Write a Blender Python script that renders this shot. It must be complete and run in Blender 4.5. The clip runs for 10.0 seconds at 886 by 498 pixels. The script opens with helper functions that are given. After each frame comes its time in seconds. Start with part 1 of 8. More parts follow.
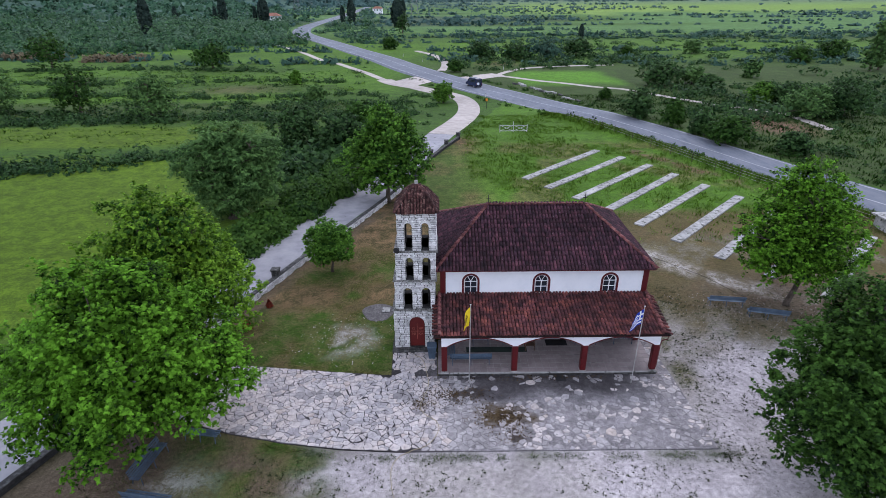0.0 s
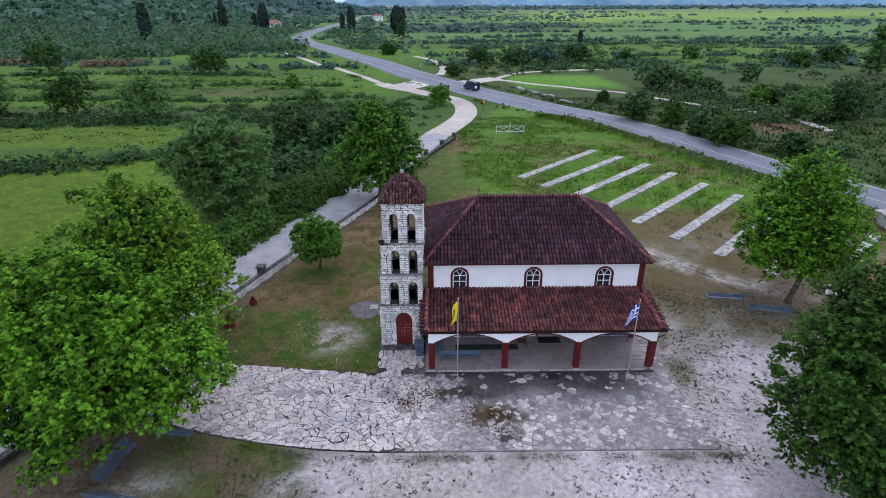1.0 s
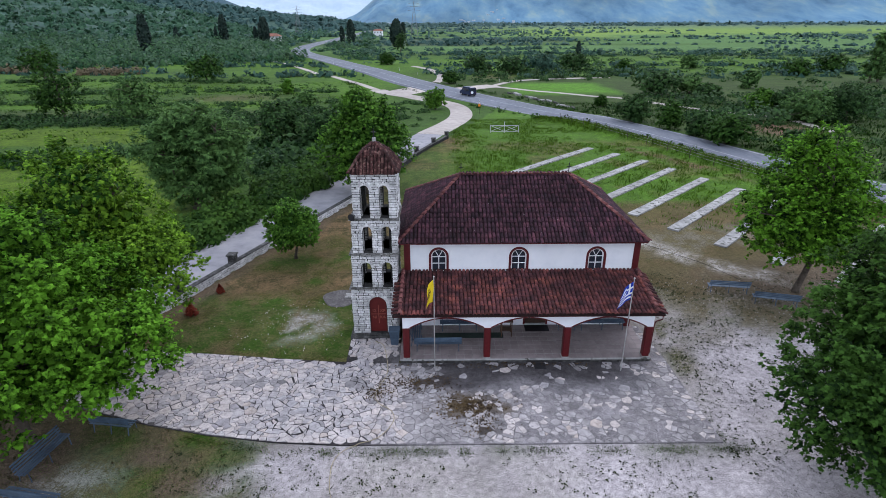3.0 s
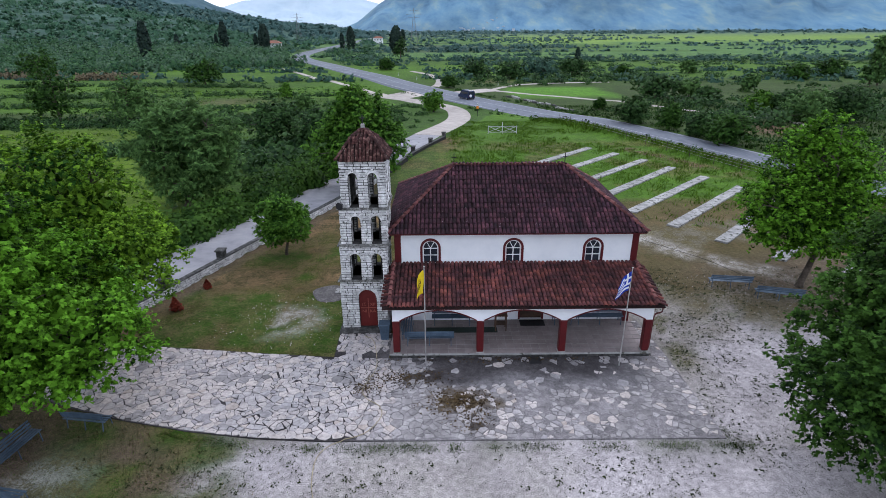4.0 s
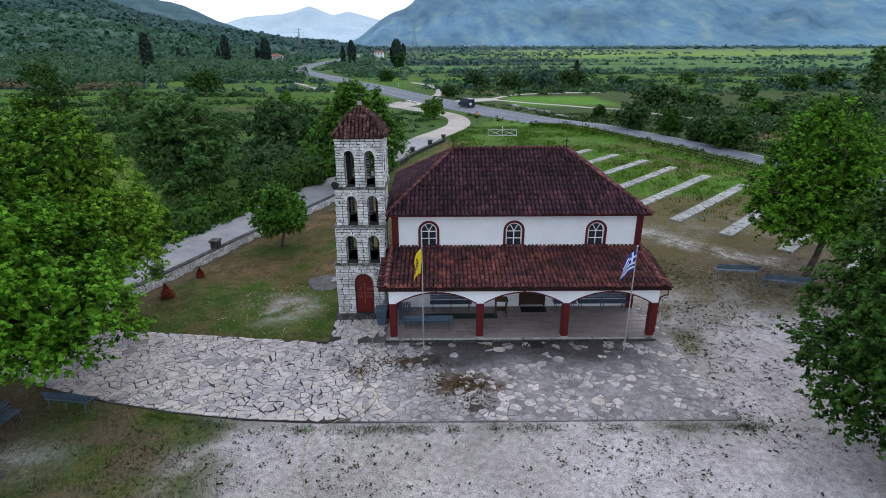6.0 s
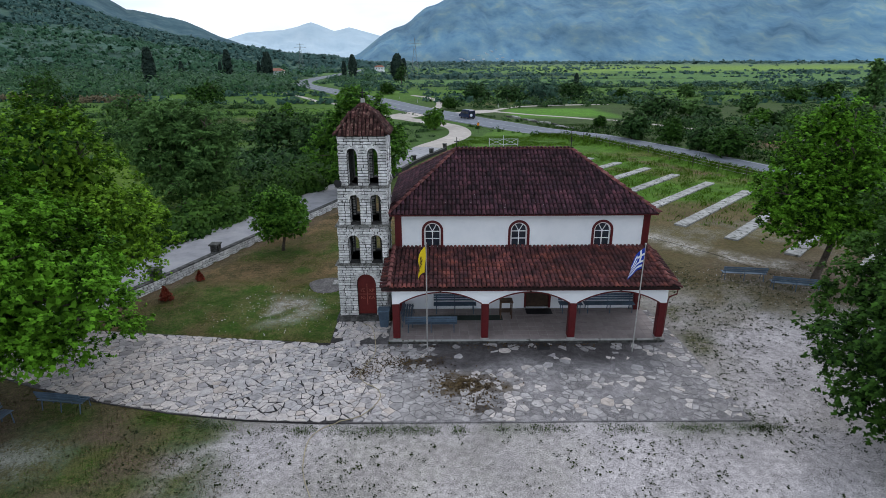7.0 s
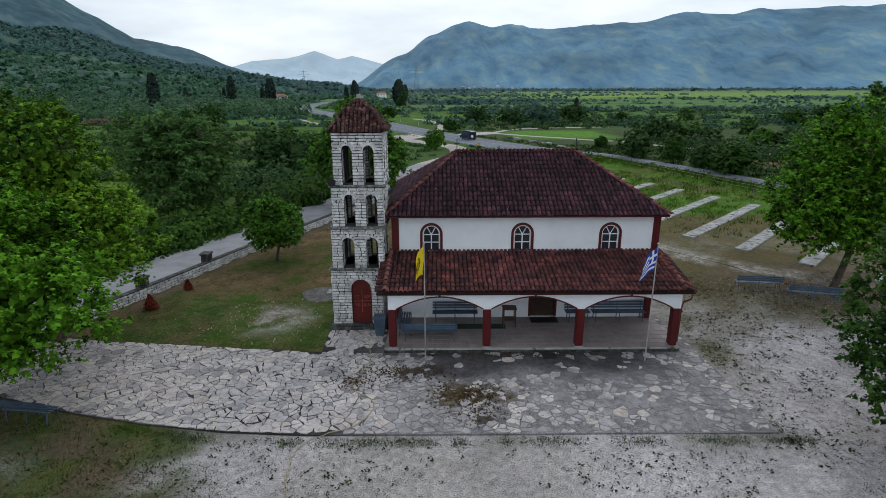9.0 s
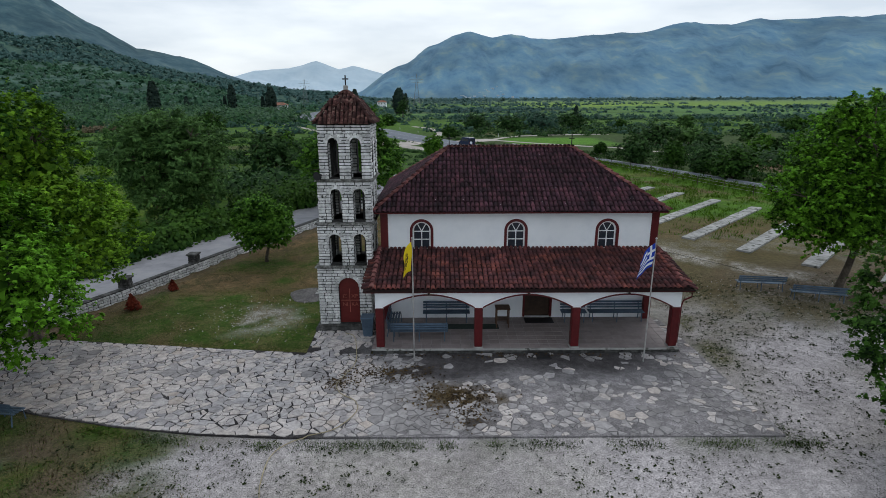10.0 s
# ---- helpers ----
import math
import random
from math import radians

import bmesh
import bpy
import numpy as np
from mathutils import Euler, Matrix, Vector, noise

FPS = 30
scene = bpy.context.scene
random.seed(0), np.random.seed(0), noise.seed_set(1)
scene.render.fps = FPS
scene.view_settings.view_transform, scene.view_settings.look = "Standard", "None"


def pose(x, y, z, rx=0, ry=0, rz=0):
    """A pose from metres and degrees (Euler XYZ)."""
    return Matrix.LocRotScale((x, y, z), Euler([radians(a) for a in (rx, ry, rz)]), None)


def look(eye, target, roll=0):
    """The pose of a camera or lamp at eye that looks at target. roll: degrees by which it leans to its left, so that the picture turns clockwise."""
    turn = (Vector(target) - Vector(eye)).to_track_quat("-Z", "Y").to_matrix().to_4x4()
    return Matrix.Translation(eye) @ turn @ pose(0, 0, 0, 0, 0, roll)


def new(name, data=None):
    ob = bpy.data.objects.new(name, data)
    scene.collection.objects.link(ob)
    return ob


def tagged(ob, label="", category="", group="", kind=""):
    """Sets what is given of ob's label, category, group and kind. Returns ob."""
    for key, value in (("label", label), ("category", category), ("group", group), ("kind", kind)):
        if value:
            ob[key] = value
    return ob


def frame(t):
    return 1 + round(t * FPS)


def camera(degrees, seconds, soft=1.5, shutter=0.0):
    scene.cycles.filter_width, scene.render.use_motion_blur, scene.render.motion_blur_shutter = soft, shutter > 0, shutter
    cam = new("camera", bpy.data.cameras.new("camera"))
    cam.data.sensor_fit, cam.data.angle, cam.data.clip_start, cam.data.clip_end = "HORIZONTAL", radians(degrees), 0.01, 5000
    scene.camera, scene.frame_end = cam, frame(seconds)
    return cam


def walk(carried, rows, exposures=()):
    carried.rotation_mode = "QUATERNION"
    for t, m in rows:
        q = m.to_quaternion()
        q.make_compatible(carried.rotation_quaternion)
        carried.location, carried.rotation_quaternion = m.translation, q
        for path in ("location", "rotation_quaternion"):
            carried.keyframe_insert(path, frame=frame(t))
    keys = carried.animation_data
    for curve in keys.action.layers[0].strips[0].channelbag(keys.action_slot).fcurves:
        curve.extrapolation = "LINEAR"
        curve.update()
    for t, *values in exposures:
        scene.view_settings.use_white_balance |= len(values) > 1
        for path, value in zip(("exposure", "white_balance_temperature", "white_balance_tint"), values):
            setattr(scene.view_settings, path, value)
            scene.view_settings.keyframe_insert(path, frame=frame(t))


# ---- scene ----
cam = camera(79.0, 10.0, soft=0.5)
PATH = [
    (0, (0.168, 0.085, 20.558), (0.181, 1.89, 19.695), -0.3),
    (0.5, (0.492, 0.472, 19.927), (0.507, 2.281, 19.075), -0.2),
    (1, (0.902, 0.838, 19.253), (0.914, 2.654, 18.415), -0.3),
    (1.5, (1.26, 1.243, 18.541), (1.273, 3.064, 17.715), -0.2),
    (2, (1.603, 1.639, 17.789), (1.615, 3.466, 16.976), -0.2),
    (2.5, (1.884, 2.004, 17.058), (1.895, 3.837, 16.257), -0.2),
    (4, (2.6, 2.889, 15.241), (2.609, 4.738, 14.478), -0.3),
    (4.5, (2.717, 3.027, 14.801), (2.726, 4.879, 14.046), -0.2),
    (5, (2.77, 3.034, 14.449), (2.778, 4.89, 13.703), -0.2),
    (5.5, (2.737, 3.009, 13.955), (2.746, 4.869, 13.222), -0.2),
    (7, (2.461, 3.208, 12.686), (2.471, 5.093, 12.019), -0.2),
    (7.5, (2.395, 3.416, 12.354), (2.404, 5.309, 11.709), -0.2),
    (8, (2.371, 3.649, 11.998), (2.378, 5.549, 11.374), -0.2),
    (8.5, (2.433, 3.915, 11.643), (2.44, 5.823, 11.043), -0.2),
    (9, (2.547, 4.22, 11.272), (2.553, 6.135, 10.693), -0.2),
    (9.5, (2.76, 4.572, 10.874), (2.764, 6.492, 10.313), -0.2),
    (10, (3.003, 4.926, 10.496), (3.007, 6.85, 9.949), -0.2),
]
walk(cam, [(t, look(eye, target, roll)) for t, eye, target, roll in PATH], exposures=[(0, 0.32, 6280, 22), (2.5, 0.30, 6350, 19), (5.5, 0.14, 6480, 15), (7.5, -0.13, 6650, 10), (10, -0.38, 6800, 9)])


# ---- world, sun, exposure ----
SUN_EL, SUN_AZ = radians(48), radians(25)      # high, ahead and a little to the right, behind thin cloud
world = bpy.data.worlds.new("overcast_sky")
scene.world = world
world.use_nodes = True


def build_world():
    nt = world.node_tree
    nt.nodes.clear()
    N, L = nt.nodes.new, nt.links.new
    out, bg = N("ShaderNodeOutputWorld"), N("ShaderNodeBackground")
    sky = N("ShaderNodeTexSky")
    sky.sky_type, sky.sun_disc = "NISHITA", False
    sky.sun_elevation, sky.sun_rotation = SUN_EL, SUN_AZ
    co = N("ShaderNodeTexCoord")
    mp = N("ShaderNodeMapping")
    mp.inputs["Scale"].default_value = (1.0, 1.0, 4.5)
    nz = N("ShaderNodeTexNoise")
    nz.inputs["Scale"].default_value, nz.inputs["Detail"].default_value, nz.inputs["Roughness"].default_value = 2.2, 6, 0.55
    ramp = N("ShaderNodeValToRGB")
    ramp.color_ramp.elements[0].position, ramp.color_ramp.elements[0].color = 0.38, (5.2, 6.0, 7.2, 1)
    ramp.color_ramp.elements[1].position, ramp.color_ramp.elements[1].color = 0.62, (7.8, 8.5, 9.4, 1)
    mix = N("ShaderNodeMix")
    mix.data_type = "RGBA"
    mix.inputs["Factor"].default_value = 0.86
    L(co.outputs["Generated"], mp.inputs["Vector"])
    L(mp.outputs["Vector"], nz.inputs["Vector"])
    L(nz.outputs["Fac"], ramp.inputs["Fac"])
    L(sky.outputs["Color"], mix.inputs["A"])
    L(ramp.outputs["Color"], mix.inputs["B"])
    dot, glow, mul = N("ShaderNodeVectorMath"), N("ShaderNodeMapRange"), N("ShaderNodeVectorMath")
    dot.operation, mul.operation = "DOT_PRODUCT", "SCALE"
    dot.inputs[1].default_value = Vector((0.05, 0.97, 0.22)).normalized()
    glow.inputs["From Min"].default_value, glow.inputs["From Max"].default_value = 0.3, 1.0
    glow.inputs["To Min"].default_value, glow.inputs["To Max"].default_value = 1.58, 1.60
    L(co.outputs["Generated"], dot.inputs[0])
    L(dot.outputs["Value"], glow.inputs["Value"])
    L(mix.outputs["Result"], mul.inputs[0])
    L(glow.outputs["Result"], mul.inputs["Scale"])
    L(mul.outputs["Vector"], bg.inputs["Color"])
    bg.inputs["Strength"].default_value = 0.1
    L(bg.outputs["Background"], out.inputs["Surface"])


build_world()
sun_lamp = new("sun", bpy.data.lights.new("sun", "SUN"))
sun_lamp.data.energy, sun_lamp.data.angle, sun_lamp.data.color = 0.5, radians(14), (1.0, 0.96, 0.92)
sun_lamp.matrix_world = look((0, 0, 0), (-math.sin(SUN_AZ) * math.cos(SUN_EL), -math.cos(SUN_AZ) * math.cos(SUN_EL), -math.sin(SUN_EL)))


# ---- materials ----
def material(name, colors, scale=3.0, rough=0.85, bump=0.3, bump_scale=None, rand=0.0, island=0.0, metallic=0.0, spots=None, big=0.25, detail=6, glow=0.0, stretch=None, hues=None):
    """Noise-mixed colours at two scales with relief. rand: value change from object to object; island: from piece to piece of a joined mesh.
    spots: (colour, scale, threshold) for lichen or dirt flecks."""
    m = bpy.data.materials.new(name)
    m.use_nodes = True
    nt = m.node_tree
    N, L = nt.nodes.new, nt.links.new
    bsdf = nt.nodes["Principled BSDF"]
    bsdf.inputs["Roughness"].default_value, bsdf.inputs["Metallic"].default_value = rough, metallic
    if "Specular IOR Level" in bsdf.inputs:
        bsdf.inputs["Specular IOR Level"].default_value = 0.3
    geo = N("ShaderNodeNewGeometry")
    nz = N("ShaderNodeTexNoise")
    nz.inputs["Scale"].default_value, nz.inputs["Detail"].default_value, nz.inputs["Roughness"].default_value = scale, detail, 0.65
    L(geo.outputs["Position"], nz.inputs["Vector"])
    if stretch:
        mp = N("ShaderNodeMapping")
        mp.inputs["Scale"].default_value = stretch
        L(geo.outputs["Position"], mp.inputs["Vector"])
        L(mp.outputs["Vector"], nz.inputs["Vector"])
    ramp = N("ShaderNodeValToRGB")
    ramp.color_ramp.elements[0].color = (*colors[0], 1)
    ramp.color_ramp.elements[1].color = (*colors[-1], 1)
    ramp.color_ramp.elements[0].position, ramp.color_ramp.elements[1].position = 0.32, 0.68
    for k, c in enumerate(colors[1:-1]):
        e = ramp.color_ramp.elements.new(0.32 + 0.36 * (k + 1) / (len(colors) - 1))
        e.color = (*c, 1)
    L(nz.outputs["Fac"], ramp.inputs["Fac"])
    col = ramp.outputs["Color"]
    nb = N("ShaderNodeTexNoise")
    nb.inputs["Scale"].default_value, nb.inputs["Detail"].default_value = scale * 0.17, 3
    L(geo.outputs["Position"], nb.inputs["Vector"])
    hsv = N("ShaderNodeHueSaturation")
    val = N("ShaderNodeMapRange")
    val.inputs["From Min"].default_value, val.inputs["From Max"].default_value = 0.3, 0.7
    val.inputs["To Min"].default_value, val.inputs["To Max"].default_value = 1 - big, 1 + big
    L(nb.outputs["Fac"], val.inputs["Value"])
    v = val.outputs["Result"]
    for amount, node, sock in ((rand, "ShaderNodeObjectInfo", "Random"), (island, "ShaderNodeNewGeometry", "Random Per Island")):
        if amount:
            info, mr, mul = N(node), N("ShaderNodeMapRange"), N("ShaderNodeMath")
            mr.inputs["To Min"].default_value, mr.inputs["To Max"].default_value = 1 - amount, 1 + amount
            mul.operation = "MULTIPLY"
            L(info.outputs[sock], mr.inputs["Value"])
            L(mr.outputs["Result"], mul.inputs[0])
            L(v, mul.inputs[1])
            v = mul.outputs["Value"]
            if hues:
                tint, mt = N("ShaderNodeValToRGB"), N("ShaderNodeMix")
                tint.color_ramp.interpolation = "CONSTANT"
                tint.color_ramp.elements[0].position, tint.color_ramp.elements[0].color = 0.0, (*hues[0][1], 1)
                tint.color_ramp.elements[1].position, tint.color_ramp.elements[1].color = hues[1][0], (*hues[1][1], 1)
                for at, c in hues[2:]:
                    tint.color_ramp.elements.new(at).color = (*c, 1)
                mt.data_type, mt.blend_type = "RGBA", "MULTIPLY"
                mt.inputs["Factor"].default_value = 1.0
                L(info.outputs[sock], tint.inputs["Fac"])
                L(col, mt.inputs["A"])
                L(tint.outputs["Color"], mt.inputs["B"])
                col = mt.outputs["Result"]
    L(col, hsv.inputs["Color"])
    L(v, hsv.inputs["Value"])
    col = hsv.outputs["Color"]
    if spots:
        ns, st, mx = N("ShaderNodeTexNoise"), N("ShaderNodeMapRange"), N("ShaderNodeMix")
        ns.inputs["Scale"].default_value, ns.inputs["Detail"].default_value = spots[1], 3
        L(geo.outputs["Position"], ns.inputs["Vector"])
        st.inputs["From Min"].default_value, st.inputs["From Max"].default_value = spots[2], spots[2] + 0.06
        L(ns.outputs["Fac"], st.inputs["Value"])
        mx.data_type = "RGBA"
        L(st.outputs["Result"], mx.inputs["Factor"])
        L(col, mx.inputs["A"])
        mx.inputs["B"].default_value = (*spots[0], 1)
        col = mx.outputs["Result"]
    L(col, bsdf.inputs["Base Color"])
    # emission in its own colour, a lift of haze on far slopes
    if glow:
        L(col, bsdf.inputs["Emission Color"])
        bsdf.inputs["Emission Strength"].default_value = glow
    if bump:
        nn, bp = N("ShaderNodeTexNoise"), N("ShaderNodeBump")
        nn.inputs["Scale"].default_value, nn.inputs["Detail"].default_value = bump_scale or scale * 4, 5
        L(geo.outputs["Position"], nn.inputs["Vector"])
        L(nn.outputs["Fac"], bp.inputs["Height"])
        bp.inputs["Strength"].default_value, bp.inputs["Distance"].default_value = bump, 0.05
        L(bp.outputs["Normal"], bsdf.inputs["Normal"])
    return m


def leaf_material(name, dark, light, rough=0.7, trans=0.24, vary=0.40):
    """Leaves: colour by leaf and by clump, a little light through them."""
    m = bpy.data.materials.new(name)
    m.use_nodes = True
    nt = m.node_tree
    N, L = nt.nodes.new, nt.links.new
    bsdf, out = nt.nodes["Principled BSDF"], nt.nodes["Material Output"]
    bsdf.inputs["Roughness"].default_value = rough
    if "Specular IOR Level" in bsdf.inputs:
        bsdf.inputs["Specular IOR Level"].default_value = 0.12
    geo, nz, add, ramp = N("ShaderNodeNewGeometry"), N("ShaderNodeTexNoise"), N("ShaderNodeMath"), N("ShaderNodeValToRGB")
    nz.inputs["Scale"].default_value, nz.inputs["Detail"].default_value = 0.9, 4
    L(geo.outputs["Position"], nz.inputs["Vector"])
    add.operation = "MULTIPLY_ADD"
    add.inputs[1].default_value = vary
    L(geo.outputs["Random Per Island"], add.inputs[0])
    sub = N("ShaderNodeMath")
    sub.operation = "SUBTRACT"
    sub.inputs[1].default_value = vary / 2
    L(nz.outputs["Fac"], sub.inputs[0])
    L(sub.outputs["Value"], add.inputs[2])
    far, wide = N("ShaderNodeTexNoise"), N("ShaderNodeMath")
    far.inputs["Scale"].default_value, far.inputs["Detail"].default_value = 0.14, 2
    L(geo.outputs["Position"], far.inputs["Vector"])
    wide.operation = "MULTIPLY_ADD"
    wide.inputs[1].default_value = 0.6
    L(far.outputs["Fac"], wide.inputs[0])
    L(add.outputs["Value"], wide.inputs[2])
    shift = N("ShaderNodeMath")
    shift.operation = "SUBTRACT"
    shift.inputs[1].default_value = 0.31
    L(wide.outputs["Value"], shift.inputs[0])
    ramp.color_ramp.elements[0].position, ramp.color_ramp.elements[0].color = 0.27, (*dark, 1)
    ramp.color_ramp.elements[1].position, ramp.color_ramp.elements[1].color = 0.86, (*light, 1)
    L(shift.outputs["Value"], ramp.inputs["Fac"])
    # Bright shoot tips: light on the outer leaves painted into their colour.
    tip_attr, pale = N("ShaderNodeAttribute"), N("ShaderNodeMix")
    tip_attr.attribute_name, pale.data_type = "tip_light", "RGBA"
    L(tip_attr.outputs["Fac"], pale.inputs["Factor"])
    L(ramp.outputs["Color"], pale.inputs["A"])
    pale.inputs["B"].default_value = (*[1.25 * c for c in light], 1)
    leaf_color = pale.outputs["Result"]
    L(leaf_color, bsdf.inputs["Base Color"])
    tr, mx = N("ShaderNodeBsdfTranslucent"), N("ShaderNodeMixShader")
    L(leaf_color, tr.inputs["Color"])
    mx.inputs["Fac"].default_value = trans
    L(bsdf.outputs["BSDF"], mx.inputs[1])
    L(tr.outputs["BSDF"], mx.inputs[2])
    L(mx.outputs["Shader"], out.inputs["Surface"])
    return m


M_PLASTER = material("white_plaster", [(0.78, 0.815, 0.85), (0.83, 0.86, 0.89), (0.86, 0.885, 0.91)], 1.2, 0.8, 0.05, 40, big=0.05)
M_RED = material("dark_red_paint", [(0.078, 0.007, 0.009), (0.110, 0.011, 0.013)], 5, 0.45, 0.08, 30, big=0.12)
M_DOOR_RED = material("red_door_paint", [(0.095, 0.009, 0.008), (0.12, 0.013, 0.011)], 6, 0.5, 0.08, 40, big=0.12)
M_TILE = material("weathered_roof_tile", [(0.020, 0.011, 0.017), (0.047, 0.018, 0.027), (0.090, 0.033, 0.043)], 2.2, 0.85, 0.35, 25, rand=0.5, big=0.35,
                  spots=((0.42, 0.38, 0.37), 11.0, 0.715))
M_TILE_JOINED = material("joined_weathered_roof_tile", [(0.020, 0.011, 0.017), (0.047, 0.018, 0.027), (0.090, 0.033, 0.043)], 2.2, 0.85, 0.35, 25, island=0.5, big=0.35,
                  spots=((0.42, 0.38, 0.37), 11.0, 0.715))
M_TILE_TOWER = material("tower_roof_tile", [(0.018, 0.009, 0.009), (0.060, 0.022, 0.020), (0.190, 0.105, 0.088)], 4.5, 0.85, 0.35, 25, rand=0.45, big=0.3,
                        spots=((0.30, 0.25, 0.21), 10.0, 0.66))
M_TILE_TOWER_JOINED = material("joined_tower_roof_tile", [(0.018, 0.009, 0.009), (0.060, 0.022, 0.020), (0.190, 0.105, 0.088)], 4.5, 0.85, 0.35, 25, island=0.45, big=0.3,
                        spots=((0.30, 0.25, 0.21), 10.0, 0.66))
M_RIDGE = material("ridge_tile", [(0.075, 0.028, 0.030), (0.16, 0.055, 0.052), (0.26, 0.12, 0.105)], 2.5, 0.85, 0.35, 25, island=0.35, big=0.25)
M_UNDER = material("roof_channel", [(0.010, 0.006, 0.006), (0.028, 0.012, 0.011)], 4, 0.9, 0.3, 20)
M_STONE = material("white_wall_stone", [(0.36, 0.36, 0.355), (0.62, 0.62, 0.615), (0.78, 0.78, 0.77)], 5, 0.9, 0.5, 22, rand=0.2, big=0.15,
                   spots=((0.12, 0.12, 0.11), 7.0, 0.635))
M_STONE_JOINED = material("joined_white_wall_stone", [(0.36, 0.36, 0.355), (0.62, 0.62, 0.615), (0.78, 0.78, 0.77)], 5, 0.9, 0.5, 22, island=0.2, big=0.15,
                   spots=((0.12, 0.12, 0.11), 7.0, 0.635))
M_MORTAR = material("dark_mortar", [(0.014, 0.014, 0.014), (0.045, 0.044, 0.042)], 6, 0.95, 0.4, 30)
M_LEDGE = material("weathered_ledge", [(0.025, 0.025, 0.024), (0.06, 0.06, 0.057), (0.15, 0.15, 0.145)], 4, 0.95, 0.5, 25)
FLAG_HUES = [(0.0, (1.10, 1.06, 1.04)), (0.34, (0.90, 0.89, 0.90)), (0.60, (0.74, 0.74, 0.76)), (0.76, (0.98, 0.93, 0.89)), (0.90, (0.60, 0.60, 0.63)), (0.96, (0.84, 0.77, 0.71))]
FLAG_TONES = [(0.32, 0.300, 0.293), (0.48, 0.452, 0.440), (0.63, 0.597, 0.58)]
M_LEDGE_STONE = material("mossy_ledge_stone", [(0.045, 0.046, 0.038), (0.15, 0.15, 0.14), (0.36, 0.36, 0.35)], 7, 0.95, 0.6, 25, big=0.3)
M_FLAG = material("pale_flagstone", FLAG_TONES, 5, 0.85, 0.35, 20, rand=0.12, big=0.12, spots=((0.22, 0.215, 0.21), 5.0, 0.66), hues=FLAG_HUES)
M_FLAG_JOINED = material("joined_pale_flagstone", FLAG_TONES, 5, 0.85, 0.35, 20, island=0.12, big=0.12, spots=((0.22, 0.215, 0.21), 5.0, 0.66), hues=FLAG_HUES)
M_FLAG_DIM = material("grimed_flagstone", [(0.21, 0.20, 0.20), (0.29, 0.275, 0.274), (0.37, 0.35, 0.346)], 4, 0.9, 0.35, 20, island=0.22, big=0.2)
M_TILEFLOOR = material("porch_floor_tile", [(0.205, 0.170, 0.168), (0.275, 0.232, 0.226)], 2, 0.55, 0.06, 40, rand=0.1, island=0.1, big=0.12)
M_CONCRETE = material("pale_concrete", [(0.20, 0.20, 0.19), (0.33, 0.33, 0.315), (0.43, 0.42, 0.41)], 1.9, 0.9, 0.25, 20, big=0.22, spots=((0.10, 0.10, 0.085), 2.6, 0.58))
M_ROAD = material("main_road_asphalt", [(0.105, 0.122, 0.150), (0.140, 0.158, 0.188), (0.165, 0.180, 0.205)], 0.5, 0.85, 0.15, 12, big=0.14, stretch=(2.2, 0.8, 1.0))
M_LANE = material("lane_asphalt", [(0.22, 0.22, 0.24), (0.29, 0.29, 0.31), (0.34, 0.335, 0.345)], 0.7, 0.9, 0.2, 15, big=0.15, spots=((0.15, 0.15, 0.16), 0.9, 0.66))
M_TRACK = material("pale_dirt_track", [(0.34, 0.30, 0.27), (0.48, 0.44, 0.40)], 0.8, 0.95, 0.4, 10, big=0.15)
M_PAINT = material("road_line_paint", [(0.26, 0.27, 0.29), (0.44, 0.44, 0.45)], 2, 0.7, 0.05)
M_BARK = material("grey_brown_bark", [(0.05, 0.04, 0.03), (0.12, 0.10, 0.08)], 6, 0.95, 0.6, 20)
M_BENCH = material("blue_grey_metal", [(0.07, 0.11, 0.16), (0.10, 0.15, 0.21)], 8, 0.45, 0.05, metallic=0.3)
M_STEEL = material("pale_pole_metal", [(0.35, 0.34, 0.33), (0.5, 0.49, 0.48)], 6, 0.5, 0.05, metallic=0.4)
M_DARK = material("dark_opening", [(0.012, 0.012, 0.014), (0.02, 0.02, 0.022)], 4, 0.6, 0.0)
M_WHITEWOOD = material("white_window_frame", [(0.68, 0.69, 0.70), (0.76, 0.77, 0.78)], 8, 0.5, 0.05)
M_GLASS = material("dark_window_glass", [(0.015, 0.02, 0.03), (0.03, 0.035, 0.045)], 3, 0.08, 0.0)
M_LEAF = leaf_material("plane_leaf", (0.004, 0.025, 0.002), (0.160, 0.400, 0.026), trans=0.27)
M_LEAF_R = leaf_material("plane_leaf_deep", (0.005, 0.022, 0.004), (0.066, 0.160, 0.022), trans=0.24)
M_LEAF_D = leaf_material("deep_green_leaf", (0.014, 0.062, 0.008), (0.125, 0.29, 0.030))
M_LEAF_O = leaf_material("olive_grey_leaf", (0.022, 0.068, 0.018), (0.135, 0.265, 0.070), vary=0.3)
M_LEAF_P = leaf_material("pale_plane_leaf", (0.014, 0.064, 0.006), (0.205, 0.395, 0.026))
M_HEDGE = leaf_material("hedge_leaf", (0.008, 0.034, 0.005), (0.056, 0.142, 0.020), vary=0.25)
M_LANE_HEDGE = leaf_material("lane_hedge_leaf", (0.010, 0.042, 0.006), (0.074, 0.165, 0.022), vary=0.25)
M_SCRUB = leaf_material("scrub_leaf", (0.009, 0.034, 0.010), (0.062, 0.140, 0.036), vary=0.4)
# Plain woods: haze painted into the leaves, paler and bluer with distance.
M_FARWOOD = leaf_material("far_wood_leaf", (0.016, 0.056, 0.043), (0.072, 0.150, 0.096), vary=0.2)
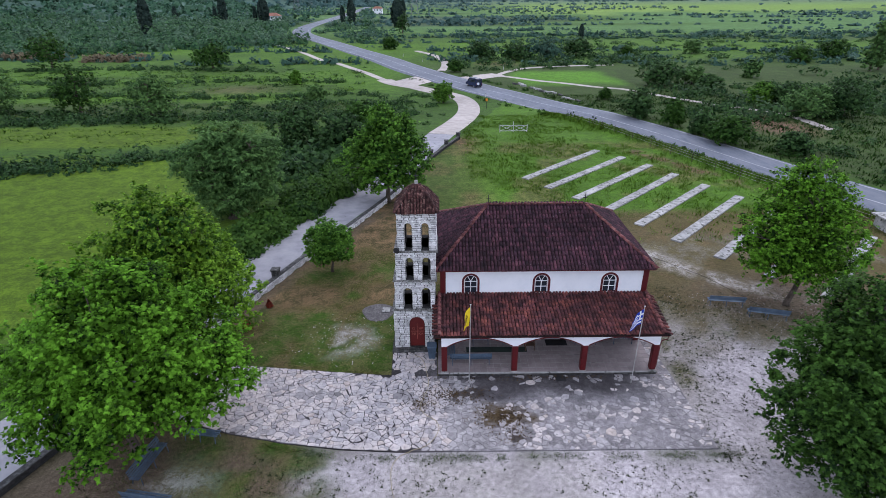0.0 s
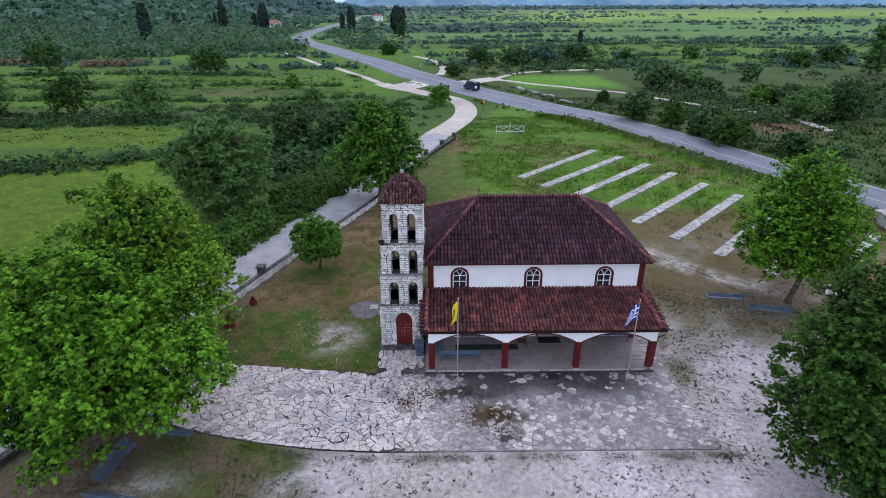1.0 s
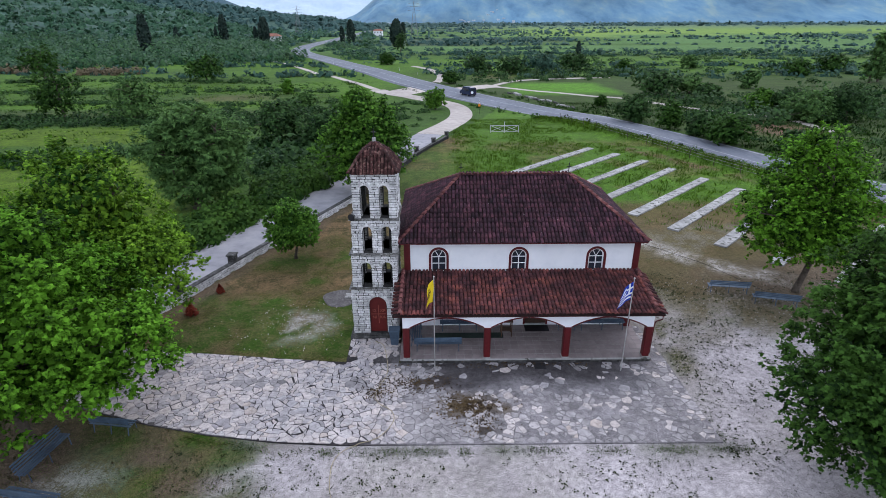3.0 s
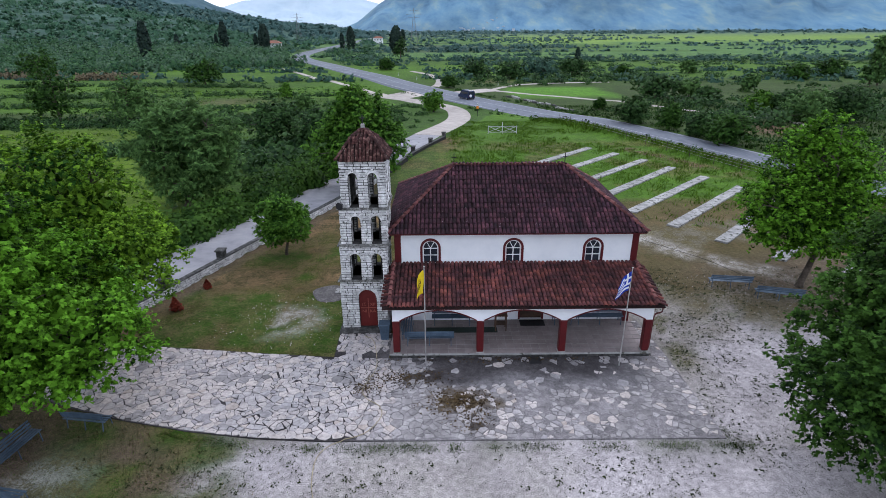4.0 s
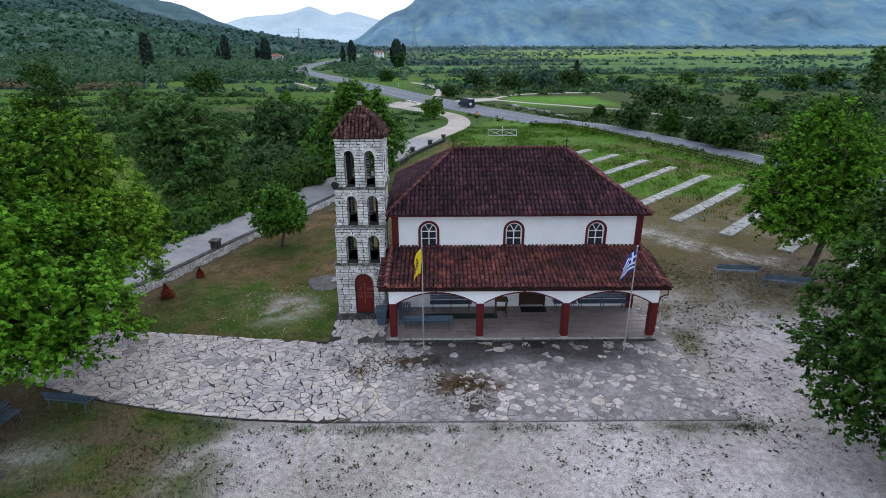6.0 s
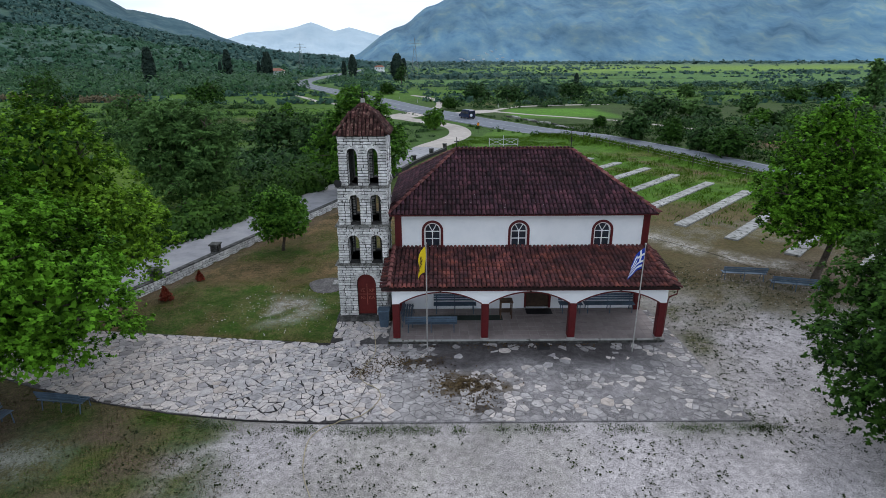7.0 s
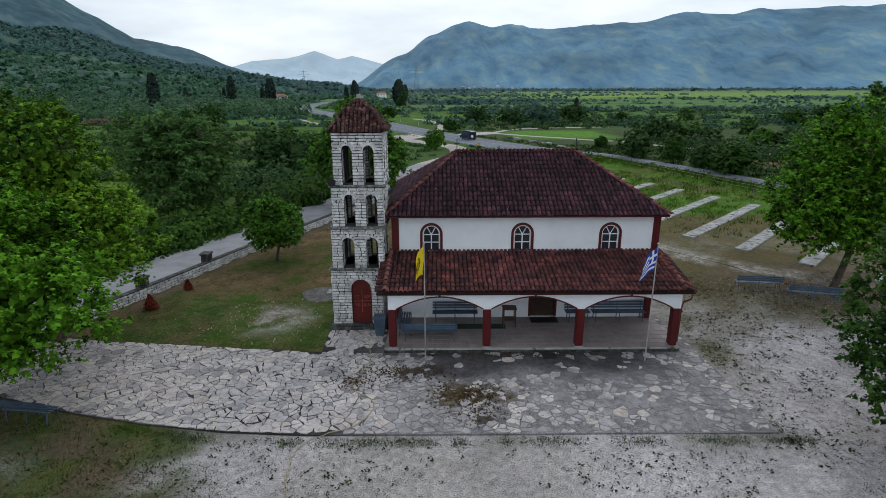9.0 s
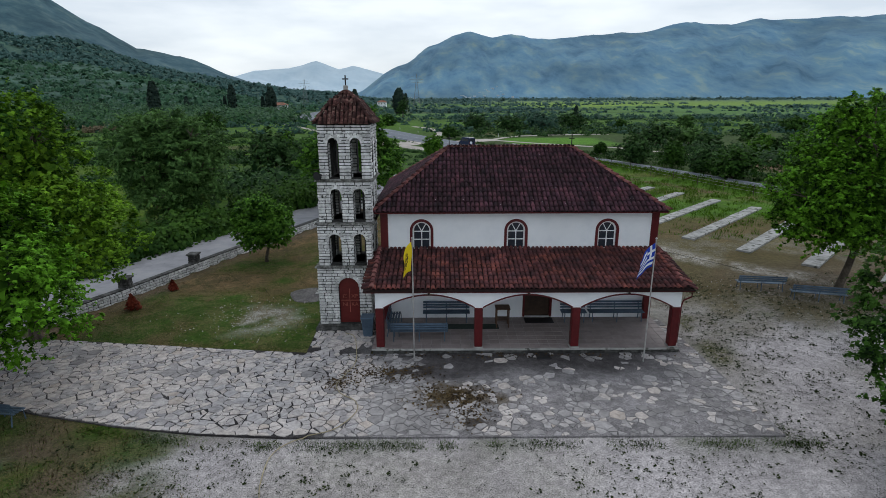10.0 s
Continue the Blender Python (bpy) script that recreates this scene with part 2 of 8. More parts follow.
M_FARWOOD_MID = leaf_material("hazed_wood_leaf", (0.028, 0.075, 0.070), (0.088, 0.170, 0.135), vary=0.2)
M_FARWOOD_HAZE = leaf_material("hazed_horizon_leaf", (0.050, 0.105, 0.105), (0.115, 0.20, 0.17), vary=0.2)
M_GROVE = leaf_material("grove_leaf", (0.014, 0.056, 0.026), (0.074, 0.168, 0.060), vary=0.4)
M_GROVE_PALE = leaf_material("olive_grove_leaf", (0.030, 0.078, 0.046), (0.118, 0.205, 0.108), vary=0.3)
# Hillside leaves, blued by painted haze towards the top.
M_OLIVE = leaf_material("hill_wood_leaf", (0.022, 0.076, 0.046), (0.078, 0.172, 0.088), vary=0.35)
M_OLIVE_HAZE = leaf_material("hazed_high_wood_leaf", (0.036, 0.092, 0.088), (0.085, 0.168, 0.145), vary=0.2)
M_CYPRESS = leaf_material("cypress_leaf", (0.010, 0.024, 0.020), (0.036, 0.064, 0.046))
M_GRASS = leaf_material("grass_blade", (0.060, 0.130, 0.008), (0.125, 0.250, 0.018), trans=0.3)
M_DRYGRASS = leaf_material("dry_grass_blade", (0.070, 0.054, 0.020), (0.25, 0.20, 0.095), trans=0.2, vary=0.7)
M_LAWN = leaf_material("lawn_blade", (0.018, 0.052, 0.004), (0.100, 0.190, 0.018), trans=0.2, vary=0.6)
M_WEED = leaf_material("yard_weed", (0.010, 0.018, 0.006), (0.046, 0.064, 0.018), trans=0.15)
M_REDSHRUB = leaf_material("red_shrub_leaf", (0.095, 0.014, 0.008), (0.240, 0.048, 0.024))


# ---- mesh helpers ----
WELDED = ("arcade", "wall", "wall_core", "window", "arch_trim", "window_frame", "flag", "fascia", "coping")


class Shape:
    """Collects vertices and faces for one mesh."""

    def __init__(self):
        self.v, self.f = [], []

    def add(self, verts, faces, m=None):
        n = len(self.v)
        self.v += [tuple(m @ Vector(p)) for p in verts] if m is not None else [tuple(p) for p in verts]
        self.f += [tuple(i + n for i in f) for f in faces]
        return self

    def box(self, x0, x1, y0, y1, z0, z1, m=None, bevel=0.0):
        b = min(bevel, (x1 - x0) / 3, (y1 - y0) / 3, (z1 - z0) / 3)
        if b <= 0:
            vs = [(x, y, z) for z in (z0, z1) for y in (y0, y1) for x in (x0, x1)]
            return self.add(vs, [(0, 2, 3, 1), (4, 5, 7, 6), (0, 1, 5, 4), (2, 6, 7, 3), (0, 4, 6, 2), (1, 3, 7, 5)], m)
        bm = bmesh.new()
        bmesh.ops.create_cube(bm, size=1, matrix=Matrix.Translation(((x0 + x1) / 2, (y0 + y1) / 2, (z0 + z1) / 2)) @ Matrix.Diagonal((x1 - x0, y1 - y0, z1 - z0, 1)))
        bmesh.ops.bevel(bm, geom=bm.edges[:], offset=b, segments=1, affect="EDGES")
        self.add([v.co[:] for v in bm.verts], [[v.index for v in f.verts] for f in bm.faces], m)
        bm.free()
        return self

    def prism(self, poly, z0, z1, m=None, inset=0.0, drop=0.0):
        """A flat polygon (counter-clockwise) pulled up from z0 to z1; inset and drop round its upper edge."""
        n = len(poly)
        cx, cy = sum(p[0] for p in poly) / n, sum(p[1] for p in poly) / n
        vs = [(x, y, z0) for x, y in poly] + [(x, y, z1 - drop) for x, y in poly]
        fs = [(i, (i + 1) % n, n + (i + 1) % n, n + i) for i in range(n)]
        if inset > 0:
            for x, y in poly:
                d = math.hypot(x - cx, y - cy) + 1e-6
                k = max(0.4, 1 - inset / d)
                vs.append((cx + (x - cx) * k, cy + (y - cy) * k, z1))
            fs += [(n + i, n + (i + 1) % n, 2 * n + (i + 1) % n, 2 * n + i) for i in range(n)]
            fs.append(tuple(range(2 * n, 3 * n)))
        else:
            fs.append(tuple(range(n, 2 * n)))
        fs.append(tuple(range(n - 1, -1, -1)))
        return self.add(vs, fs, m)

    def tube(self, pts, radii, sides=8, caps=True):
        pts = [Vector(p) for p in pts]
        if isinstance(radii, (int, float)):
            radii = [radii] * len(pts)
        n0 = len(self.v)
        for k, p in enumerate(pts):
            d = (pts[min(k + 1, len(pts) - 1)] - pts[max(k - 1, 0)]).normalized()
            a = d.cross(Vector((0.3, 0.2, 1)) if abs(d.z) < 0.9 else Vector((1, 0, 0))).normalized()
            b = d.cross(a)
            for s in range(sides):
                w = 2 * math.pi * s / sides
                self.v.append(tuple(p + radii[k] * (math.cos(w) * a + math.sin(w) * b)))
        for k in range(len(pts) - 1):
            for s in range(sides):
                a0, a1 = n0 + k * sides + s, n0 + k * sides + (s + 1) % sides
                self.f.append((a0, a1, a1 + sides, a0 + sides))
        if caps:
            self.f.append(tuple(n0 + s for s in range(sides - 1, -1, -1)))
            self.f.append(tuple(n0 + (len(pts) - 1) * sides + s for s in range(sides)))
        return self

    def mesh(self, name, material_, smooth=False):
        me = bpy.data.meshes.new(name)
        me.from_pydata(self.v, [], self.f)
        if name in WELDED:
            bm = bmesh.new()
            bm.from_mesh(me)
            bmesh.ops.remove_doubles(bm, verts=bm.verts[:], dist=0.0005)
            bm.to_mesh(me)
            bm.free()
        me.materials.append(material_)
        me.validate()
        if smooth:
            me.polygons.foreach_set("use_smooth", [True] * len(me.polygons))
        me.update()
        return me


def part(name, shape, material_, parent=None, label="", smooth=False):
    ob = new(name, shape.mesh(name, material_, smooth))
    if parent is not None:
        ob.parent = parent
        if parent.parent is None:
            ob.matrix_parent_inverse = parent.matrix_basis.inverted()
    if label:
        tagged(ob, label)
    return ob


def piece(name, mesh, m, parent):
    ob = new(name, mesh)
    ob.parent = parent
    if parent.parent is None:
        ob.matrix_parent_inverse = parent.matrix_basis.inverted()
    ob.matrix_basis = m
    return ob


def thing(name, label, category, at=(0, 0, 0), group="", kind=""):
    ob = new(name)
    ob.empty_display_size = 0.2
    ob.matrix_basis = Matrix.Translation(at)
    return tagged(ob, label, category, group, kind)


def smooth_line(pts, step=1.0):
    """A curve through the points (Catmull-Rom), sampled about every step metres."""
    P = [np.array(p, float) for p in pts]
    P = [2 * P[0] - P[1]] + P + [2 * P[-1] - P[-2]]
    res = []
    for i in range(1, len(P) - 2):
        a, b, c, d = P[i - 1:i + 3]
        n = max(2, int(np.linalg.norm(c - b) / step))
        for k in range(n):
            t = k / n
            res.append(0.5 * (2 * b + (c - a) * t + (2 * a - 5 * b + 4 * c - d) * t * t + (3 * b - a - 3 * c + d) * t ** 3))
    res.append(P[-2])
    return np.array(res)


# ---- plan ----
MAIN_ROAD = smooth_line([(77, -8), (68, 12), (61.5, 27), (55.5, 42), (49.8, 56.8), (45.3, 67.8), (41.2, 79.2), (36.4, 92), (30.2, 106), (21.8, 124.4), (15.2, 136.6), (9.3, 146.8),
                         (-7.6, 182.0), (-20.3, 213.5), (-37.3, 250.4), (-54.5, 289), (-74, 332), (-88, 375), (-96, 430), (-99, 520), (-101, 605), (-108, 780), (-118, 1000)], 3.0)
MAIN_HALF = 5.1
LANE = smooth_line([(-28, 2), (-24.6, 12), (-21.8, 20.0), (-18.2, 30.5), (-15.0, 39.5), (-12.0, 47.3), (-9.5, 53.5), (-6.6, 61), (-2.6, 75), (0.6, 86.5)], 1.5)
TRACK = smooth_line([(0.6, 86.5), (3.6, 97), (6.0, 108.5), (6.8, 119), (6.2, 128), (4.0, 134), (0.8, 138.6), (-2.6, 142.6), (-5.8, 147.3), (-11.5, 153.4), (-15.3, 160.7)], 2.0)
FARM_TRACK = smooth_line([(-15.3, 160.7), (-21.9, 175.3), (-29.3, 189.6), (-36.2, 202.7), (-43.1, 211.9), (-55, 237), (-72.6, 269), (-98, 312)], 2.0)
WALL_LINE = smooth_line([(-20.6, 16.0), (-19.4, 19.0), (-15.7, 29.8), (-14.6, 32.5), (-12.8, 37.3), (-11.2, 41.6), (-9.3, 46.0), (-7.3, 51.0), (-4.4, 59.0), (-0.7, 72.0), (3.2, 82.5)], 0.6)


def dist_to(line, X, Y):
    """Distance of each point to a sampled line, and the side (positive to its right)."""
    best = np.full(X.shape, 1e9)
    side = np.zeros(X.shape)
    for (ax, ay), (bx, by) in zip(line[:-1], line[1:]):
        dx, dy = bx - ax, by - ay
        ll = dx * dx + dy * dy + 1e-9
        t = np.clip(((X - ax) * dx + (Y - ay) * dy) / ll, 0, 1)
        d = np.hypot(X - ax - t * dx, Y - ay - t * dy)
        s = (X - ax) * dy - (Y - ay) * dx
        near = d < best
        best = np.where(near, d, best)
        side = np.where(near, np.sign(s), side)
    return best, side


def hashed(ix, iy, seed=0):
    n = np.sin(ix * 127.1 + iy * 311.7 + seed * 74.7) * 43758.5453
    return n - np.floor(n)


def value_noise(X, Y, scale, seed=0, octaves=3):
    res, amp, tot = np.zeros(np.shape(X)), 1.0, 0.0
    for o in range(octaves):
        x, y = X / scale, Y / scale
        ix, iy = np.floor(x), np.floor(y)
        fx, fy = x - ix, y - iy
        fx, fy = fx * fx * (3 - 2 * fx), fy * fy * (3 - 2 * fy)
        res = res + amp * ((hashed(ix, iy, seed + o) * (1 - fx) + hashed(ix + 1, iy, seed + o) * fx) * (1 - fy)
                           + (hashed(ix, iy + 1, seed + o) * (1 - fx) + hashed(ix + 1, iy + 1, seed + o) * fx) * fy)
        tot += amp
        amp, scale = amp * 0.5, scale * 0.5
    return res / tot


def box_mask(X, Y, x0, x1, y0, y1, soft=1.0):
    d = np.minimum(np.minimum(X - x0, x1 - X), np.minimum(Y - y0, y1 - Y))
    return np.clip(d / soft + 0.5, 0, 1)


def plain_drop(X, Y):
    """How far the road and the valley floor beyond the yard lie below it."""
    q = np.clip((Y - 76) / 54, 0, 1)
    across = ((X - 55.5) * 64 + (Y - 42) * 25.3) / 68.8      # metres to the right of the main road's middle
    cutting = 1.3 * np.clip((across + 9.8) / 4.4, 0, 1) * np.clip((Y - 36) / 16, 0, 1)
    crest = 0.90 * np.exp(-((across + 8.6) / 1.5) ** 2) * np.clip((Y - 38) / 14, 0, 1) * np.clip((112 - Y) / 14, 0, 1)
    return np.maximum(2.2 * q * q * (3 - 2 * q), cutting) - crest


def on_plain(x, y):
    """A place on the level yard's plane, moved out along the line of sight onto the lower valley floor."""
    fx, fy = x, y
    for _ in range(8):
        k = 1 + float(plain_drop(fx, fy)) / 17
        fx, fy = 1.9 + (x - 1.9) * k, 2.0 + (y - 2.0) * k
    return fx, fy


def settle(spots):
    return [(*on_plain(q[0], q[1]), *q[2:]) for q in spots]


def ground_z(x, y):
    return -float(plain_drop(x, y))


# ---- ground ----
def axis(lo, hi, step, far_lo, far_hi, grow=1.09):
    mid = list(np.arange(lo, hi, step))
    up, s = [], step
    while (up[-1] if up else mid[-1]) < far_hi:
        s *= grow
        up.append((up[-1] if up else mid[-1]) + s)
    dn, s = [], step
    while (dn[-1] if dn else mid[0]) > far_lo:
        s *= grow
        dn.append((dn[-1] if dn else mid[0]) - s)
    return np.array(dn[::-1] + mid + up)


# The far-plain colours hold painted haze; sunny is a sunlit strip.
GROUND_COLORS = {
    "field": (0.070, 0.160, 0.013), "nearfield": (0.086, 0.152, 0.009), "meadow": (0.048, 0.108, 0.013), "hazy": (0.088, 0.184, 0.056), "thicket": (0.060, 0.100, 0.058), "far_haze": (0.100, 0.165, 0.100), "dry": (0.180, 0.118, 0.060), "drylawn": (0.118, 0.086, 0.042), "lawn": (0.052, 0.058, 0.011),
    "sunny": (0.165, 0.265, 0.048), "bright": (0.085, 0.215, 0.016),
    "gravel": (0.450, 0.418, 0.420), "dirt": (0.165, 0.128, 0.102), "mossy": (0.034, 0.078, 0.008), "scrub": (0.035, 0.060, 0.014), "redsoil": (0.17, 0.095, 0.065), "bare": (0.46, 0.44, 0.41), "worn": (0.088, 0.092, 0.032), "rough": (0.034, 0.068, 0.012), "soil": (0.104, 0.076, 0.052)}


GROUND_SECOND = {
    "field": (0.050, 0.110, 0.010), "nearfield": (0.050, 0.092, 0.007), "meadow": (0.034, 0.074, 0.012), "hazy": (0.064, 0.140, 0.032), "thicket": (0.045, 0.08, 0.05), "far_haze": (0.080, 0.135, 0.090), "dry": (0.060, 0.052, 0.020), "drylawn": (0.078, 0.068, 0.024), "lawn": (0.115, 0.092, 0.040), "sunny": (0.14, 0.24, 0.045), "bright": (0.065, 0.165, 0.014),
    "gravel": (0.370, 0.343, 0.346), "dirt": (0.100, 0.076, 0.058), "mossy": (0.080, 0.092, 0.026), "scrub": (0.055, 0.075, 0.022), "redsoil": (0.085, 0.070, 0.038), "bare": (0.16, 0.14, 0.10), "worn": (0.235, 0.21, 0.18), "rough": (0.046, 0.070, 0.020), "soil": (0.140, 0.108, 0.076)}


def ground_height(X, Y):
    d, s = dist_to(WALL_LINE, X, Y)
    return np.where((s > 0) & (Y > 26) & (Y < 70), -0.22 * np.clip(1 - d / 1.6, 0, 1), 0) - plain_drop(X, Y)


def build_ground():
    xs, ys = axis(-32, 48, 0.5, -4600, 4600), axis(6, 100, 0.5, -400, 4800)
    TX, TY = np.meshgrid(xs, ys)
    K = 1 + plain_drop(TX, TY) / 17
    X, Y = 1.9 + (TX - 1.9) / K, 2.0 + (TY - 2.0) / K
    C = {k: np.array(v) for k, v in GROUND_COLORS.items()}
    C2 = {k: np.array(v) for k, v in GROUND_SECOND.items()}
    col, col2 = np.zeros((*X.shape, 3)) + C["meadow"], np.zeros((*X.shape, 3)) + C2["meadow"]

    def lay(mask, key):
        nonlocal col, col2
        col = col * (1 - mask[..., None]) + C[key] * mask[..., None]
        col2 = col2 * (1 - mask[..., None]) + C2[key] * mask[..., None]

    n1, n2, n3 = value_noise(X, Y, 6, 1, 4), value_noise(X, Y, 1.6, 7, 4), value_noise(X, Y, 40, 3, 4)
    jx, jy = (value_noise(X, Y, 5, 11) - 0.5) * 4, (value_noise(X, Y, 5, 12) - 0.5) * 4
    # far plain: long parcels of brighter and duller green
    far = np.clip((Y - 110) / 30, 0, 1)
    band = value_noise(X * 0.16, Y * 1.0, 45, 21, 3)
    lay(far * np.clip((band - 0.47) * 8, 0, 1), "field")
    lay(far * np.clip((0.43 - band) * 8, 0, 1) * 0.8, "scrub")
    # haze painted into the ground from mid-plain on
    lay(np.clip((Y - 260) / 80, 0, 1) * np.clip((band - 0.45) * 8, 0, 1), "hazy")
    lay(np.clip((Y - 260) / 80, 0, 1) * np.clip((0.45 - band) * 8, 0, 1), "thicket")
    # sunlight on the far right fields, put into the ground colour
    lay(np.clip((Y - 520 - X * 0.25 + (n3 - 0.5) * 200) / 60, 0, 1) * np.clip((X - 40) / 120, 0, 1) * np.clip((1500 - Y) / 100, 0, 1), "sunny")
    # blue haze laid over the end of the plain
    lay(np.clip((Y - 850) / 500, 0, 0.85), "far_haze")
    stripe = value_noise(X * 0.22, Y, 13, 23, 3)
    lay(box_mask(X + jx * 2, Y + jy, -140, -10, 112, 200, 6) * np.clip((stripe - 0.44) * 9, 0, 1), "field")
    # near fields left of the lane
    lay(box_mask(X + jx, Y + jy, -120, -21, 30, 73, 4), "nearfield")
    lay(box_mask(X + jx, Y + jy, -130, -30, 79, 92, 3), "nearfield")
    lay(box_mask(X + jx, Y + jy, -110, -8, 96, 112, 5) * 0.6, "scrub")
    # right of the main road
    md, ms = dist_to(MAIN_ROAD, TX, TY)
    lay((ms > 0) * np.clip((md - 5.5) / 2, 0, 1) * np.clip((190 - Y) / 30, 0, 1), "rough")
    lay(box_mask(X + jx * 1.5, Y + jy * 1.5, 21, 46, 133, 157, 4), "bright")
    lay(np.clip(1.3 - np.hypot((X - 56 + jx) / 6, (Y - 89 + jy) / 7), 0, 1), "redsoil")
    lay(np.clip(1.2 - np.hypot((X - 20 + jx * 2) / 8, (Y - 178 + jy) / 6), 0, 1) * 0.8, "redsoil")
    lay(np.clip(1.2 - np.hypot((X + 45 + jx * 2) / 10, (Y - 128 + jy) / 7), 0, 1) * 0.5, "redsoil")
    # tall grass between yard and road
    wd, ws = dist_to(WALL_LINE, X, Y)
    inside = (ws > 0).astype(float)
    lay(inside * (ms < 0) * box_mask(X + jx * 0.5, Y + jy * 0.5, 3, 60, 50, 125, 4), "field")
    lay(inside * (ms < 0) * box_mask(X + jx * 0.4, Y + jy * 0.4, -18, 60, 10, 52, 2) * (X > -18), "lawn")
    lay(inside * box_mask(X + jx * 0.4, Y + jy * 0.4, -14, 5.5, 44, 84, 4) * np.clip(0.5 + (n1 - 0.45) * 3, 0.2, 1), "dry")
    drift = value_noise(X, Y, 3.2, 17, 4)
    lay(inside * box_mask(X, Y, -17, -2, 24, 46, 2) * np.clip((drift - 0.46) * 10, 0, 0.9), "dry")
    lay(inside * box_mask(X, Y, -15, -2, 25.5, 40, 2) * np.clip((0.42 - drift) * 12, 0, 0.9), "mossy")
    lay(box_mask(X + jx * 0.3, Y, -7.0, -2.6, 26.0, 28.6, 1.2) * np.clip((n2 - 0.36) * 6, 0, 0.85), "mossy")
    lay(inside * np.clip(1.3 - wd / 1.5 + (n2 - 0.5) * 1.5, 0, 1) * box_mask(X, Y, -20, 0, 27, 52, 2) * 0.85, "soil")
    lay(np.clip(1.3 - np.abs((X - 34.5 + jx * 0.4) * 0.86 + (Y - 63) * 0.5) / 1.5, 0, 1) * box_mask(X, Y, 26, 42, 52, 76, 3) * np.clip((n2 - 0.4) * 5, 0, 1), "redsoil")
    lay(inside * (ms < 0) * box_mask(X, Y, 8, 42, 40, 80, 3) * np.clip((n1 - 0.58) * 7, 0, 0.5), "dry")
    # bare earth round the first slabs, and the yard
    lay(box_mask(X + jx * 0.6, Y + jy * 0.6, 12, 40, 32, 49, 4) * np.clip(0.75 + (n1 - 0.4) * 3, 0, 1), "drylawn")
    lay(box_mask(X + jx * 0.5, Y + jy * 0.4, 13.0, 42, -30, 31.0, 4), "gravel")
    lay(box_mask(X + jx * 0.3, Y + jy * 0.3, -6.5, 42, -30, 20.6, 2), "gravel")
    yard = (box_mask(X, Y, 14.2, 34, 12, 36, 2) + box_mask(X, Y, -6, 40, -10, 19.4, 1)) * np.clip((n1 - 0.50) * 4.5, 0, 0.7)
    lay(np.clip(yard, 0, 1) * (0.5 + 0.5 * np.clip((X - 12) / 6, 0, 1)), "worn")
    lay(box_mask(X + jx * 0.5, Y + jy * 0.5, 16.0, 36, 28, 34, 3) * np.clip((n2 - 0.38) * 5, 0, 0.8), "drylawn")
    lay(box_mask(X + jx * 0.6, Y + jy * 0.6, 15.5, 40, 31, 46, 3) * np.clip((n1 - 0.50) * 6, 0, 0.45), "worn")
    lay(np.clip(1.2 - np.hypot((X + 14.5 + jx) / 9.5, (Y - 17.0 + jy) / 4.2), 0, 1), "dirt")
    lay(np.clip(1.25 - np.hypot((X + 16.2 + jx) / 5.2, (Y - 17.8 + jy) / 4.6), 0, 1), "soil")
    lay(np.clip(1.2 - np.hypot((X + 11.0 + jx) / 4.5, (Y - 17.4 + jy * 0.5) / 3.0), 0, 1) * 0.75, "soil")
    lay(box_mask(X + jx * 0.4, Y + jy * 0.3, -13.0, -4.8, 14.0, 21.5, 1.5) * np.clip((n2 - 0.34) * 5, 0, 1) * 0.9, "mossy")
    lay(np.clip(1.2 - np.hypot((X + 12.4 + jx * 0.4) / 2.2, (Y - 17.9 + jy * 0.4) / 1.5), 0, 1) * np.clip((n2 - 0.42) * 4, 0, 0.6), "bare")
    lay(np.clip(1.35 - np.hypot((X - 26 + jx) / 7.0, (Y - 34.5 + jy) / 4.2), 0, 1) * 0.85, "soil")
    # pale track curving round behind the church
    tr = smooth_line([(13.5, 31), (14.8, 38), (17.5, 42), (21, 38), (27, 34)], 1.0)
    td, _ = dist_to(tr, X, Y)
    lay(np.clip(1.6 - td / 0.9, 0, 1) * np.clip((n2 - 0.3) * 4, 0, 1) * 0.8, "bare")
    lay(np.clip(1.35 - np.hypot((X + 6.0 + jx * 0.3) / 2.0, (Y - 29.3 + jy * 0.3) / 1.7), 0, 1) * np.clip((n2 - 0.47) * 14, 0, 1) * 0.8, "bare")
    # grass edge along the paving
    edge = box_mask(X + jx * 0.1, Y + jy * 0.12, -9, 15.0, 19.0, 19.9, 0.5) * np.clip((n2 - 0.38) * 6, 0, 1)
    lay(edge * 0.45, "scrub")
    lay(np.clip(1.5 - np.abs(X - 14.7 + jx * 0.15) / 0.7, 0, 1) * box_mask(X, Y, 10, 20, 24, 38, 2) * np.clip((n2 - 0.38) * 5, 0, 1), "worn")
    # weeds scattered over the gravel, as flecks of lower cover
    X, Y = TX, TY
    Z = ground_height(X, Y) + (value_noise(X, Y, 3, 31) - 0.5) * 0.04
    Z = Z + np.clip((Y - 120) / 60, 0, 1) * (value_noise(X, Y, 70, 41, 2) - 0.5) * 0.3
    nx, ny = len(xs), len(ys)
    idx = np.arange(nx * ny).reshape(ny, nx)
    faces = np.stack([idx[:-1, :-1], idx[:-1, 1:], idx[1:, 1:], idx[1:, :-1]], -1).reshape(-1, 4)
    me = bpy.data.meshes.new("ground")
    me.from_pydata(np.stack([X, Y, Z], -1).reshape(-1, 3).tolist(), [], faces.tolist())
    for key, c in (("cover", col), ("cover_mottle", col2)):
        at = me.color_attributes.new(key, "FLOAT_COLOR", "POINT")
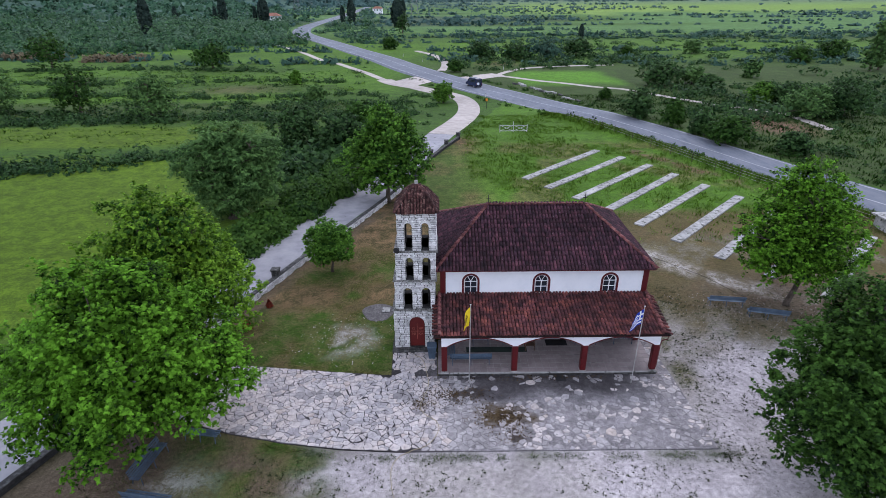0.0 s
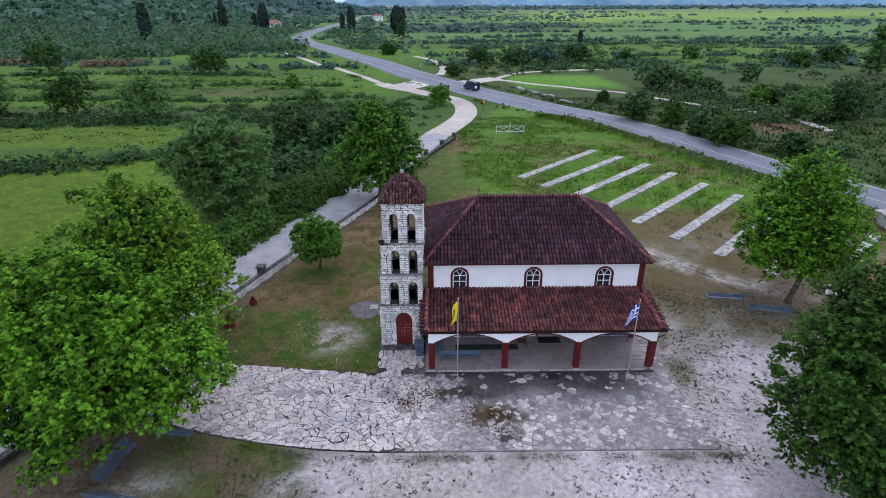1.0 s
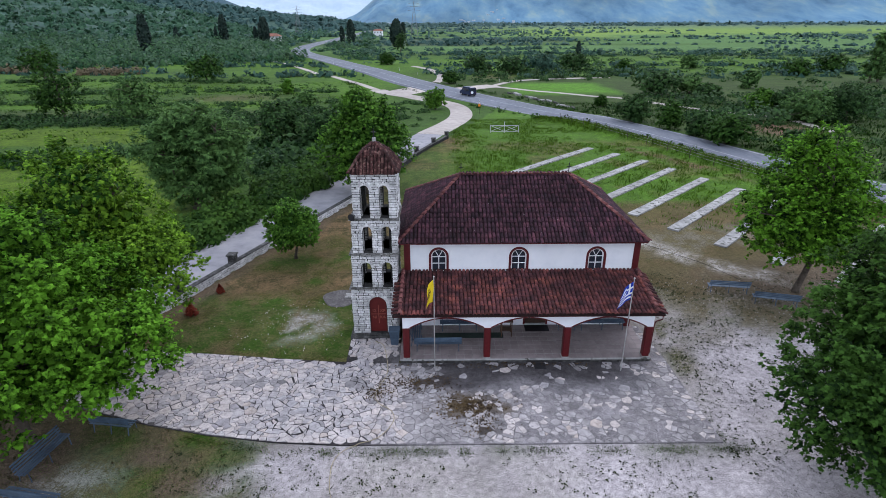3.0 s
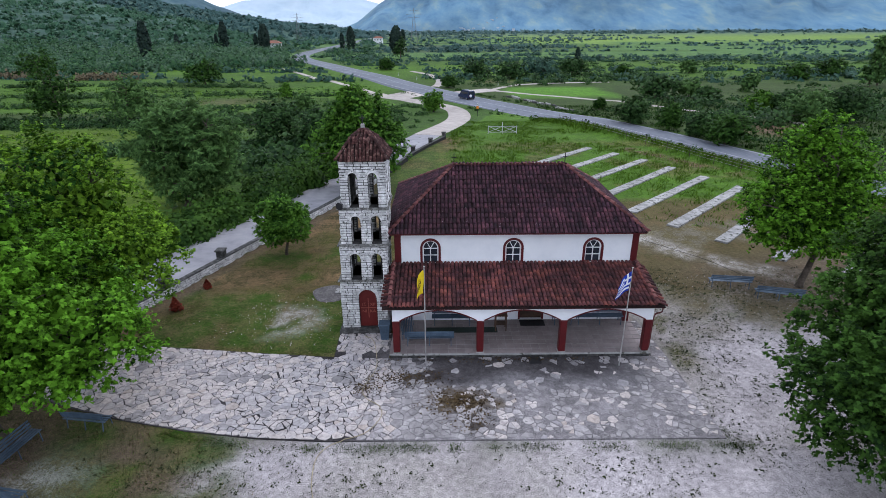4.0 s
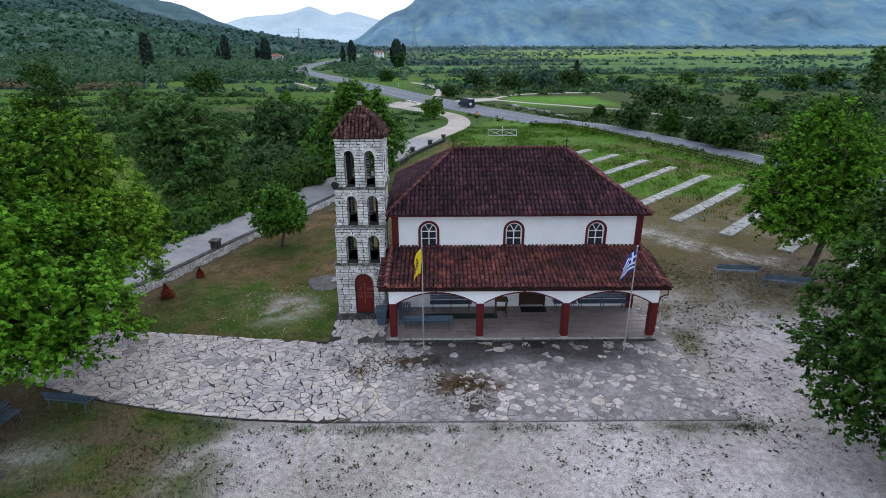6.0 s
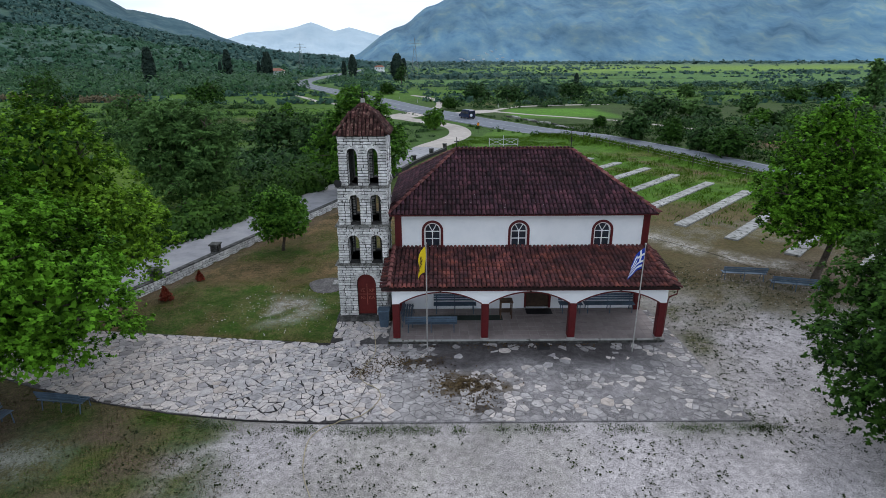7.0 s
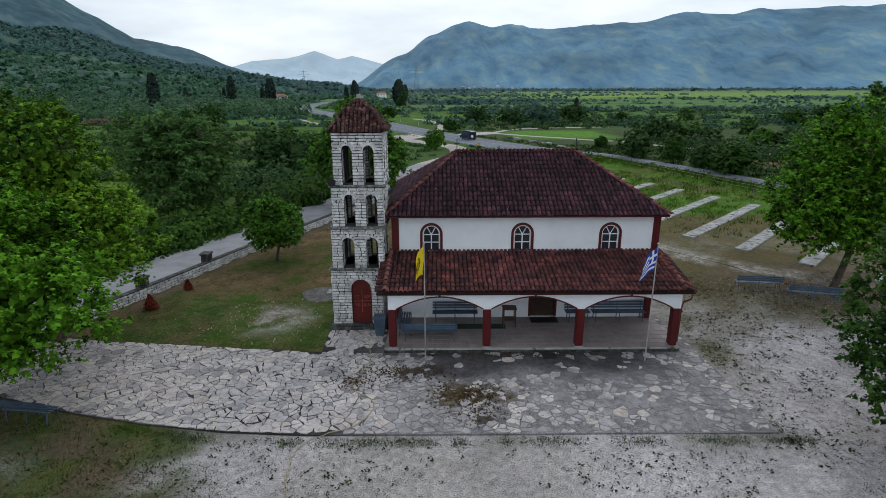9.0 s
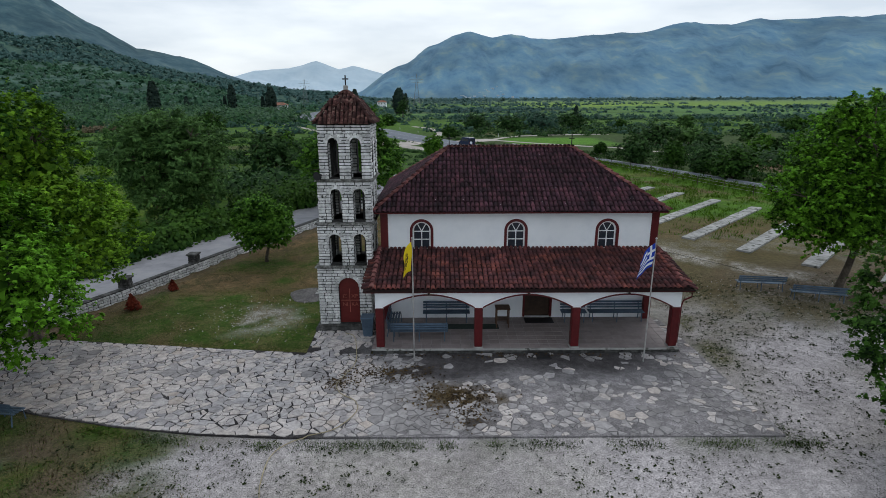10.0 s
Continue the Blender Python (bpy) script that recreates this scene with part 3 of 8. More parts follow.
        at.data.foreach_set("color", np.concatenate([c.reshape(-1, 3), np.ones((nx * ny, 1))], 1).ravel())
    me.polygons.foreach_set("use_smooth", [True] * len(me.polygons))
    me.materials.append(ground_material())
    me.update()
    return tagged(new("ground", me), "gravel yard, dry lawn and green fields of a valley plain", "ground", kind="structure")


def ground_material():
    m = bpy.data.materials.new("ground_cover")
    m.use_nodes = True
    nt = m.node_tree
    N, L = nt.nodes.new, nt.links.new
    bsdf = nt.nodes["Principled BSDF"]
    bsdf.inputs["Roughness"].default_value = 0.95
    bsdf.inputs["Specular IOR Level"].default_value = 0.15
    at, geo, hsv = N("ShaderNodeVertexColor"), N("ShaderNodeNewGeometry"), N("ShaderNodeHueSaturation")
    at.layer_name = "cover"
    v = None
    for scale, amp in ((0.05, 0.14), (0.35, 0.16), (4.5, 0.26), (20.0, 0.44)):
        nz, mr = N("ShaderNodeTexNoise"), N("ShaderNodeMapRange")
        nz.inputs["Scale"].default_value, nz.inputs["Detail"].default_value = scale, 4
        mr.inputs["From Min"].default_value, mr.inputs["From Max"].default_value = 0.3, 0.7
        mr.inputs["To Min"].default_value, mr.inputs["To Max"].default_value = 1 - amp, 1 + amp
        L(geo.outputs["Position"], nz.inputs["Vector"])
        L(nz.outputs["Fac"], mr.inputs["Value"])
        if v is None:
            v = mr.outputs["Result"]
        else:
            mul = N("ShaderNodeMath")
            mul.operation = "MULTIPLY"
            L(v, mul.inputs[0])
            L(mr.outputs["Result"], mul.inputs[1])
            v = mul.outputs["Value"]
    at2, nm, mr2, mx = N("ShaderNodeVertexColor"), N("ShaderNodeTexNoise"), N("ShaderNodeMapRange"), N("ShaderNodeMix")
    at2.layer_name, mx.data_type = "cover_mottle", "RGBA"
    nm.inputs["Scale"].default_value, nm.inputs["Detail"].default_value, nm.inputs["Roughness"].default_value = 0.9, 9, 0.72
    nf, av = N("ShaderNodeTexNoise"), N("ShaderNodeMath")
    nf.inputs["Scale"].default_value, nf.inputs["Detail"].default_value, nf.inputs["Roughness"].default_value = 9.0, 5, 0.8
    av.operation = "ADD"
    mr2.inputs["From Min"].default_value, mr2.inputs["From Max"].default_value = 0.96, 1.04
    L(geo.outputs["Position"], nm.inputs["Vector"])
    L(geo.outputs["Position"], nf.inputs["Vector"])
    L(nm.outputs["Fac"], av.inputs[0])
    L(nf.outputs["Fac"], av.inputs[1])
    L(av.outputs["Value"], mr2.inputs["Value"])
    L(mr2.outputs["Result"], mx.inputs["Factor"])
    L(at.outputs["Color"], mx.inputs["A"])
    L(at2.outputs["Color"], mx.inputs["B"])
    L(mx.outputs["Result"], hsv.inputs["Color"])
    L(v, hsv.inputs["Value"])
    L(hsv.outputs["Color"], bsdf.inputs["Base Color"])
    nb, bp = N("ShaderNodeTexNoise"), N("ShaderNodeBump")
    nb.inputs["Scale"].default_value, nb.inputs["Detail"].default_value = 22, 6
    L(geo.outputs["Position"], nb.inputs["Vector"])
    L(nb.outputs["Fac"], bp.inputs["Height"])
    bp.inputs["Strength"].default_value, bp.inputs["Distance"].default_value = 0.35, 0.04
    L(bp.outputs["Normal"], bsdf.inputs["Normal"])
    return m


build_ground()


def ribbon(name, line, half, z, material_, label, category, depth=0.4):
    """A road: a strip along a line, with sloped shoulders that go into the ground."""
    s = Shape()
    d = np.gradient(line, axis=0)
    d /= np.linalg.norm(d, axis=1)[:, None]
    nrm = np.stack([d[:, 1], -d[:, 0]], 1)
    zz = ground_height(line[:, 0], line[:, 1]) if name == "lane" else -plain_drop(line[:, 0], line[:, 1])
    if name == "road":
        zz = zz + np.clip((line[:, 1] - 120) / 60, 0, 1) * 0.2
    prof = ((-half - 0.8, -depth), (-half, 0.0), (0.0, 0.06), (half, 0.0), (half + 0.8, -depth))
    for (x, y), (a, b), h in zip(line, nrm, zz):
        for o, dz in prof:
            s.v.append((x + a * o, y + b * o, z + h + dz))
    k = len(prof)
    for i in range(len(line) - 1):
        for j in range(k - 1):
            s.f.append((i * k + j, i * k + j + 1, (i + 1) * k + j + 1, (i + 1) * k + j))
    return tagged(part(name, s, material_), label, category, kind="structure")


def road_line(line, offset, half, z, label, lo=0, hi=None, dash=None):
    s = Shape()
    d = np.gradient(line, axis=0)
    d /= np.linalg.norm(d, axis=1)[:, None]
    nrm = np.stack([d[:, 1], -d[:, 0]], 1)
    up = np.clip((line[:, 1] - 120) / 60, 0, 1) * 0.2 - plain_drop(line[:, 0], line[:, 1]) + 0.06 * (1 - abs(offset) / MAIN_HALF)
    for i in range(lo, (hi or len(line)) - 1):
        if dash and i % dash[0] >= dash[1]:
            continue
        n = len(s.v)
        for k in (i, i + 1):
            for o in (offset - half, offset + half):
                s.v.append((line[k, 0] + nrm[k, 0] * o, line[k, 1] + nrm[k, 1] * o, z + up[k]))
        s.f.append((n, n + 1, n + 3, n + 2))
    return tagged(part("road_marking", s, M_PAINT), label, "road marking", kind="structure")


ribbon("road", MAIN_ROAD, MAIN_HALF, 0.10, M_ROAD, "blue-grey asphalt of a two-lane country road", "road")
for off in (-MAIN_HALF + 0.5, MAIN_HALF - 0.5):
    road_line(MAIN_ROAD, off, 0.09, 0.106, "worn white edge line on asphalt")
road_line(MAIN_ROAD, 0.0, 0.08, 0.106, "worn white centre line on asphalt")
ribbon("lane", LANE, 2.1, 0.05, M_LANE, "pale worn asphalt of a narrow side lane", "road")
ribbon("track", TRACK, 2.2, 0.06, M_TRACK, "pale gravel track joining the main road", "road")
ribbon("track", FARM_TRACK, 1.0, 0.05, M_TRACK, "narrow pale farm track through meadows", "road")
ribbon("track", smooth_line([(11.0, 166.5), (17.5, 167.5), (21.5, 165.0), (28.1, 157.8), (35, 152.3), (42.4, 145.2), (47.4, 142.3), (53, 133.6), (60, 121), (67.4, 106.4), (68.4, 92)], 2.0), 0.9, 0.05, M_TRACK, "pale farm track beyond the main road", "road")
ribbon("track", smooth_line([(18.0, 169.5), (22, 177), (29, 185.3), (43.2, 190.6), (60, 193)], 2.0), 0.8, 0.05, M_TRACK, "pale farm track beside a bright field", "road")
ribbon("track", smooth_line([(1.0, 180.0), (2.4, 190), (2.4, 207), (-1.5, 228), (-9, 245)], 2.0), 1.1, 0.05, M_TRACK, "pale farm track among bushes", "road")
ribbon("track", smooth_line([(-10.2, 151.5), (-6.5, 158), (-2.5, 164.5)], 1.5), 4.6, 0.11, M_TRACK, "pale gravel mouth of the track at the road", "road")
ribbon("track", smooth_line([(8.0, 161.5), (13.5, 166.5), (18.5, 170.0)], 1.5), 3.2, 0.11, M_TRACK, "pale gravel mouth of the farm track at the road", "road")


# ---- foliage helpers ----
LOBED = np.array([(0, 0), (0.52, 0.30), (0.20, 0.52), (0, 1.0), (-0.20, 0.52), (-0.52, 0.30)])
QUAD = np.array([(0, 0), (0.42, 0.5), (0, 1.0), (-0.42, 0.5)])
OVAL = np.array([(0, 0), (0.34, 0.35), (0.26, 0.75), (0, 1.0), (-0.26, 0.75), (-0.34, 0.35)])
NARROW = np.array([(0, 0), (0.13, 0.45), (0, 1.0), (-0.13, 0.45)])
BLADE = np.array([(-0.06, 0), (0.06, 0), (0.03, 0.6), (0.0, 1.0), (-0.03, 0.6)])


def card_mesh(name, verts, k, material_, shade=None, tip_light=None):
    """A mesh of separate faces of k vertices each; shade: the way each face is lit, so that a clump reads as one soft body."""
    n = len(verts) // k
    me = bpy.data.meshes.new(name)
    me.vertices.add(n * k)
    me.vertices.foreach_set("co", np.asarray(verts, np.float32).ravel())
    me.loops.add(n * k)
    me.loops.foreach_set("vertex_index", np.arange(n * k, dtype=np.int32))
    me.polygons.add(n)
    me.polygons.foreach_set("loop_start", np.arange(0, n * k, k, dtype=np.int32))
    me.materials.append(material_)
    me.update(calc_edges=True)
    if shade is not None:
        me.polygons.foreach_set("use_smooth", np.ones(n, bool))
        sh = shade / (np.linalg.norm(shade, axis=1)[:, None] + 1e-9)
        me.attributes.new("custom_normal", "FLOAT_VECTOR", "POINT").data.foreach_set("vector", np.repeat(sh, k, 0).astype(np.float32).ravel())
        me.update()
    if tip_light is not None:
        me.attributes.new("tip_light", "FLOAT", "POINT").data.foreach_set("value", np.repeat(tip_light, k).astype(np.float32))
    return me


def leaves(rng, centers, normals, sizes, template, along=None):
    """Leaf outlines at the centers, facing along the normals, turned at random (or pointing along a given way) and bent along the middle."""
    n = len(centers)
    nr = normals / (np.linalg.norm(normals, axis=1)[:, None] + 1e-9)
    r = rng.normal(size=(n, 3)) if along is None else along
    a = np.cross(r, nr)
    a /= np.linalg.norm(a, axis=1)[:, None] + 1e-9
    b = np.cross(nr, a)
    t = template - np.array([0, 0.4])
    sag = -(np.abs(t[:, 0]) * 0.35 + t[:, 1] ** 2 * 0.25)
    v = (centers[:, None] + sizes[:, None, None] * (t[None, :, 0, None] * a[:, None] + t[None, :, 1, None] * b[:, None] + sag[None, :, None] * nr[:, None]))
    return v.reshape(-1, 3)


def crown_clumps(rng, blobs, clumps, shell, low):
    """Clump centres over a set of ellipsoids (centre, radii), spread evenly over their outside, with the way out of the crown at each."""
    C, R = np.array([b[0] for b in blobs]), np.array([b[1] for b in blobs])
    vol = R.prod(1) ** 0.67
    n = clumps * 7
    pick = rng.choice(len(blobs), n, p=vol / vol.sum())
    d = rng.normal(size=(n, 3))
    d /= np.linalg.norm(d, axis=1)[:, None]
    rad = 1 - shell * rng.random(n) ** 1.8
    rad *= 1 + 0.10 * np.sin(d[:, 0] * 4 + d[:, 2] * 3 + pick) + 0.08 * np.sin(d[:, 1] * 7 + d[:, 0] * 5)
    c = C[pick] + d * R[pick] * rad[:, None]
    deep = np.min(np.linalg.norm((c[:, None] - C[None]) / R[None], axis=2), axis=1)
    ok = np.where((deep > 1 - shell * 1.15) & (c[:, 2] > low))[0]
    gap = 0.9 * (4 * math.pi * (vol ** 1.5).sum() ** 0.667 / clumps) ** 0.5
    kept = []
    for k in ok:
        if len(kept) >= clumps:
            break
        if not kept or np.min(np.linalg.norm(c[kept] - c[k], axis=1)) > gap * (0.45 + 0.3 * rng.random()):
            kept.append(k)
    kept += list(rng.choice(ok, max(0, clumps - len(kept))))
    kept = np.array(kept)
    return c[kept], d[kept]


def shoot_leaves(rng, c, out, size, shoots, per, rise, spread, ruffle, flat=0.85):
    """Leaves in rosettes along short shoots that fan out of each clump. Gives places, facings, ways along and shading ways."""
    m = len(c)
    sz = size * (0.65 + 0.7 * rng.random(m))
    d = rng.normal(size=(m, shoots, 3)) * 0.85 + out[:, None] * 0.75 + np.array([0, 0, rise])
    d /= np.linalg.norm(d, axis=2)[..., None]
    reach = sz[:, None] * (0.45 + 0.65 * rng.random((m, shoots)) ** 1.3)
    t = 0.40 + 0.62 * rng.random((m, shoots, per)) ** 0.8
    p = c[:, None, None] + d[:, :, None] * (reach[..., None] * t)[..., None] * np.array([1, 1, flat]) + rng.normal(size=(m, shoots, per, 3)) * spread * (1.25 - t)[..., None]
    lift = np.array([0, 0, 1.0])
    nr = lift * 0.75 + d[:, :, None] * 0.55 + rng.normal(size=p.shape) * ruffle
    sh = nr / np.linalg.norm(nr, axis=-1)[..., None] * 0.65 + d[:, :, None] * 0.5 + out[:, None, None] * 0.3 + lift * 0.25
    al = d[:, :, None] + rng.normal(size=p.shape) * 0.55
    # last value: painted brightness, rising towards each shoot's tip
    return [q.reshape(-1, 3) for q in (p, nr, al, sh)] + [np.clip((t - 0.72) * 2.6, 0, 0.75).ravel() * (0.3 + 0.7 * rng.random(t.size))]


def tree(name, label, base, trunk_h, trunk_r, blobs, clumps, shoots, per, leaf, material_, seed, size=0.9, spread=0.10, rise=0.55, template=LOBED, category="tree", group="", limbs=14, ruffle=0.4, shell=0.42, flat=0.85, low=0.3):
    """A trunk with forking limbs that reach into the clumps, and a crown of single leaves on shoots."""
    rng = np.random.default_rng(seed)
    bx, by, bz = base
    top = thing(name, label, category, base, group)
    c, out = crown_clumps(rng, blobs, clumps, shell, bz + low)
    p, nrm, al, sh, tip_light = shoot_leaves(rng, c, out, size, shoots, per, rise, spread, ruffle, flat)
    # inner foliage that closes the crown behind its shoots
    m = len(p) // 9
    B, R = np.array([b[0] for b in blobs]), np.array([b[1] for b in blobs])
    pick = rng.choice(len(B), m, p=R.prod(1) ** 0.67 / (R.prod(1) ** 0.67).sum())
    d = rng.normal(size=(m, 3))
    d /= np.linalg.norm(d, axis=1)[:, None]
    q = B[pick] + d * R[pick] * (0.45 + 0.30 * rng.random(m))[:, None]
    big = np.concatenate([np.ones(len(p)), np.full(m, 1.9)])
    p, nrm, al, sh = (np.concatenate(a) for a in ((p, q), (nrm, d + rng.normal(size=(m, 3)) * 0.4), (al, rng.normal(size=(m, 3))), (sh, d + np.array([0, 0, 0.4]))))
    keep = p[:, 2] > bz + max(0.25, low * 0.7)
    tip_light = np.concatenate([tip_light, np.zeros(m)])
    big, p, nrm, al, sh, tip_light = big[keep], p[keep], nrm[keep], al[keep], sh[keep], tip_light[keep]
    s = Shape()
    lean = rng.normal(size=2) * 0.12
    fork = Vector((bx + lean[0] * trunk_h, by + lean[1] * trunk_h, bz + trunk_h))
    s.tube([(bx, by, bz - 0.1), (bx, by, bz + 0.25), Vector((bx, by, bz)).lerp(fork, 0.5), fork], [trunk_r * 1.5, trunk_r * 1.05, trunk_r * 0.9, trunk_r * 0.8], 9)
    crest = Vector((bx, by, max(b[0][2] + 0.55 * b[1][2] for b in blobs)))
    s.tube([fork, fork.lerp(crest, 0.5) + Vector((0.15, -0.1, 0)), crest], [trunk_r * 0.75, trunk_r * 0.42, trunk_r * 0.1], 7)
    for k in rng.choice(len(c), min(limbs, len(c)), replace=False):
        e = Vector(c[k])
        start = fork.lerp(crest, max(0.0, min(0.75, (e.z - fork.z) / max(0.5, crest.z - fork.z) * 0.6)))
        mid = start.lerp(e, 0.5) + Vector((rng.normal() * 0.3, rng.normal() * 0.3, 0.25))
        s.tube([start, start.lerp(mid, 0.5), mid, e], [trunk_r * 0.42, trunk_r * 0.32, trunk_r * 0.22, trunk_r * 0.07], 6)
        near = np.argsort(np.linalg.norm(c - np.array(mid.lerp(e, 0.6)), axis=1))[1:4]
        for q, j in enumerate(near):
            s.tube([mid.lerp(e, 0.15 + 0.25 * q), Vector(c[j])], [trunk_r * 0.16, trunk_r * 0.05], 5)
    part("trunk", s, M_BARK, top, smooth=True)
    sizes = big * leaf * (0.65 + 0.7 * rng.random(len(p)))
    ob = new("crown", card_mesh("crown", leaves(rng, p, nrm, sizes, template, al), len(template), material_, sh, tip_light))
    ob.parent = top
    ob.matrix_parent_inverse = top.matrix_basis.inverted()
    return top


# ---- arched walls, stones, tiles ----
def hexa(s, xa, xb, za0, za1, zb0, zb1, y0, y1, m=None):
    s.add([(xa, y0, za0), (xb, y0, zb0), (xb, y0, zb1), (xa, y0, za1), (xa, y1, za0), (xb, y1, zb0), (xb, y1, zb1), (xa, y1, za1)],
          [(0, 1, 2, 3), (7, 6, 5, 4), (0, 4, 5, 1), (3, 2, 6, 7), (0, 3, 7, 4), (1, 5, 6, 2)], m)


def arch_z(o, x):
    xl, xr, zb, zs, zt = o[:5]
    u = min(1.0, abs(x - (xl + xr) / 2) / ((xr - xl) / 2))
    return zs + (zt - zs) * ((1 - u * u) if len(o) > 5 else math.sqrt(max(0, 1 - u * u)))


def arched_wall(s, x0, x1, z0, z1, y0, y1, openings, m=None, n=14):
    """A wall with openings (left, right, sill, springing, top[, flat curve]) that go right through it."""
    x = x0
    for o in sorted(openings):
        if o[0] - x > 1e-4:
            s.box(x, o[0], y0, y1, z0, z1, m)
        if o[2] - z0 > 1e-4:
            s.box(o[0], o[1], y0, y1, z0, o[2], m)
        for k in range(n):
            a, b = (o[0] + (o[1] - o[0]) * (1 - math.cos(math.pi * q / n)) / 2 for q in (k, k + 1))
            hexa(s, a, b, arch_z(o, a), z1, arch_z(o, b), z1, y0, y1, m)
        x = o[1]
    if x1 - x > 1e-4:
        s.box(x, x1, y0, y1, z0, z1, m)


def arch_band(s, o, w, y0, y1, m=None, n=18, legs=True):
    """A raised band of width w round an opening's head, and down its sides."""
    for k in range(n):
        a, b = (o[0] + (o[1] - o[0]) * (1 - math.cos(math.pi * q / n)) / 2 for q in (k, k + 1))
        c = (o[0] + o[1]) / 2
        g = (o[1] - o[0]) / 2
        if legs:
            A, B = c + (a - c) * (g + w) / g, c + (b - c) * (g + w) / g
            grow = lambda q: o[3] + (arch_z(o, q) - o[3]) * (o[4] - o[3] + w) / (o[4] - o[3])
        else:
            A, B, grow = a, b, lambda q: arch_z(o, q) + w
        s.add([(a, y0, arch_z(o, a)), (b, y0, arch_z(o, b)), (B, y0, grow(b)), (A, y0, grow(a)), (a, y1, arch_z(o, a)), (b, y1, arch_z(o, b)), (B, y1, grow(b)), (A, y1, grow(a))],
              [(0, 1, 2, 3), (7, 6, 5, 4), (0, 4, 5, 1), (3, 2, 6, 7), (0, 3, 7, 4), (1, 5, 6, 2)], m)
    if legs:
        s.box(o[0] - w, o[0], y0, y1, o[2], o[3], m)
        s.box(o[1], o[1] + w, y0, y1, o[2], o[3], m)


STONE_MESH = Shape().box(-0.5, 0.5, -0.5, 0.5, -0.5, 0.5, bevel=0.09).mesh("stone", M_STONE)


def stone_course_boxes(rng, x0, x1, z0, z1, openings, course, length):
    """Places and sizes of coursed stones on a face, with the openings (and the ring stones round their heads) left free."""
    res, z = [], z0
    while z < z1 - 0.05:
        h = min(course * (0.85 + 0.3 * rng.random()), z1 - z)
        if z1 - z - h < 0.05:
            h = z1 - z
        spans = [(x0, x1)]
        for o in openings:
            zm, ring = z + h / 2, 0.11
            if o[2] - 0.02 < zm < o[4] + ring:
                if zm < o[3]:
                    l, r = o[0], o[1]
                else:
                    g, rise = (o[1] - o[0]) / 2 + ring, o[4] - o[3] + ring
                    w = g * math.sqrt(max(0, 1 - ((zm - o[3]) / rise) ** 2))
                    c = (o[0] + o[1]) / 2
                    l, r = c - w, c + w
                spans = [t for a, b in spans for t in ((a, min(b, l)), (max(a, r), b)) if t[1] - t[0] > 0.03]
        for a, b in spans:
            n = max(1, round((b - a) / (length * (0.8 + 0.4 * rng.random()))))
            cuts = [a] + [a + (b - a) * (k + (rng.random() - 0.5) * 0.5) / n for k in range(1, n)] + [b]
            for p, q in zip(cuts[:-1], cuts[1:]):
                res.append(((p + q) / 2, z + h / 2, q - p - 0.03, h - 0.03))
        z += h
    for o in openings:
        g, rise, c = (o[1] - o[0]) / 2, o[4] - o[3], (o[0] + o[1]) / 2
        n = max(6, round(math.pi * (g + rise) / 2 / 0.12))
        for k in range(n):
            w = math.pi * (k + 0.5) / n
            res.append((c + (g + 0.055) * math.cos(w), o[3] + (rise + 0.055) * math.sin(w), math.pi * (g + rise) / 2 / n - 0.012, 0.10, w - math.pi / 2))
    return res


def lay_stones(rng, stones, m, parent, joined=None, proud=0.04, deep=0.12):
    """Stones on the face y = 0 of the frame m: objects of their own, or joined into one shape."""
    for st in stones:
        x, z, w, h = st[:4]
        turn = Matrix.Rotation(-st[4], 4, "Y") if len(st) > 4 else Matrix.Identity(4)
        mm = m @ Matrix.Translation((x, deep / 2 - proud * (0.5 + rng.random()), z)) @ turn @ Matrix.Diagonal((w, deep, h, 1))
        if joined is None:
            piece("stone", STONE_MESH, mm, parent)
        else:
            joined.add([v.co for v in STONE_MESH.vertices], [p.vertices[:] for p in STONE_MESH.polygons], mm)


def roof_tile_mesh(name, material_, r0=0.076, r1=0.096, length=0.42, n=6):
    """A half-round cover tile: y up the slope, z off it; wider and lifted at the lower end, with a rim."""
    s = Shape()
    for y, r, lift in ((0.0, r1, 0.045), (length, r0, 0.012)):
        for k in range(n + 1):
            w = math.pi * k / n
            s.v.append((-r * math.cos(w), y, r * 0.85 * math.sin(w) + lift - 0.02))
    m0 = n + 1
    for k in range(n):
        s.f.append((k, k + 1, m0 + k + 1, m0 + k))
    b = len(s.v)
    for k in range(n + 1):
        w = math.pi * k / n
        s.v.append((-(r1 - 0.022) * math.cos(w), 0.0, (r1 * 0.85 - 0.022) * math.sin(w) + 0.025))
    for k in range(n):
        s.f.append((k, b + k, b + k + 1, k + 1))
    b2 = len(s.v)
    for k in range(n + 1):
        w = math.pi * k / n
        s.v.append((-(r1 - 0.022) * math.cos(w), 0.16, (r1 * 0.85 - 0.022) * math.sin(w) + 0.005))
    for k in range(n):
        s.f.append((b + k, b2 + k, b2 + k + 1, b + k + 1))
    return s.mesh(name, material_, True)


def slope_frame(p0, p1, up):
    """Frame on a roof slope: x along the eave from p0 to p1, y up the slope towards the point up, z off it."""
    p0, p1, up = Vector(p0), Vector(p1), Vector(up)
    u = (p1 - p0).normalized()
    v = up - p0
    v = (v - v.dot(u) * u).normalized()
    n = u.cross(v)
    return Matrix(((u.x, v.x, n.x, p0.x), (u.y, v.y, n.y, p0.y), (u.z, v.z, n.z, p0.z), (0, 0, 0, 1)))


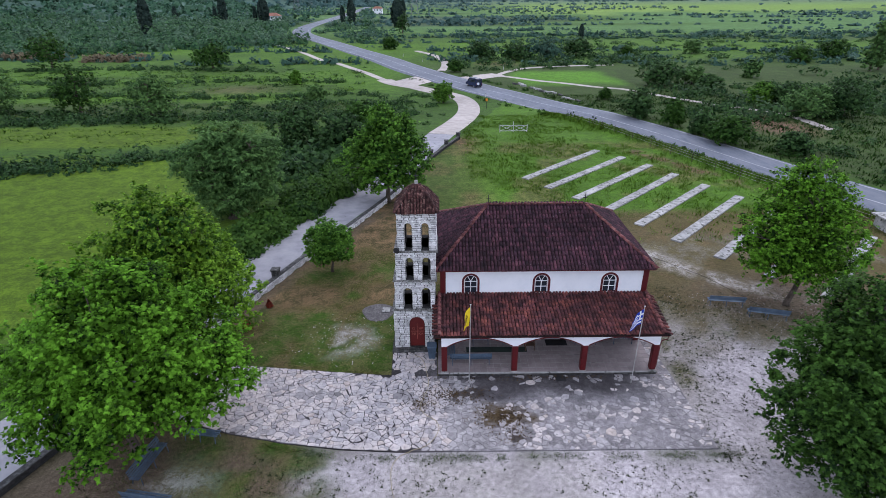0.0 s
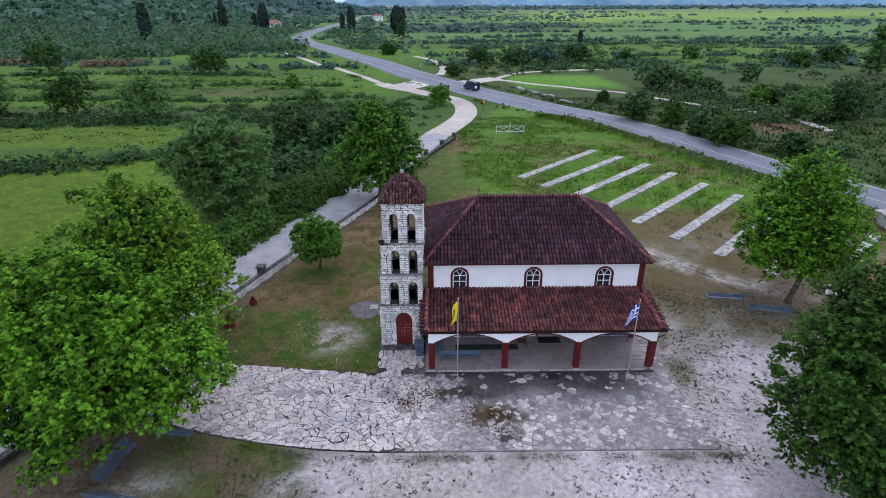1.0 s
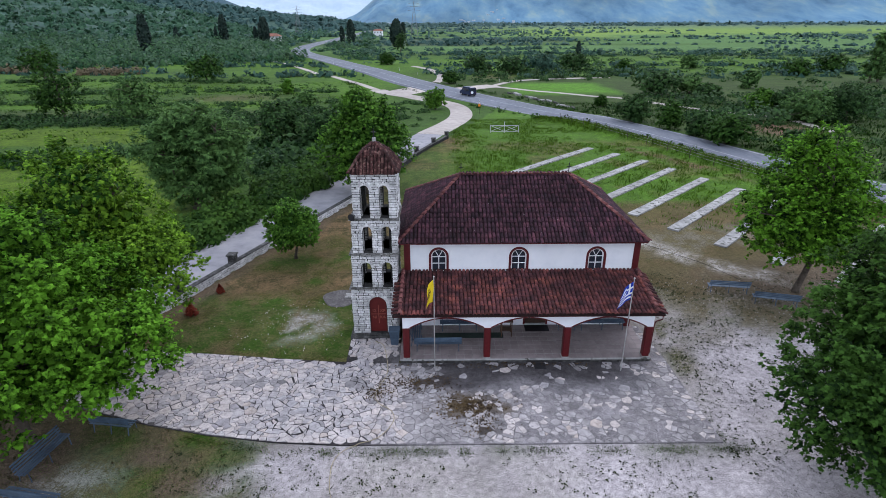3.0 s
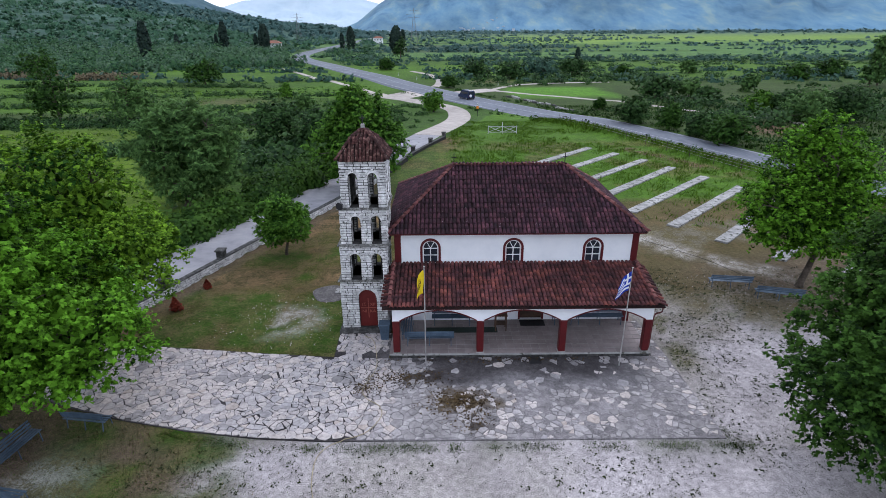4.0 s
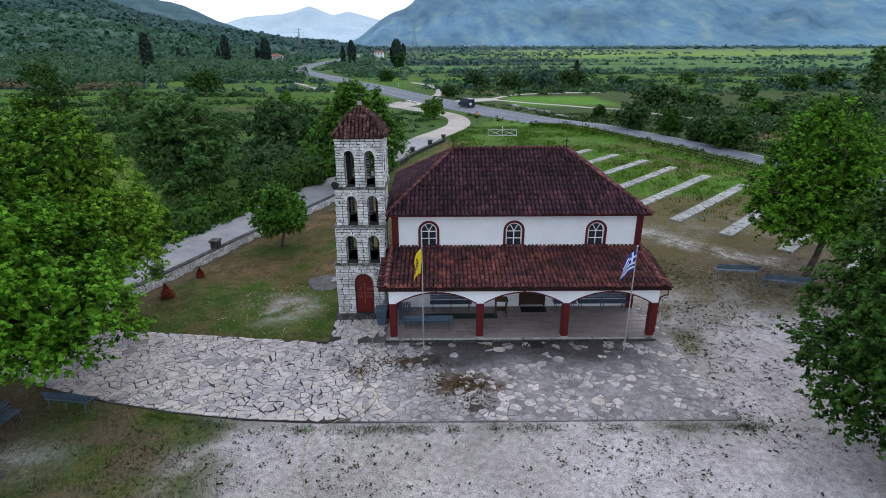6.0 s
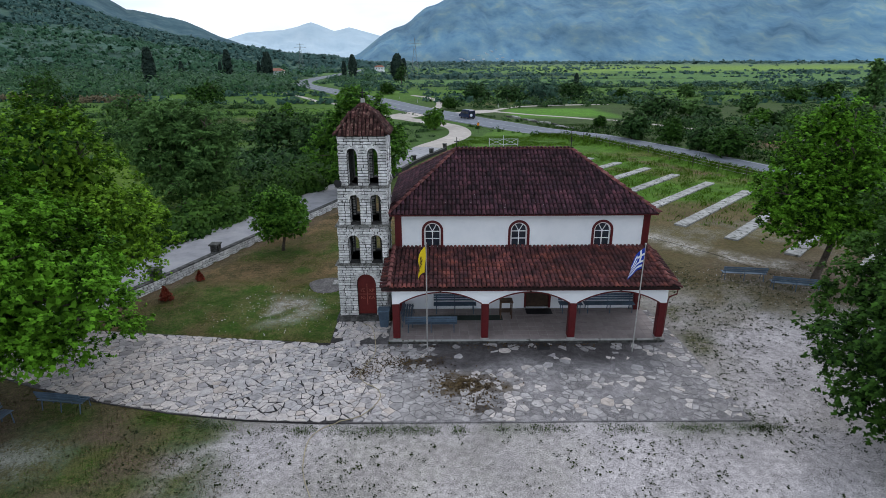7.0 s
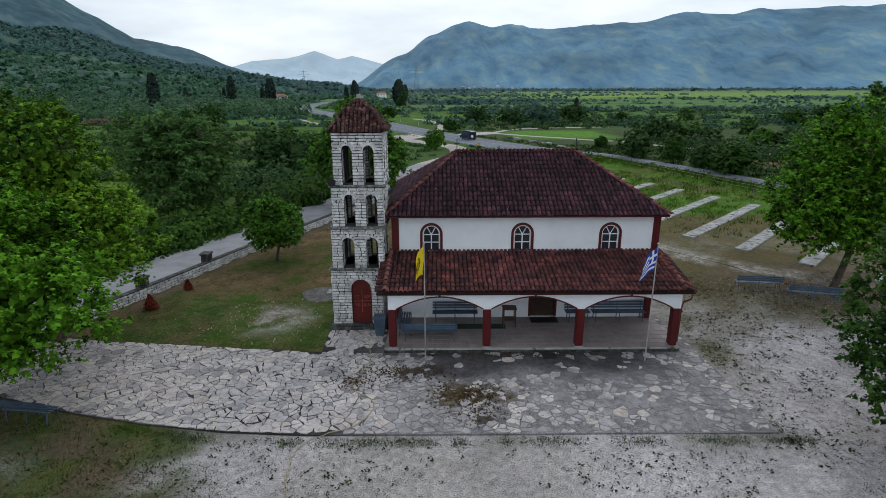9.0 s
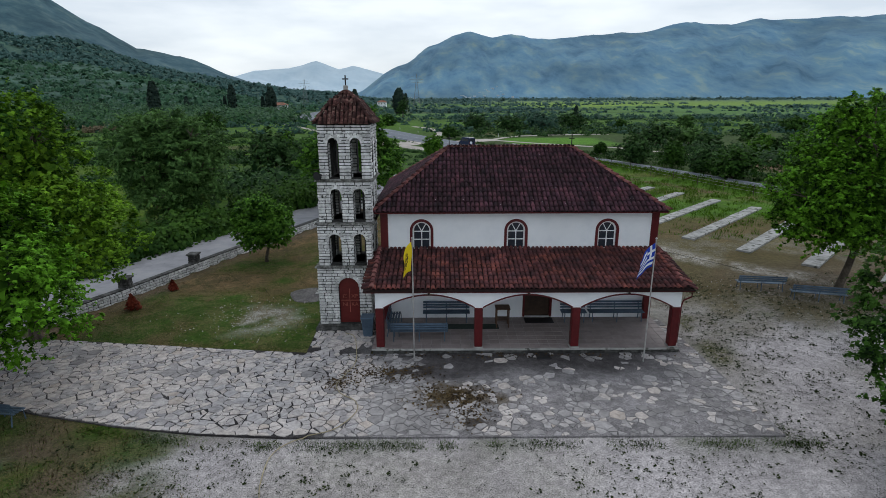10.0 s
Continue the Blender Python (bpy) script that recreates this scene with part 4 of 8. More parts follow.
def inside_poly(poly, x, y):
    res = False
    for (ax, ay), (bx, by) in zip(poly, poly[1:] + poly[:1]):
        if (ay > y) != (by > y) and x < (bx - ax) * (y - ay) / (by - ay) + ax:
            res = not res
    return res


def tile_slope(rng, corners, parent, mesh, budget, joined, du=0.21, dv=0.37):
    """Cover tiles in columns and rows over the slope with these corners (eave left, eave right, then round). Returns the budget left."""
    m = slope_frame(corners[0], corners[1], corners[2])
    inv = m.inverted()
    poly = [(inv @ Vector(c)).to_2d()[:] for c in corners]
    lo_u, hi_u = min(p[0] for p in poly), max(p[0] for p in poly)
    hi_v = max(p[1] for p in poly)
    for j in range(int(hi_v / dv) + 1):
        v = j * dv - 0.06
        for i in range(int((hi_u - lo_u) / du)):
            u = lo_u + (i + 0.5) * du
            if not inside_poly(poly, u, min(v + 0.22, hi_v - 0.01)):
                continue
            mm = m @ Matrix.Translation((u + rng.normal() * 0.008, v + rng.normal() * 0.012, 0.02 + 0.008 * rng.random())) @ Matrix.Rotation(rng.normal() * 0.02, 4, "Z")
            if budget > 0:
                piece("roof_tile", mesh, mm, parent)
                budget -= 1
            else:
                joined.add([x.co for x in mesh.vertices], [p.vertices[:] for p in mesh.polygons], mm)
    return budget


def ridge_caps(rng, a, b, mesh, joined, step=0.4, wide=1.25):
    a, b = Vector(a), Vector(b)
    d = (b - a).normalized()
    side = d.cross(Vector((0, 0, 1))).normalized()
    n = side.cross(d)
    m0 = Matrix(((side.x, d.x, n.x, 0), (side.y, d.y, n.y, 0), (side.z, d.z, n.z, 0), (0, 0, 0, 1)))
    for k in range(int((b - a).length / step) + 1):
        p = a + d * min(k * step, (b - a).length - 0.3)
        mm = Matrix.Translation(p + n * 0.05) @ m0 @ Matrix.Rotation(rng.normal() * 0.02, 4, "Z") @ Matrix.Diagonal((wide, 1, wide, 1))
        joined.add([x.co for x in mesh.vertices], [q.vertices[:] for q in mesh.polygons], mm)


# ---- church ----
TILE_MESH = roof_tile_mesh("roof_tile", M_TILE)
TOWER_TILE_MESH = roof_tile_mesh("roof_tile_tower", M_TILE_TOWER, 0.062, 0.080, 0.38)
WALL_Y, WX0, WX1, BACK_Y = 28.95, 0.25, 12.9, 37.4
church = thing("church", "white plastered church with dark red trim and tiled hip roof", "church", (6.6, 33.0, 0))


def church_window(cx):
    o = (cx - 0.42, cx + 0.42, 3.62, 4.55, 4.97)
    w = part("window", arch_band_shape(o), M_RED, church, "arched window with dark red surround")
    s = Shape()
    y0, y1 = WALL_Y + 0.06, WALL_Y + 0.12
    f = (o[0] + 0.07, o[1] - 0.07, o[2] + 0.08, o[3], o[4] - 0.07)
    arch_band(s, f, 0.068, y0, y1, legs=True)
    s.box(o[0], o[1], y0, y1, o[2], o[2] + 0.08)
    s.box(cx - 0.025, cx + 0.025, y0, y1, o[2] + 0.08, 4.5)
    for z in (4.12, 4.5):
        s.box(f[0], f[1], y0 + 0.005, y1 - 0.005, z - 0.022, z + 0.022)
    for k in (-1, 1):
        s.tube([(cx, y0 + 0.03, 4.5), (cx + k * 0.2, y0 + 0.03, 4.86)], 0.022, 6)
    part("window_frame", s, M_WHITEWOOD, w, "white timber glazing bars")
    g = Shape()
    arched_fill(g, f, y0 + 0.03, y0 + 0.036)
    part("pane", g, M_GLASS, w, "dark window glass")
    return o


def arch_band_shape(o):
    s = Shape()
    arch_band(s, o, 0.12, WALL_Y - 0.03, WALL_Y + 0.1)
    return s


def arched_fill(s, o, y0, y1, n=16):
    poly = [(o[0], o[2]), (o[1], o[2])] + [(o[0] + (o[1] - o[0]) * (1 + math.cos(math.pi * k / n)) / 2, o[3] + (o[4] - o[3]) * math.sin(math.pi * k / n)) for k in range(n + 1)]
    k = len(poly)
    s.add([(x, y0, z) for x, z in poly] + [(x, y1, z) for x, z in poly],
          [tuple(range(k)), tuple(range(2 * k - 1, k - 1, -1))] + [(i, k + i, k + (i + 1) % k, (i + 1) % k) for i in range(k)])


def build_church():
    rng = np.random.default_rng(5)
    wins = [church_window(c) for c in (2.07, 6.42, 10.62)]
    door = (6.85, 8.25, 0.25, 2.3, 2.32)
    s = Shape()
    # front wall: lower storey with the door, upper storey with the windows
    arched_wall(s, WX0, WX1, 0.0, 3.3, WALL_Y, WALL_Y + 0.35, [door])
    arched_wall(s, WX0, WX1, 3.3, 5.48, WALL_Y, WALL_Y + 0.35, wins)
    s.box(WX0, WX0 + 0.35, WALL_Y + 0.35, BACK_Y - 0.35, 0, 5.48)
    s.box(WX1 - 0.35, WX1, WALL_Y + 0.35, BACK_Y - 0.35, 0, 5.48)
    s.box(WX0, WX1, BACK_Y - 0.35, BACK_Y, 0, 5.48)
    part("wall", s, M_PLASTER, church, "white plastered masonry walls")
    s = Shape()
    s.box(WX0 + 0.36, WX1 - 0.36, WALL_Y + 0.36, BACK_Y - 0.36, 5.30, 5.42)
    part("ceiling", s, M_PLASTER, church)
    s = Shape()
    s.box(WX0 + 0.36, WX1 - 0.36, WALL_Y + 0.36, BACK_Y - 0.36, 0.05, 0.2)
    part("inner_floor", s, M_TILEFLOOR, church)
    for x in (WX0, WX1):
        for y in (WALL_Y, BACK_Y):
            c = Shape().box(x - 0.06 if x == WX0 else x - 0.28, x + 0.28 if x == WX0 else x + 0.06, y - 0.05 if y == WALL_Y else y - 0.28, y + 0.28 if y == WALL_Y else y + 0.05, 0, 5.46, bevel=0.015)
            part("corner_pilaster", c, M_RED, church, "dark red painted corner pilaster")
    # door leaf and its frame
    d = part("door", Shape().box(6.95, 8.15, WALL_Y + 0.12, WALL_Y + 0.18, 0.27, 2.28, bevel=0.01), material("brown_door_wood", [(0.03, 0.018, 0.012), (0.06, 0.035, 0.022)], 6, 0.6, 0.1), church, "dark brown double door")
    s = Shape()
    s.box(6.85, 6.95, WALL_Y - 0.03, WALL_Y + 0.2, 0.27, 2.3).box(8.15, 8.25, WALL_Y - 0.03, WALL_Y + 0.2, 0.27, 2.3).box(6.85, 8.25, WALL_Y - 0.03, WALL_Y + 0.2, 2.3, 2.4)
    part("door_frame", s, M_RED, d, "dark red door frame")
    # main roof
    ex0, ex1, ey0, ey1, ez = -0.12, 13.22, 28.48, 37.9, 5.50
    rl, rr = (3.35, 33.2, 7.90), (9.78, 33.2, 7.90)
    A, B, C, D = (ex0, ey0, ez), (ex1, ey0, ez), (ex1, ey1, ez), (ex0, ey1, ez)
    s = Shape()
    s.add([A, B, C, D, rl, rr], [(0, 1, 5, 4), (1, 2, 5), (2, 3, 4, 5), (3, 0, 4), (3, 2, 1, 0)])
    roof = part("roof", s, M_UNDER, church, "hip roof of dark weathered barrel tiles")
    fas = Shape()
    fas.box(ex0 + 0.05, ex1 - 0.05, ey0 + 0.02, ey0 + 0.10, ez - 0.07, ez - 0.01).box(ex0 + 0.02, ex0 + 0.1, ey0 + 0.1, ey1 - 0.05, ez - 0.07, ez - 0.01)
    fas.box(ex1 - 0.1, ex1 - 0.02, ey0 + 0.1, ey1 - 0.05, ez - 0.07, ez - 0.01)
    part("fascia", fas, M_RED, church, "dark red eaves board")
    j = Shape()
    left = tile_slope(rng, [A, B, rr, rl], roof, TILE_MESH, 300, j)
    for cs in ([B, C, rr], [D, A, rl], [C, D, rl, rr]):
        tile_slope(rng, cs, roof, TILE_MESH, 0, j)
    caps = Shape()
    for a, b in ((A, rl), (B, rr), (C, rr), (D, rl), (rl, rr)):
        ridge_caps(rng, a, b, TILE_MESH, caps)
    tagged(part("ridge_tiles", caps, M_RIDGE, roof, "redder ridge tiles bedded in mortar", smooth=True), kind="stuff")
    tagged(part("roof_tile_rest", j, M_TILE_JOINED, roof, smooth=True), kind="stuff")
    return rng


def build_porch(rng):
    # floor slab with its tiles
    # slab side coloured dark as the shadow line under the nosing
    slab = part("porch_floor", Shape().box(0.06, 12.98, 25.59, WALL_Y - 0.002, -0.1, 0.17), M_LEDGE, church, "raised porch floor of pale square tiles")
    part("porch_nosing", Shape().box(0.02, 13.02, 25.55, WALL_Y - 0.003, 0.17, 0.235, bevel=0.01), M_CONCRETE, church, "pale edge slab of the porch")
    # columns
    xs = (0.40, 4.52, 8.58, 12.72)
    for x in xs:
        c = Shape()
        c.box(x - 0.17, x + 0.17, 25.62, 25.96, 0.30, 2.06, bevel=0.03)
        col = part("porch_column", c, M_RED, church, "square dark red porch column")
        part("column_foot", Shape().box(x - 0.2, x + 0.2, 25.59, 25.99, 0.235, 0.30, bevel=0.015), M_CONCRETE, col, "pale stone foot")
    for x in (xs[0], xs[-1]):
        part("porch_column", Shape().box(x - 0.17, x + 0.17, WALL_Y - 0.28, WALL_Y - 0.055, 0.235, 2.5, bevel=0.02), M_RED, church, "dark red pilaster against the wall")
    # arcade with three flat arches, and a side arch at each end
    ar = [(a + 0.17, b - 0.17, 2.05, 2.05, 2.62, 1) for a, b in zip(xs[:-1], xs[1:])]
    s = Shape()
    arched_wall(s, xs[0] - 0.17, xs[-1] + 0.17, 2.05, 2.88, 25.66, 25.92, ar, n=20)
    part("arcade", s, M_PLASTER, church, "white plastered frieze over three flat arches")
    for o in ar:
        s = Shape()
        arch_band(s, o, 0.055, 25.63, 25.95, legs=False, n=20)
        part("arch_trim", s, M_RED, church, "dark red arch edging")
    side = (25.92, WALL_Y - 0.28, 2.05, 2.05, 2.55, 1)
    for x in (xs[0], xs[-1]):
        m = Matrix.Translation((x, 0, 0)) @ Matrix.Rotation(math.pi / 2, 4, "Z")
        s, t = Shape(), Shape()
        arched_wall(s, side[0], side[1] + 0.28, 2.05, 2.88, -0.12, 0.12, [side], m, n=16)
        arch_band(t, side, 0.055, -0.15, 0.15, m, legs=False)
        part("arcade", s, M_PLASTER, church, "white plastered end arch of the porch")
        part("arch_trim", t, M_RED, church, "dark red arch edging")
    # roof
    ez, wz, ey = 2.98, 3.70, 25.38
    x0, x1 = -0.22, 13.30
    A, B, C, D = (x0 + 0.35, ey, ez), (x1 - 0.35, ey, ez), (x1 - 0.35, WALL_Y - 0.02, wz), (x0 + 0.35, WALL_Y - 0.02, wz)
    Al, Dl, Br, Cr = (x0, ey, ez - 0.10), (x0, WALL_Y - 0.02, wz - 0.22), (x1, ey, ez - 0.10), (x1, WALL_Y - 0.02, wz - 0.22)
    s = Shape()
    s.add([A, B, C, D, Al, Dl, Br, Cr, (x0, ey, ez - 0.13), (x1, ey, ez - 0.13), (x1, WALL_Y - 0.02, ez - 0.13), (x0, WALL_Y - 0.02, ez - 0.13)],
          [(0, 1, 2, 3), (4, 0, 3, 5), (1, 6, 7, 2), (8, 9, 6, 1, 0, 4), (9, 10, 7, 6), (11, 8, 4, 5), (10, 11, 5, 3, 2, 7), (11, 10, 9, 8)])
    roof = part("porch_roof", s, M_UNDER, church, "lean-to porch roof of red-brown barrel tiles")
    f = Shape().box(x0 + 0.02, x1 - 0.02, ey + 0.04, ey + 0.12, ez - 0.175, ez - 0.125)
    f.box(x0 + 0.02, x0 + 0.1, ey + 0.12, WALL_Y - 0.1, ez - 0.175, ez - 0.125).box(x1 - 0.1, x1 - 0.02, ey + 0.12, WALL_Y - 0.1, ez - 0.175, ez - 0.125)
    part("fascia", f, M_RED, church, "dark red porch eaves board")
    part("porch_ceiling", Shape().box(xs[0] + 0.13, xs[-1] - 0.13, 25.93, WALL_Y - 0.01, 2.80, 2.85), M_PLASTER, church)
    mesh = roof_tile_mesh("roof_tile_porch", material("red_brown_roof_tile", [(0.034, 0.015, 0.018), (0.082, 0.027, 0.028), (0.19, 0.056, 0.042)], 1.6, 0.85, 0.35, 25, rand=0.45, big=0.4, spots=((0.20, 0.16, 0.13), 9.0, 0.74)))
    joined_tile = material("joined_red_brown_roof_tile", [(0.034, 0.015, 0.018), (0.082, 0.027, 0.028), (0.19, 0.056, 0.042)], 1.6, 0.85, 0.35, 25, island=0.45, big=0.4, spots=((0.20, 0.16, 0.13), 9.0, 0.74))
    j = Shape()
    tile_slope(rng, [A, B, C, D], roof, mesh, 300, j, du=0.20, dv=0.335)
    tile_slope(rng, [Br, Cr, C, B], roof, mesh, 0, j, du=0.27, dv=0.3)
    tile_slope(rng, [Dl, Al, A, D], roof, mesh, 0, j, du=0.27, dv=0.3)
    caps = Shape()
    ridge_caps(rng, A, D, mesh, caps)
    ridge_caps(rng, B, C, mesh, caps)
    tagged(part("ridge_tiles", caps, M_RIDGE, roof, "redder ridge tiles bedded in mortar", smooth=True), kind="stuff")
    tagged(part("roof_tile_rest", j, joined_tile, roof, smooth=True), kind="stuff")
    # gutter pipe at the outer corner
    part("drain_pipe", Shape().tube([(13.22, 25.5, 2.74), (13.24, 25.55, 2.55), (13.0, 25.7, 2.35), (12.95, 25.75, 2.1), (12.95, 25.78, 0.4)], 0.035, 8), M_RED, church, "dark red drain pipe")
    return slab


RNG_CHURCH = build_church()
PORCH_SLAB = build_porch(RNG_CHURCH)


# ---- bell tower ----
TY0, TY1 = 28.10, 30.30
bell_tower = thing("bell_tower", "bell tower of coursed white stone with paired arched openings", "bell tower", (-1.3, 29.2, 0))


def build_tower():
    rng = np.random.default_rng(8)
    tiers = [  # x0, x1, z0, z1, front openings
        (-2.66, -0.22, 0.30, 3.02, [(-1.72, -0.80, 0.34, 2.12, 2.58)]),
        (-2.54, -0.14, 3.14, 5.02, [(-2.02, -1.50, 3.2, 4.36, 4.62), (-0.92, -0.40, 3.2, 4.36, 4.62)]),
        (-2.42, -0.08, 5.14, 6.94, [(-1.84, -1.38, 5.22, 6.40, 6.64), (-0.85, -0.37, 5.22, 6.40, 6.64)]),
        (-2.26, -0.02, 7.06, 9.36, [(-1.84, -1.40, 7.1, 8.58, 8.82), (-0.88, -0.44, 7.1, 8.58, 8.82)])]
    rest = Shape()
    parts_left = 300
    for k, (x0, x1, z0, z1, ops) in enumerate(tiers):
        core = Shape()
        y0, y1, t = TY0 + 0.02, TY1 - 0.02, 0.42
        w = x1 - x0
        arched_wall(core, x0 + 0.02, x1 - 0.02, z0, z1, y0, y0 + t, ops)
        back = ops if k else []
        arched_wall(core, x0 + 0.02, x1 - 0.02, z0, z1, y1 - t, y1, back)
        cy = (TY0 + TY1) / 2
        cx = (x0 + x1) / 2
        sops = [(o[0] - cx + cy, o[1] - cx + cy, *o[2:]) for o in ops] if k else []
        sm = Matrix.Translation((x1 - 0.02, 0, 0)) @ Matrix.Rotation(math.pi / 2, 4, "Z")
        sl = Matrix.Translation((x0 + 0.02 + t, 0, 0)) @ Matrix.Rotation(math.pi / 2, 4, "Z")
        arched_wall(core, y0 + t, y1 - t, z0, z1, 0, t, sops, sm)
        arched_wall(core, y0 + t, y1 - t, z0, z1, 0, t, sops, sl)
        if k:
            part("tier_floor", Shape().box(x0 + t, x1 - t, y0 + t, y1 - t, z0 - 0.1, z0), M_LEDGE_STONE, bell_tower)
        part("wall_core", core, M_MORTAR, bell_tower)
        front = Matrix.Translation((0, TY0 + 0.02, 0))
        st = stone_course_boxes(rng, x0, x1, z0, z1, ops, 0.14, 0.34)
        st.sort(key=lambda q: -q[1])
        take = st if len(st) <= parts_left else st[:parts_left]
        lay_stones(rng, take, front, bell_tower)
        parts_left -= len(take)
        lay_stones(rng, st[len(take):], front, bell_tower, rest)
        right = Matrix.Translation((x1 - 0.02, 0, 0)) @ Matrix.Rotation(math.pi / 2, 4, "Z")
        lay_stones(rng, stone_course_boxes(rng, TY0 + 0.1, TY1, z0, z1, sops, 0.14, 0.34), right, bell_tower, rest)
        lft = Matrix.Translation((x0 + 0.02, 0, 0)) @ Matrix.Rotation(-math.pi / 2, 4, "Z")
        lay_stones(rng, stone_course_boxes(rng, -TY1, -TY0 - 0.1, z0, z1, [(-o[1], -o[0], *o[2:]) for o in sops], 0.14, 0.34), lft, bell_tower, rest)
        # inner faces of the piers, seen through the openings
        inner = Matrix.Translation((0, TY1 - t, 0))
        lay_stones(rng, stone_course_boxes(rng, x0 + t, x1 - t, z0, z1, back, 0.14, 0.34), inner, bell_tower, rest)
        for o in ops if k else []:
            for x, a in ((o[0], 1), (o[1], -1)):
                mm = Matrix.Translation((x, y0, 0)) @ Matrix.Rotation(a * math.pi / 2, 4, "Z")
                lay_stones(rng, stone_course_boxes(rng, 0.06 if a > 0 else -t + 0.02, t - 0.02 if a > 0 else -0.06, o[2], o[3], [], 0.14, 0.3), mm, bell_tower, rest, proud=0.015, deep=0.06)
        # arch stones over the openings
        for o in ops:
            ox, half, rise = (o[0] + o[1]) / 2, (o[1] - o[0]) / 2 + 0.085, o[4] - o[3] + 0.085
            n = 7 if k else 11
            for q in range(n):
                w = math.pi * (q + 0.5) / n
                mm = Matrix.Translation((ox - half * math.cos(w), TY0 - 0.005, o[3] + rise * math.sin(w))) @ Matrix.Rotation(w - math.pi / 2, 4, "Y") @ Matrix.Diagonal((0.125, 0.13, 0.165 + 0.02 * rng.random(), 1))
                rest.add([v.co for v in STONE_MESH.vertices], [f.vertices[:] for f in STONE_MESH.polygons], mm)
        if k < 3:
            nx = tiers[k + 1]
            led = Shape()
            led.box(min(x0, nx[0]) - 0.09, max(x1, nx[1]) + 0.09, TY0 - 0.09, TY1 + 0.09, z1 + 0.02, z1 + 0.07, bevel=0.02)
            led.box(min(x0, nx[0]) - 0.06, max(x1, nx[1]) + 0.06, TY0 - 0.06, TY1 + 0.06, z1 + 0.07, z1 + 0.12, bevel=0.015)
            part("ledge", led, M_LEDGE_STONE, bell_tower, "thin mossy stone ledge")
    tagged(part("stone_rest", rest, M_STONE_JOINED, bell_tower), kind="stuff")
    base = Shape().box(-2.85, -0.1, TY0 - 0.2, TY1 + 0.1, -0.1, 0.18, bevel=0.03).box(-2.74, -0.14, TY0 - 0.1, TY1 + 0.05, 0.18, 0.31, bevel=0.02)
    part("base_step", base, M_LEDGE, bell_tower, "dark weathered base course")
    # door
    o = tiers[0][4][0]
    leaf = Shape()
    arched_fill(leaf, o, TY0 + 0.12, TY0 + 0.18)
    d = part("door", leaf, M_DOOR_RED, bell_tower, "arched dark red door with raised cross")
    cx = (o[0] + o[1]) / 2
    cr = Shape().box(cx - 0.015, cx + 0.015, TY0 + 0.095, TY0 + 0.125, 0.85, 2.0).box(cx - 0.40, cx + 0.40, TY0 + 0.095, TY0 + 0.125, 1.42, 1.45)
    part("door_cross", cr, material("door_cross_paint", [(0.26, 0.07, 0.05), (0.32, 0.10, 0.07)], 8, 0.6, 0.0), d, "thin raised cross")
    for text, tx, tz in (("I\u03a3", cx - 0.22, 1.56), ("XP", cx + 0.22, 1.56), ("NI", cx - 0.22, 1.16), ("KA", cx + 0.22, 1.16)):
        cu = bpy.data.curves.new("lettering", "FONT")
        cu.body, cu.size, cu.align_x, cu.extrude = text, 0.24, "CENTER", 0.01
        tmp = bpy.data.objects.new("lettering", cu)
        scene.collection.objects.link(tmp)
        me = bpy.data.meshes.new_from_object(tmp.evaluated_get(bpy.context.evaluated_depsgraph_get()))
        bpy.data.objects.remove(tmp)
        me.transform(Matrix.Translation((tx, TY0 + 0.11, tz)) @ Matrix.Rotation(math.pi / 2, 4, "X"))
        me.materials.clear()
        me.materials.append(bpy.data.materials["door_cross_paint"])
        lt = new("lettering", me)
        lt.parent = d
    # roof: low pyramid with the corners drawn in
    ez, ax, ay, az = 9.40, -1.13, 29.2, 10.72
    e = [(-2.33, TY0 - 0.08, ez), (0.06, TY0 - 0.08, ez), (0.06, TY1 + 0.08, ez), (-2.33, TY1 + 0.08, ez)]
    mid = [(ax + (p[0] - ax) * 0.52, ay + (p[1] - ay) * 0.52, ez + 0.80) for p in e]
    s = Shape()
    s.add(e + mid + [(ax, ay, az)], [(0, 1, 5, 4), (1, 2, 6, 5), (2, 3, 7, 6), (3, 0, 4, 7), (4, 5, 8), (5, 6, 8), (6, 7, 8), (7, 4, 8), (3, 2, 1, 0)])
    roof = part("tower_roof", s, M_UNDER, bell_tower, "pyramid roof of mottled barrel tiles")
    j = Shape()
    for q in range(4):
        a, b, c, dd = e[q], e[(q + 1) % 4], mid[(q + 1) % 4], mid[q]
        tile_slope(rng, [a, b, c, dd], roof, TOWER_TILE_MESH, 80 if q < 2 else 0, j, du=0.175, dv=0.30)
        tile_slope(rng, [dd, c, (ax, ay, az)], roof, TOWER_TILE_MESH, 40 if q < 2 else 0, j, du=0.175, dv=0.30)
        ridge_caps(rng, a, dd, TOWER_TILE_MESH, j, 0.34, 1.1)
        ridge_caps(rng, dd, (ax, ay, az), TOWER_TILE_MESH, j, 0.34, 1.1)
    tagged(part("roof_tile_rest", j, M_TILE_TOWER_JOINED, roof, smooth=True), kind="stuff")
    part("finial", Shape().box(ax - 0.09, ax + 0.09, ay - 0.09, ay + 0.09, az - 0.05, az + 0.24, bevel=0.02), M_CONCRETE, bell_tower, "pale block under the cross")
    c = Shape().box(ax - 0.025, ax + 0.025, ay - 0.025, ay + 0.025, az + 0.24, az + 0.66).box(ax - 0.13, ax + 0.13, ay - 0.02, ay + 0.02, az + 0.48, az + 0.53)
    part("cross", c, M_DARK, bell_tower, "dark metal cross")


build_tower()


